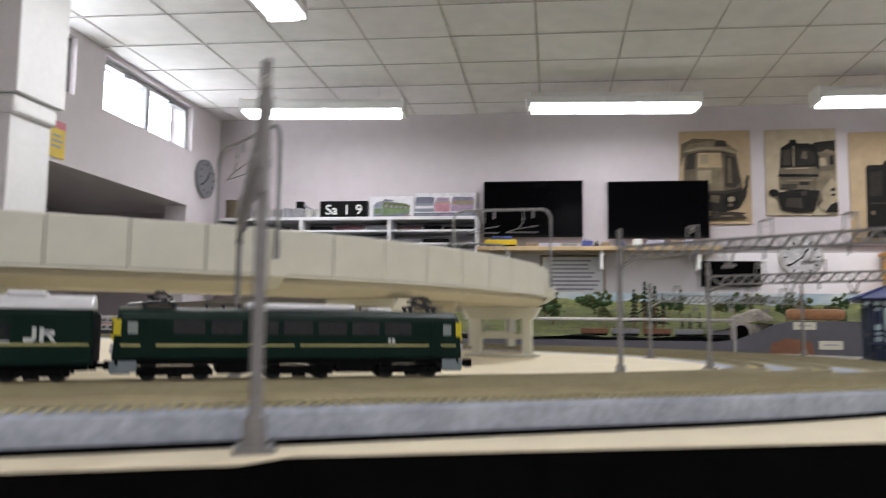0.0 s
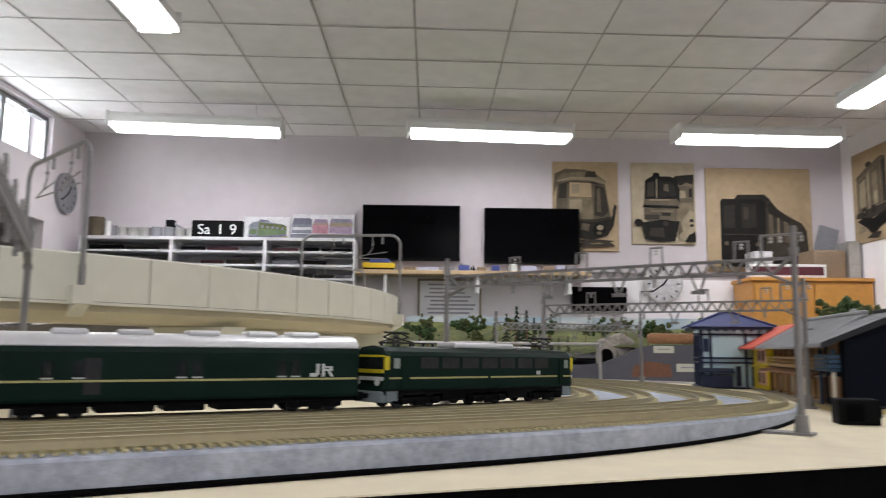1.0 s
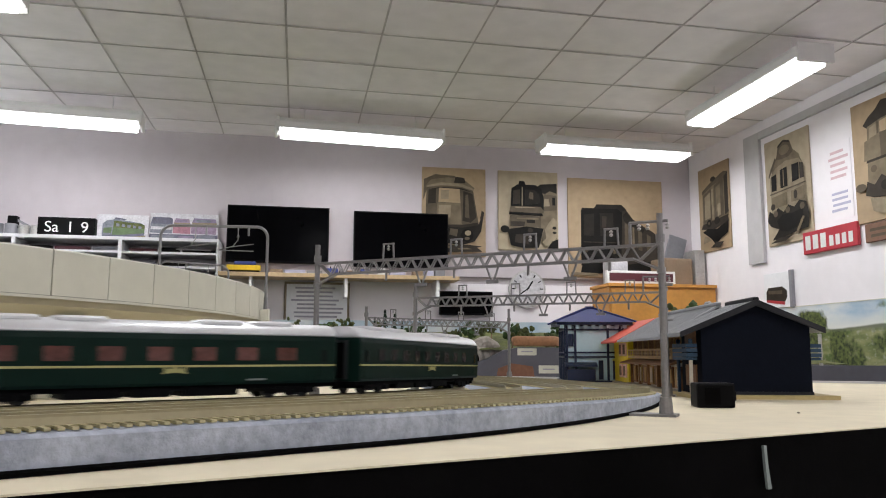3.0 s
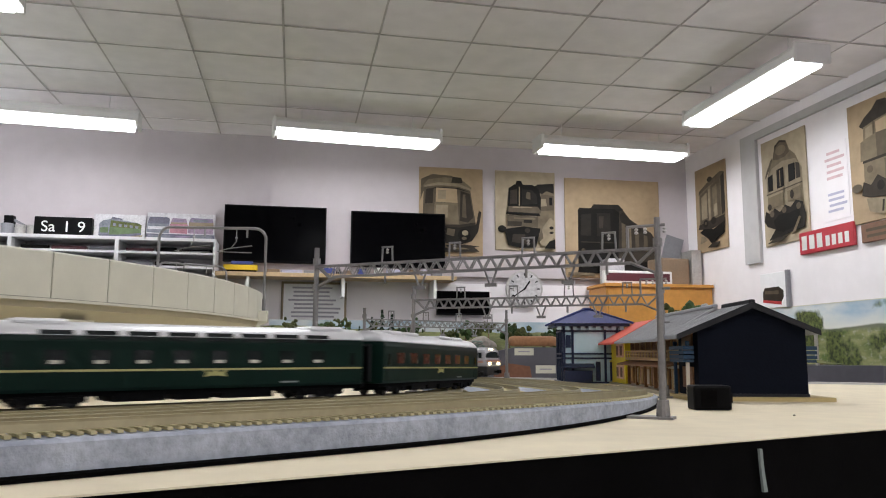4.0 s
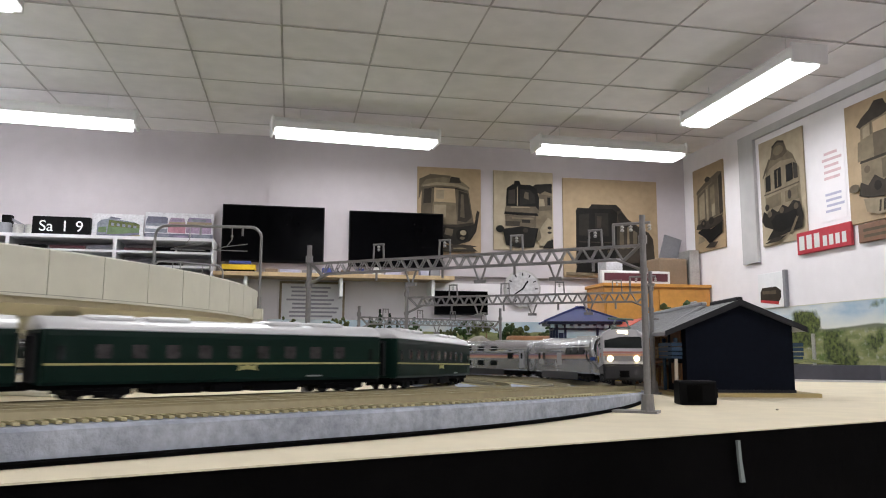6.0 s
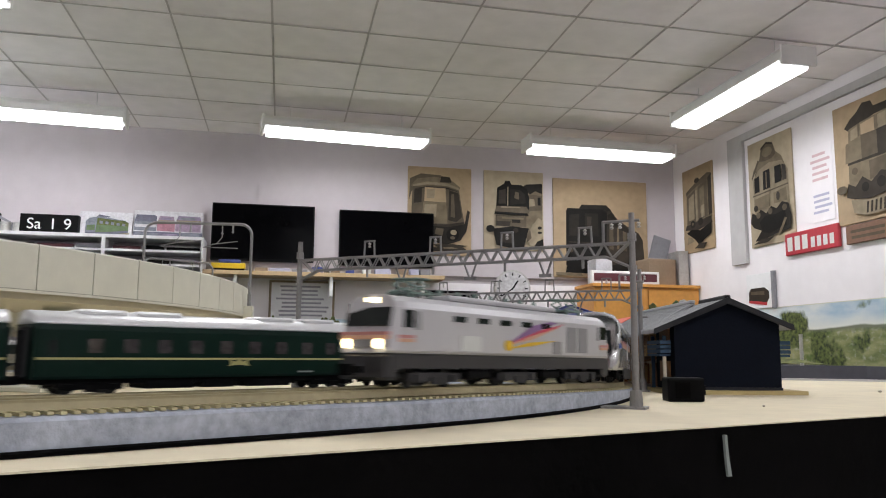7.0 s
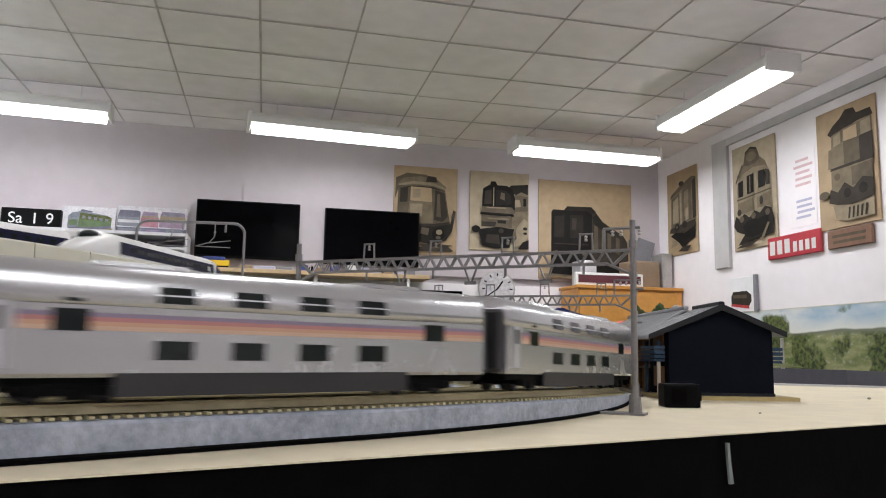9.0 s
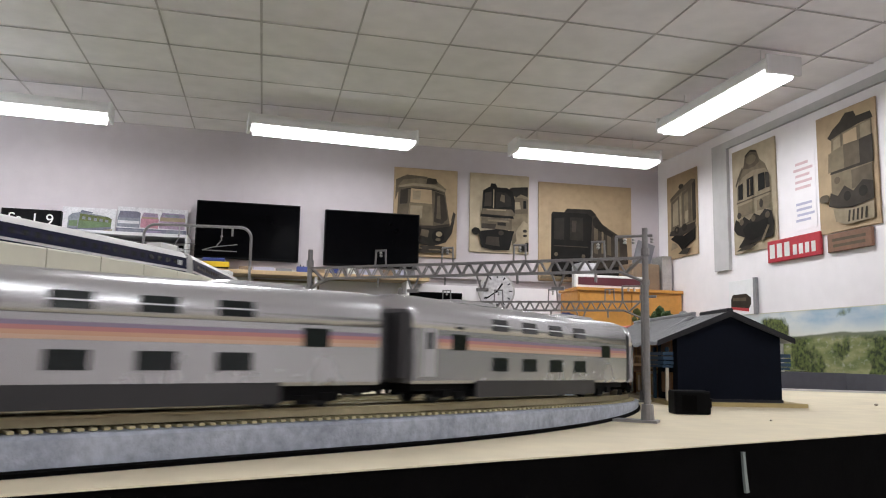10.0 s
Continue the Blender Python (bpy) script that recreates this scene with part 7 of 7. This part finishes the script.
def bullet_car(nose, L, label):
    c = thing("bullet_train_car", label, "model train car", group="bullet trains")
    B = L - 0.003
    side = [(0.0098, 0.0040), (0.0106, 0.0052), (0.0107, 0.0120), (0.0104, 0.0172)]
    roof = [(0.0104, 0.0173), (0.0098, 0.0205), (0.0082, 0.0228), (0.0050, 0.0242), (0.0, 0.0246)]
    full = side + roof[1:]
    x1 = B / 2 - (0.038 if nose else 0)
    part("body", shell(bm_new(), side, -B / 2, x1), M_BULLET, c)
    part("roof", shell(bm_new(), roof, -B / 2, x1), M_BULLET, c)
    side_panel("window_band", c, M_BULLETBLUE, -B / 2 + 0.001, x1, 0.0130, 0.0199, 0.0106, 0.0003, slope=0.0006)
    side_panel("sill_band", c, M_BULLETBLUE, -B / 2 + 0.001, x1, 0.0108, 0.0116, 0.0107, 0.00012)
    n = 18
    for i in range(n):
        x = -B / 2 + 0.012 + (x1 + B / 2 - 0.024) * i / (n - 1)
        side_panel("window", c, M_WINDOW, x - 0.0018, x + 0.0018, 0.0152, 0.0180, 0.0106, 0.00032, slope=0.0003)
    side_panel("emblem", c, M_PALE, -B / 2 + 0.006, -B / 2 + 0.0095, 0.0148, 0.0178, 0.0106, 0.0004, slope=0.0002)
    if nose:
        ring = [(-y, z) for y, z in full] + [(y, z) for y, z in full[-2::-1]]
        secs = []
        for i in range(11):
            u = i / 10
            sy = max(0.06, (1 - u ** 2.4) ** .5)
            top = 0.0246 - 0.0006 * u - 0.0125 * max(0, u - .18) ** 1.25 / .82 ** 1.25 * 1.0
            top = max(top, 0.0100)
            secs.append([(x1 + 0.038 * u, y * sy, 0.0040 + (z - 0.0040) / 0.0206 * (top - 0.0040) * (1 if u < 1 else .6)) for y, z in ring])
        bm = loft(bm_new(), secs)
        bmesh.ops.recalc_face_normals(bm, faces=bm.faces[:])
        part("nose", bm, M_BULLET, c, smooth=True)
        bm = bm_new()
        ball(bm, (0, 0, 0), 0.0072, 14, 10)
        bm.transform(Matrix.Translation((x1 + 0.0090, 0, 0.0215)) @ Matrix.Diagonal((1.5, 0.98, 0.52, 1)))
        part("canopy", bm, M_BULLET, c, smooth=True)
        bm = ball(bm_new(), (0, 0, 0), 0.0066, 14, 10)
        bm.transform(Matrix.Translation((x1 + 0.0138, 0, 0.0214)) @ Matrix.Diagonal((0.98, 0.96, 0.50, 1)))
        part("windscreen", bm, M_WINDOW, c, smooth=True)
    else:
        part("roof_unit", bevel(box(bm_new(), -B / 2 + 0.004, -0.0060, 0.0238, -B / 2 + 0.020, 0.0060, 0.0276), 0.0014, 2), M_BULLET, c)
    part("bellows", bevel(box(bm_new(), -B / 2 - 0.0028, -0.0085, 0.0056, -B / 2 - 0.0001, 0.0085, 0.0225), 0.0008, 1), M_GREYUNDER, c)
    for x in (-B * .36, B * .30):
        bogie(c, x, 2)
    return c


loco_g = green_loco()
van = green_coach('van', 0.1265, "dark green luggage van with silver roof")
plain = green_coach('plain', 0.1425, "dark green sleeping coach with yellow waist line")
dome = green_coach('dome', 0.1425, "dark green coach with raised roof windows")
lounge = green_coach('lounge', 0.1425, "dark green lounge coach with wide windows")
HOME = pose(0, 0, 0)
GREEN = [loco_g, van, plain, lounge, dome, copy_thing(plain, HOME), copy_thing(plain, HOME), copy_thing(plain, HOME)] + [copy_thing(plain, HOME) for _ in range(3)]
loco_s = silver_loco()
observation = silver_coach('lounge', "silver lounge coach with a curved glazed end")
deck = silver_coach('deck', "silver double-deck sleeping coach with colour bands")
loco_s.scale = (0.97, 1.03, 1.06)
observation.scale = deck.scale = (1.0, 1.02, 1.05)
SILVER = [loco_s, observation, deck] + [copy_thing(deck, HOME) for _ in range(4)]
BL = 0.1555
head_a = bullet_car(True, BL, "ivory bullet train end car with navy band")
mid_a = bullet_car(False, BL, "ivory bullet train car with navy window band")
INNER = [head_a, mid_a, copy_thing(mid_a, HOME), copy_thing(mid_a, HOME)]
OUTER = [copy_thing(head_a, HOME), copy_thing(mid_a, HOME), copy_thing(mid_a, HOME), copy_thing(mid_a, HOME)]


def glide(knots, t):
    """A smooth run through knots of (seconds, metres), straight on beyond both ends."""
    n = len(knots)
    slope = [(knots[min(i + 1, n - 1)][1] - knots[max(i - 1, 0)][1]) / (knots[min(i + 1, n - 1)][0] - knots[max(i - 1, 0)][0]) for i in range(n)]
    if t <= knots[0][0]:
        return knots[0][1] + slope[0] * (t - knots[0][0])
    if t >= knots[-1][0]:
        return knots[-1][1] + slope[-1] * (t - knots[-1][0])
    i = max(k for k in range(n - 1) if knots[k][0] <= t)
    h = knots[i + 1][0] - knots[i][0]
    u = (t - knots[i][0]) / h
    return ((2 * u ** 3 - 3 * u * u + 1) * knots[i][1] + (u ** 3 - 2 * u * u + u) * h * slope[i]
            + (3 * u * u - 2 * u ** 3) * knots[i + 1][1] + (u ** 3 - u * u) * h * slope[i + 1])


def ride(car, r, z, middle, half, forward, loop):
    """Rows that carry a car round a loop: its middle at the run length middle(t), its bogies half metres to either side."""
    rows = []
    for k in range(0, 81):
        t = k * 0.125
        s = middle(t)
        xa, ya, _ = along(r, math.degrees((s - half * forward) / r), **loop)
        xb, yb, _ = along(r, math.degrees((s + half * forward) / r), **loop)
        za, zb = (z(s - half * forward), z(s + half * forward))
        rows.append((t, pose((xa + xb) / 2, (ya + yb) / 2, TZ + (za + zb) / 2, 0, -math.degrees(math.atan2(zb - za, 2 * half)), math.degrees(math.atan2(yb - ya, xb - xa)))))
    walk(car, rows)


def motions():
    loop = dict(cx=CX, cy=CY, a0=A0, a1=A1)
    offs = [0.0, -0.1240] + [-0.2558 - 0.1398 * k for k in range(9)]
    for car, o in zip(GREEN, offs):
        ride(car, 0.249, lambda s: rail_top(0.249, math.degrees(s / 0.249)), lambda t, o=o: glide(GREEN_RUN, t) + o, 0.040 if car is loco_g else 0.048, 1, loop)
    offs = [0.0] + [0.1369 + 0.1403 * k for k in range(6)]
    for car, o in zip(SILVER, offs):
        ride(car, 0.348, lambda s: rail_top(0.348, math.degrees(s / 0.348)), lambda t, o=o: glide(SILVER_RUN, t) + o, 0.0455, 1, loop)
    ri, ro = VR - 0.0525, VR - 0.0195
    for i, car in enumerate(INNER):
        ride(car, ri, lambda s: 0.0620, lambda t, i=i: ri * radians(-26.4 + 30.5 * (t - 7.5)) - 0.157 * (i + .5), 0.055, 1, VPOSE)
    for i, car in enumerate(OUTER):
        ride(car, ro, lambda s: 0.0608, lambda t, i=i: ro * radians(-33.3 - 30.0 * (t - 9.0)) + 0.157 * (i + .5), 0.055, -1, VPOSE)


# run of each locomotive's middle along its track, in seconds and metres
GREEN_RUN = [(0, -0.3603), (0.5, -0.2816), (1, -0.2010), (1.5, -0.1259), (2, -0.0468), (2.5, 0.0325), (4, 0.2640), (4.5, 0.3409), (5, 0.4134), (5.5, 0.4885), (7, 0.6996)]
SILVER_RUN = [(4, 0.2130), (4.5, 0.1290), (5, 0.0408), (5.5, -0.0440), (7, -0.3040), (7.5, -0.3970), (8, -0.4932), (8.5, -0.5772), (9, -0.6758), (9.5, -0.7672), (10, -0.8608)]
motions()
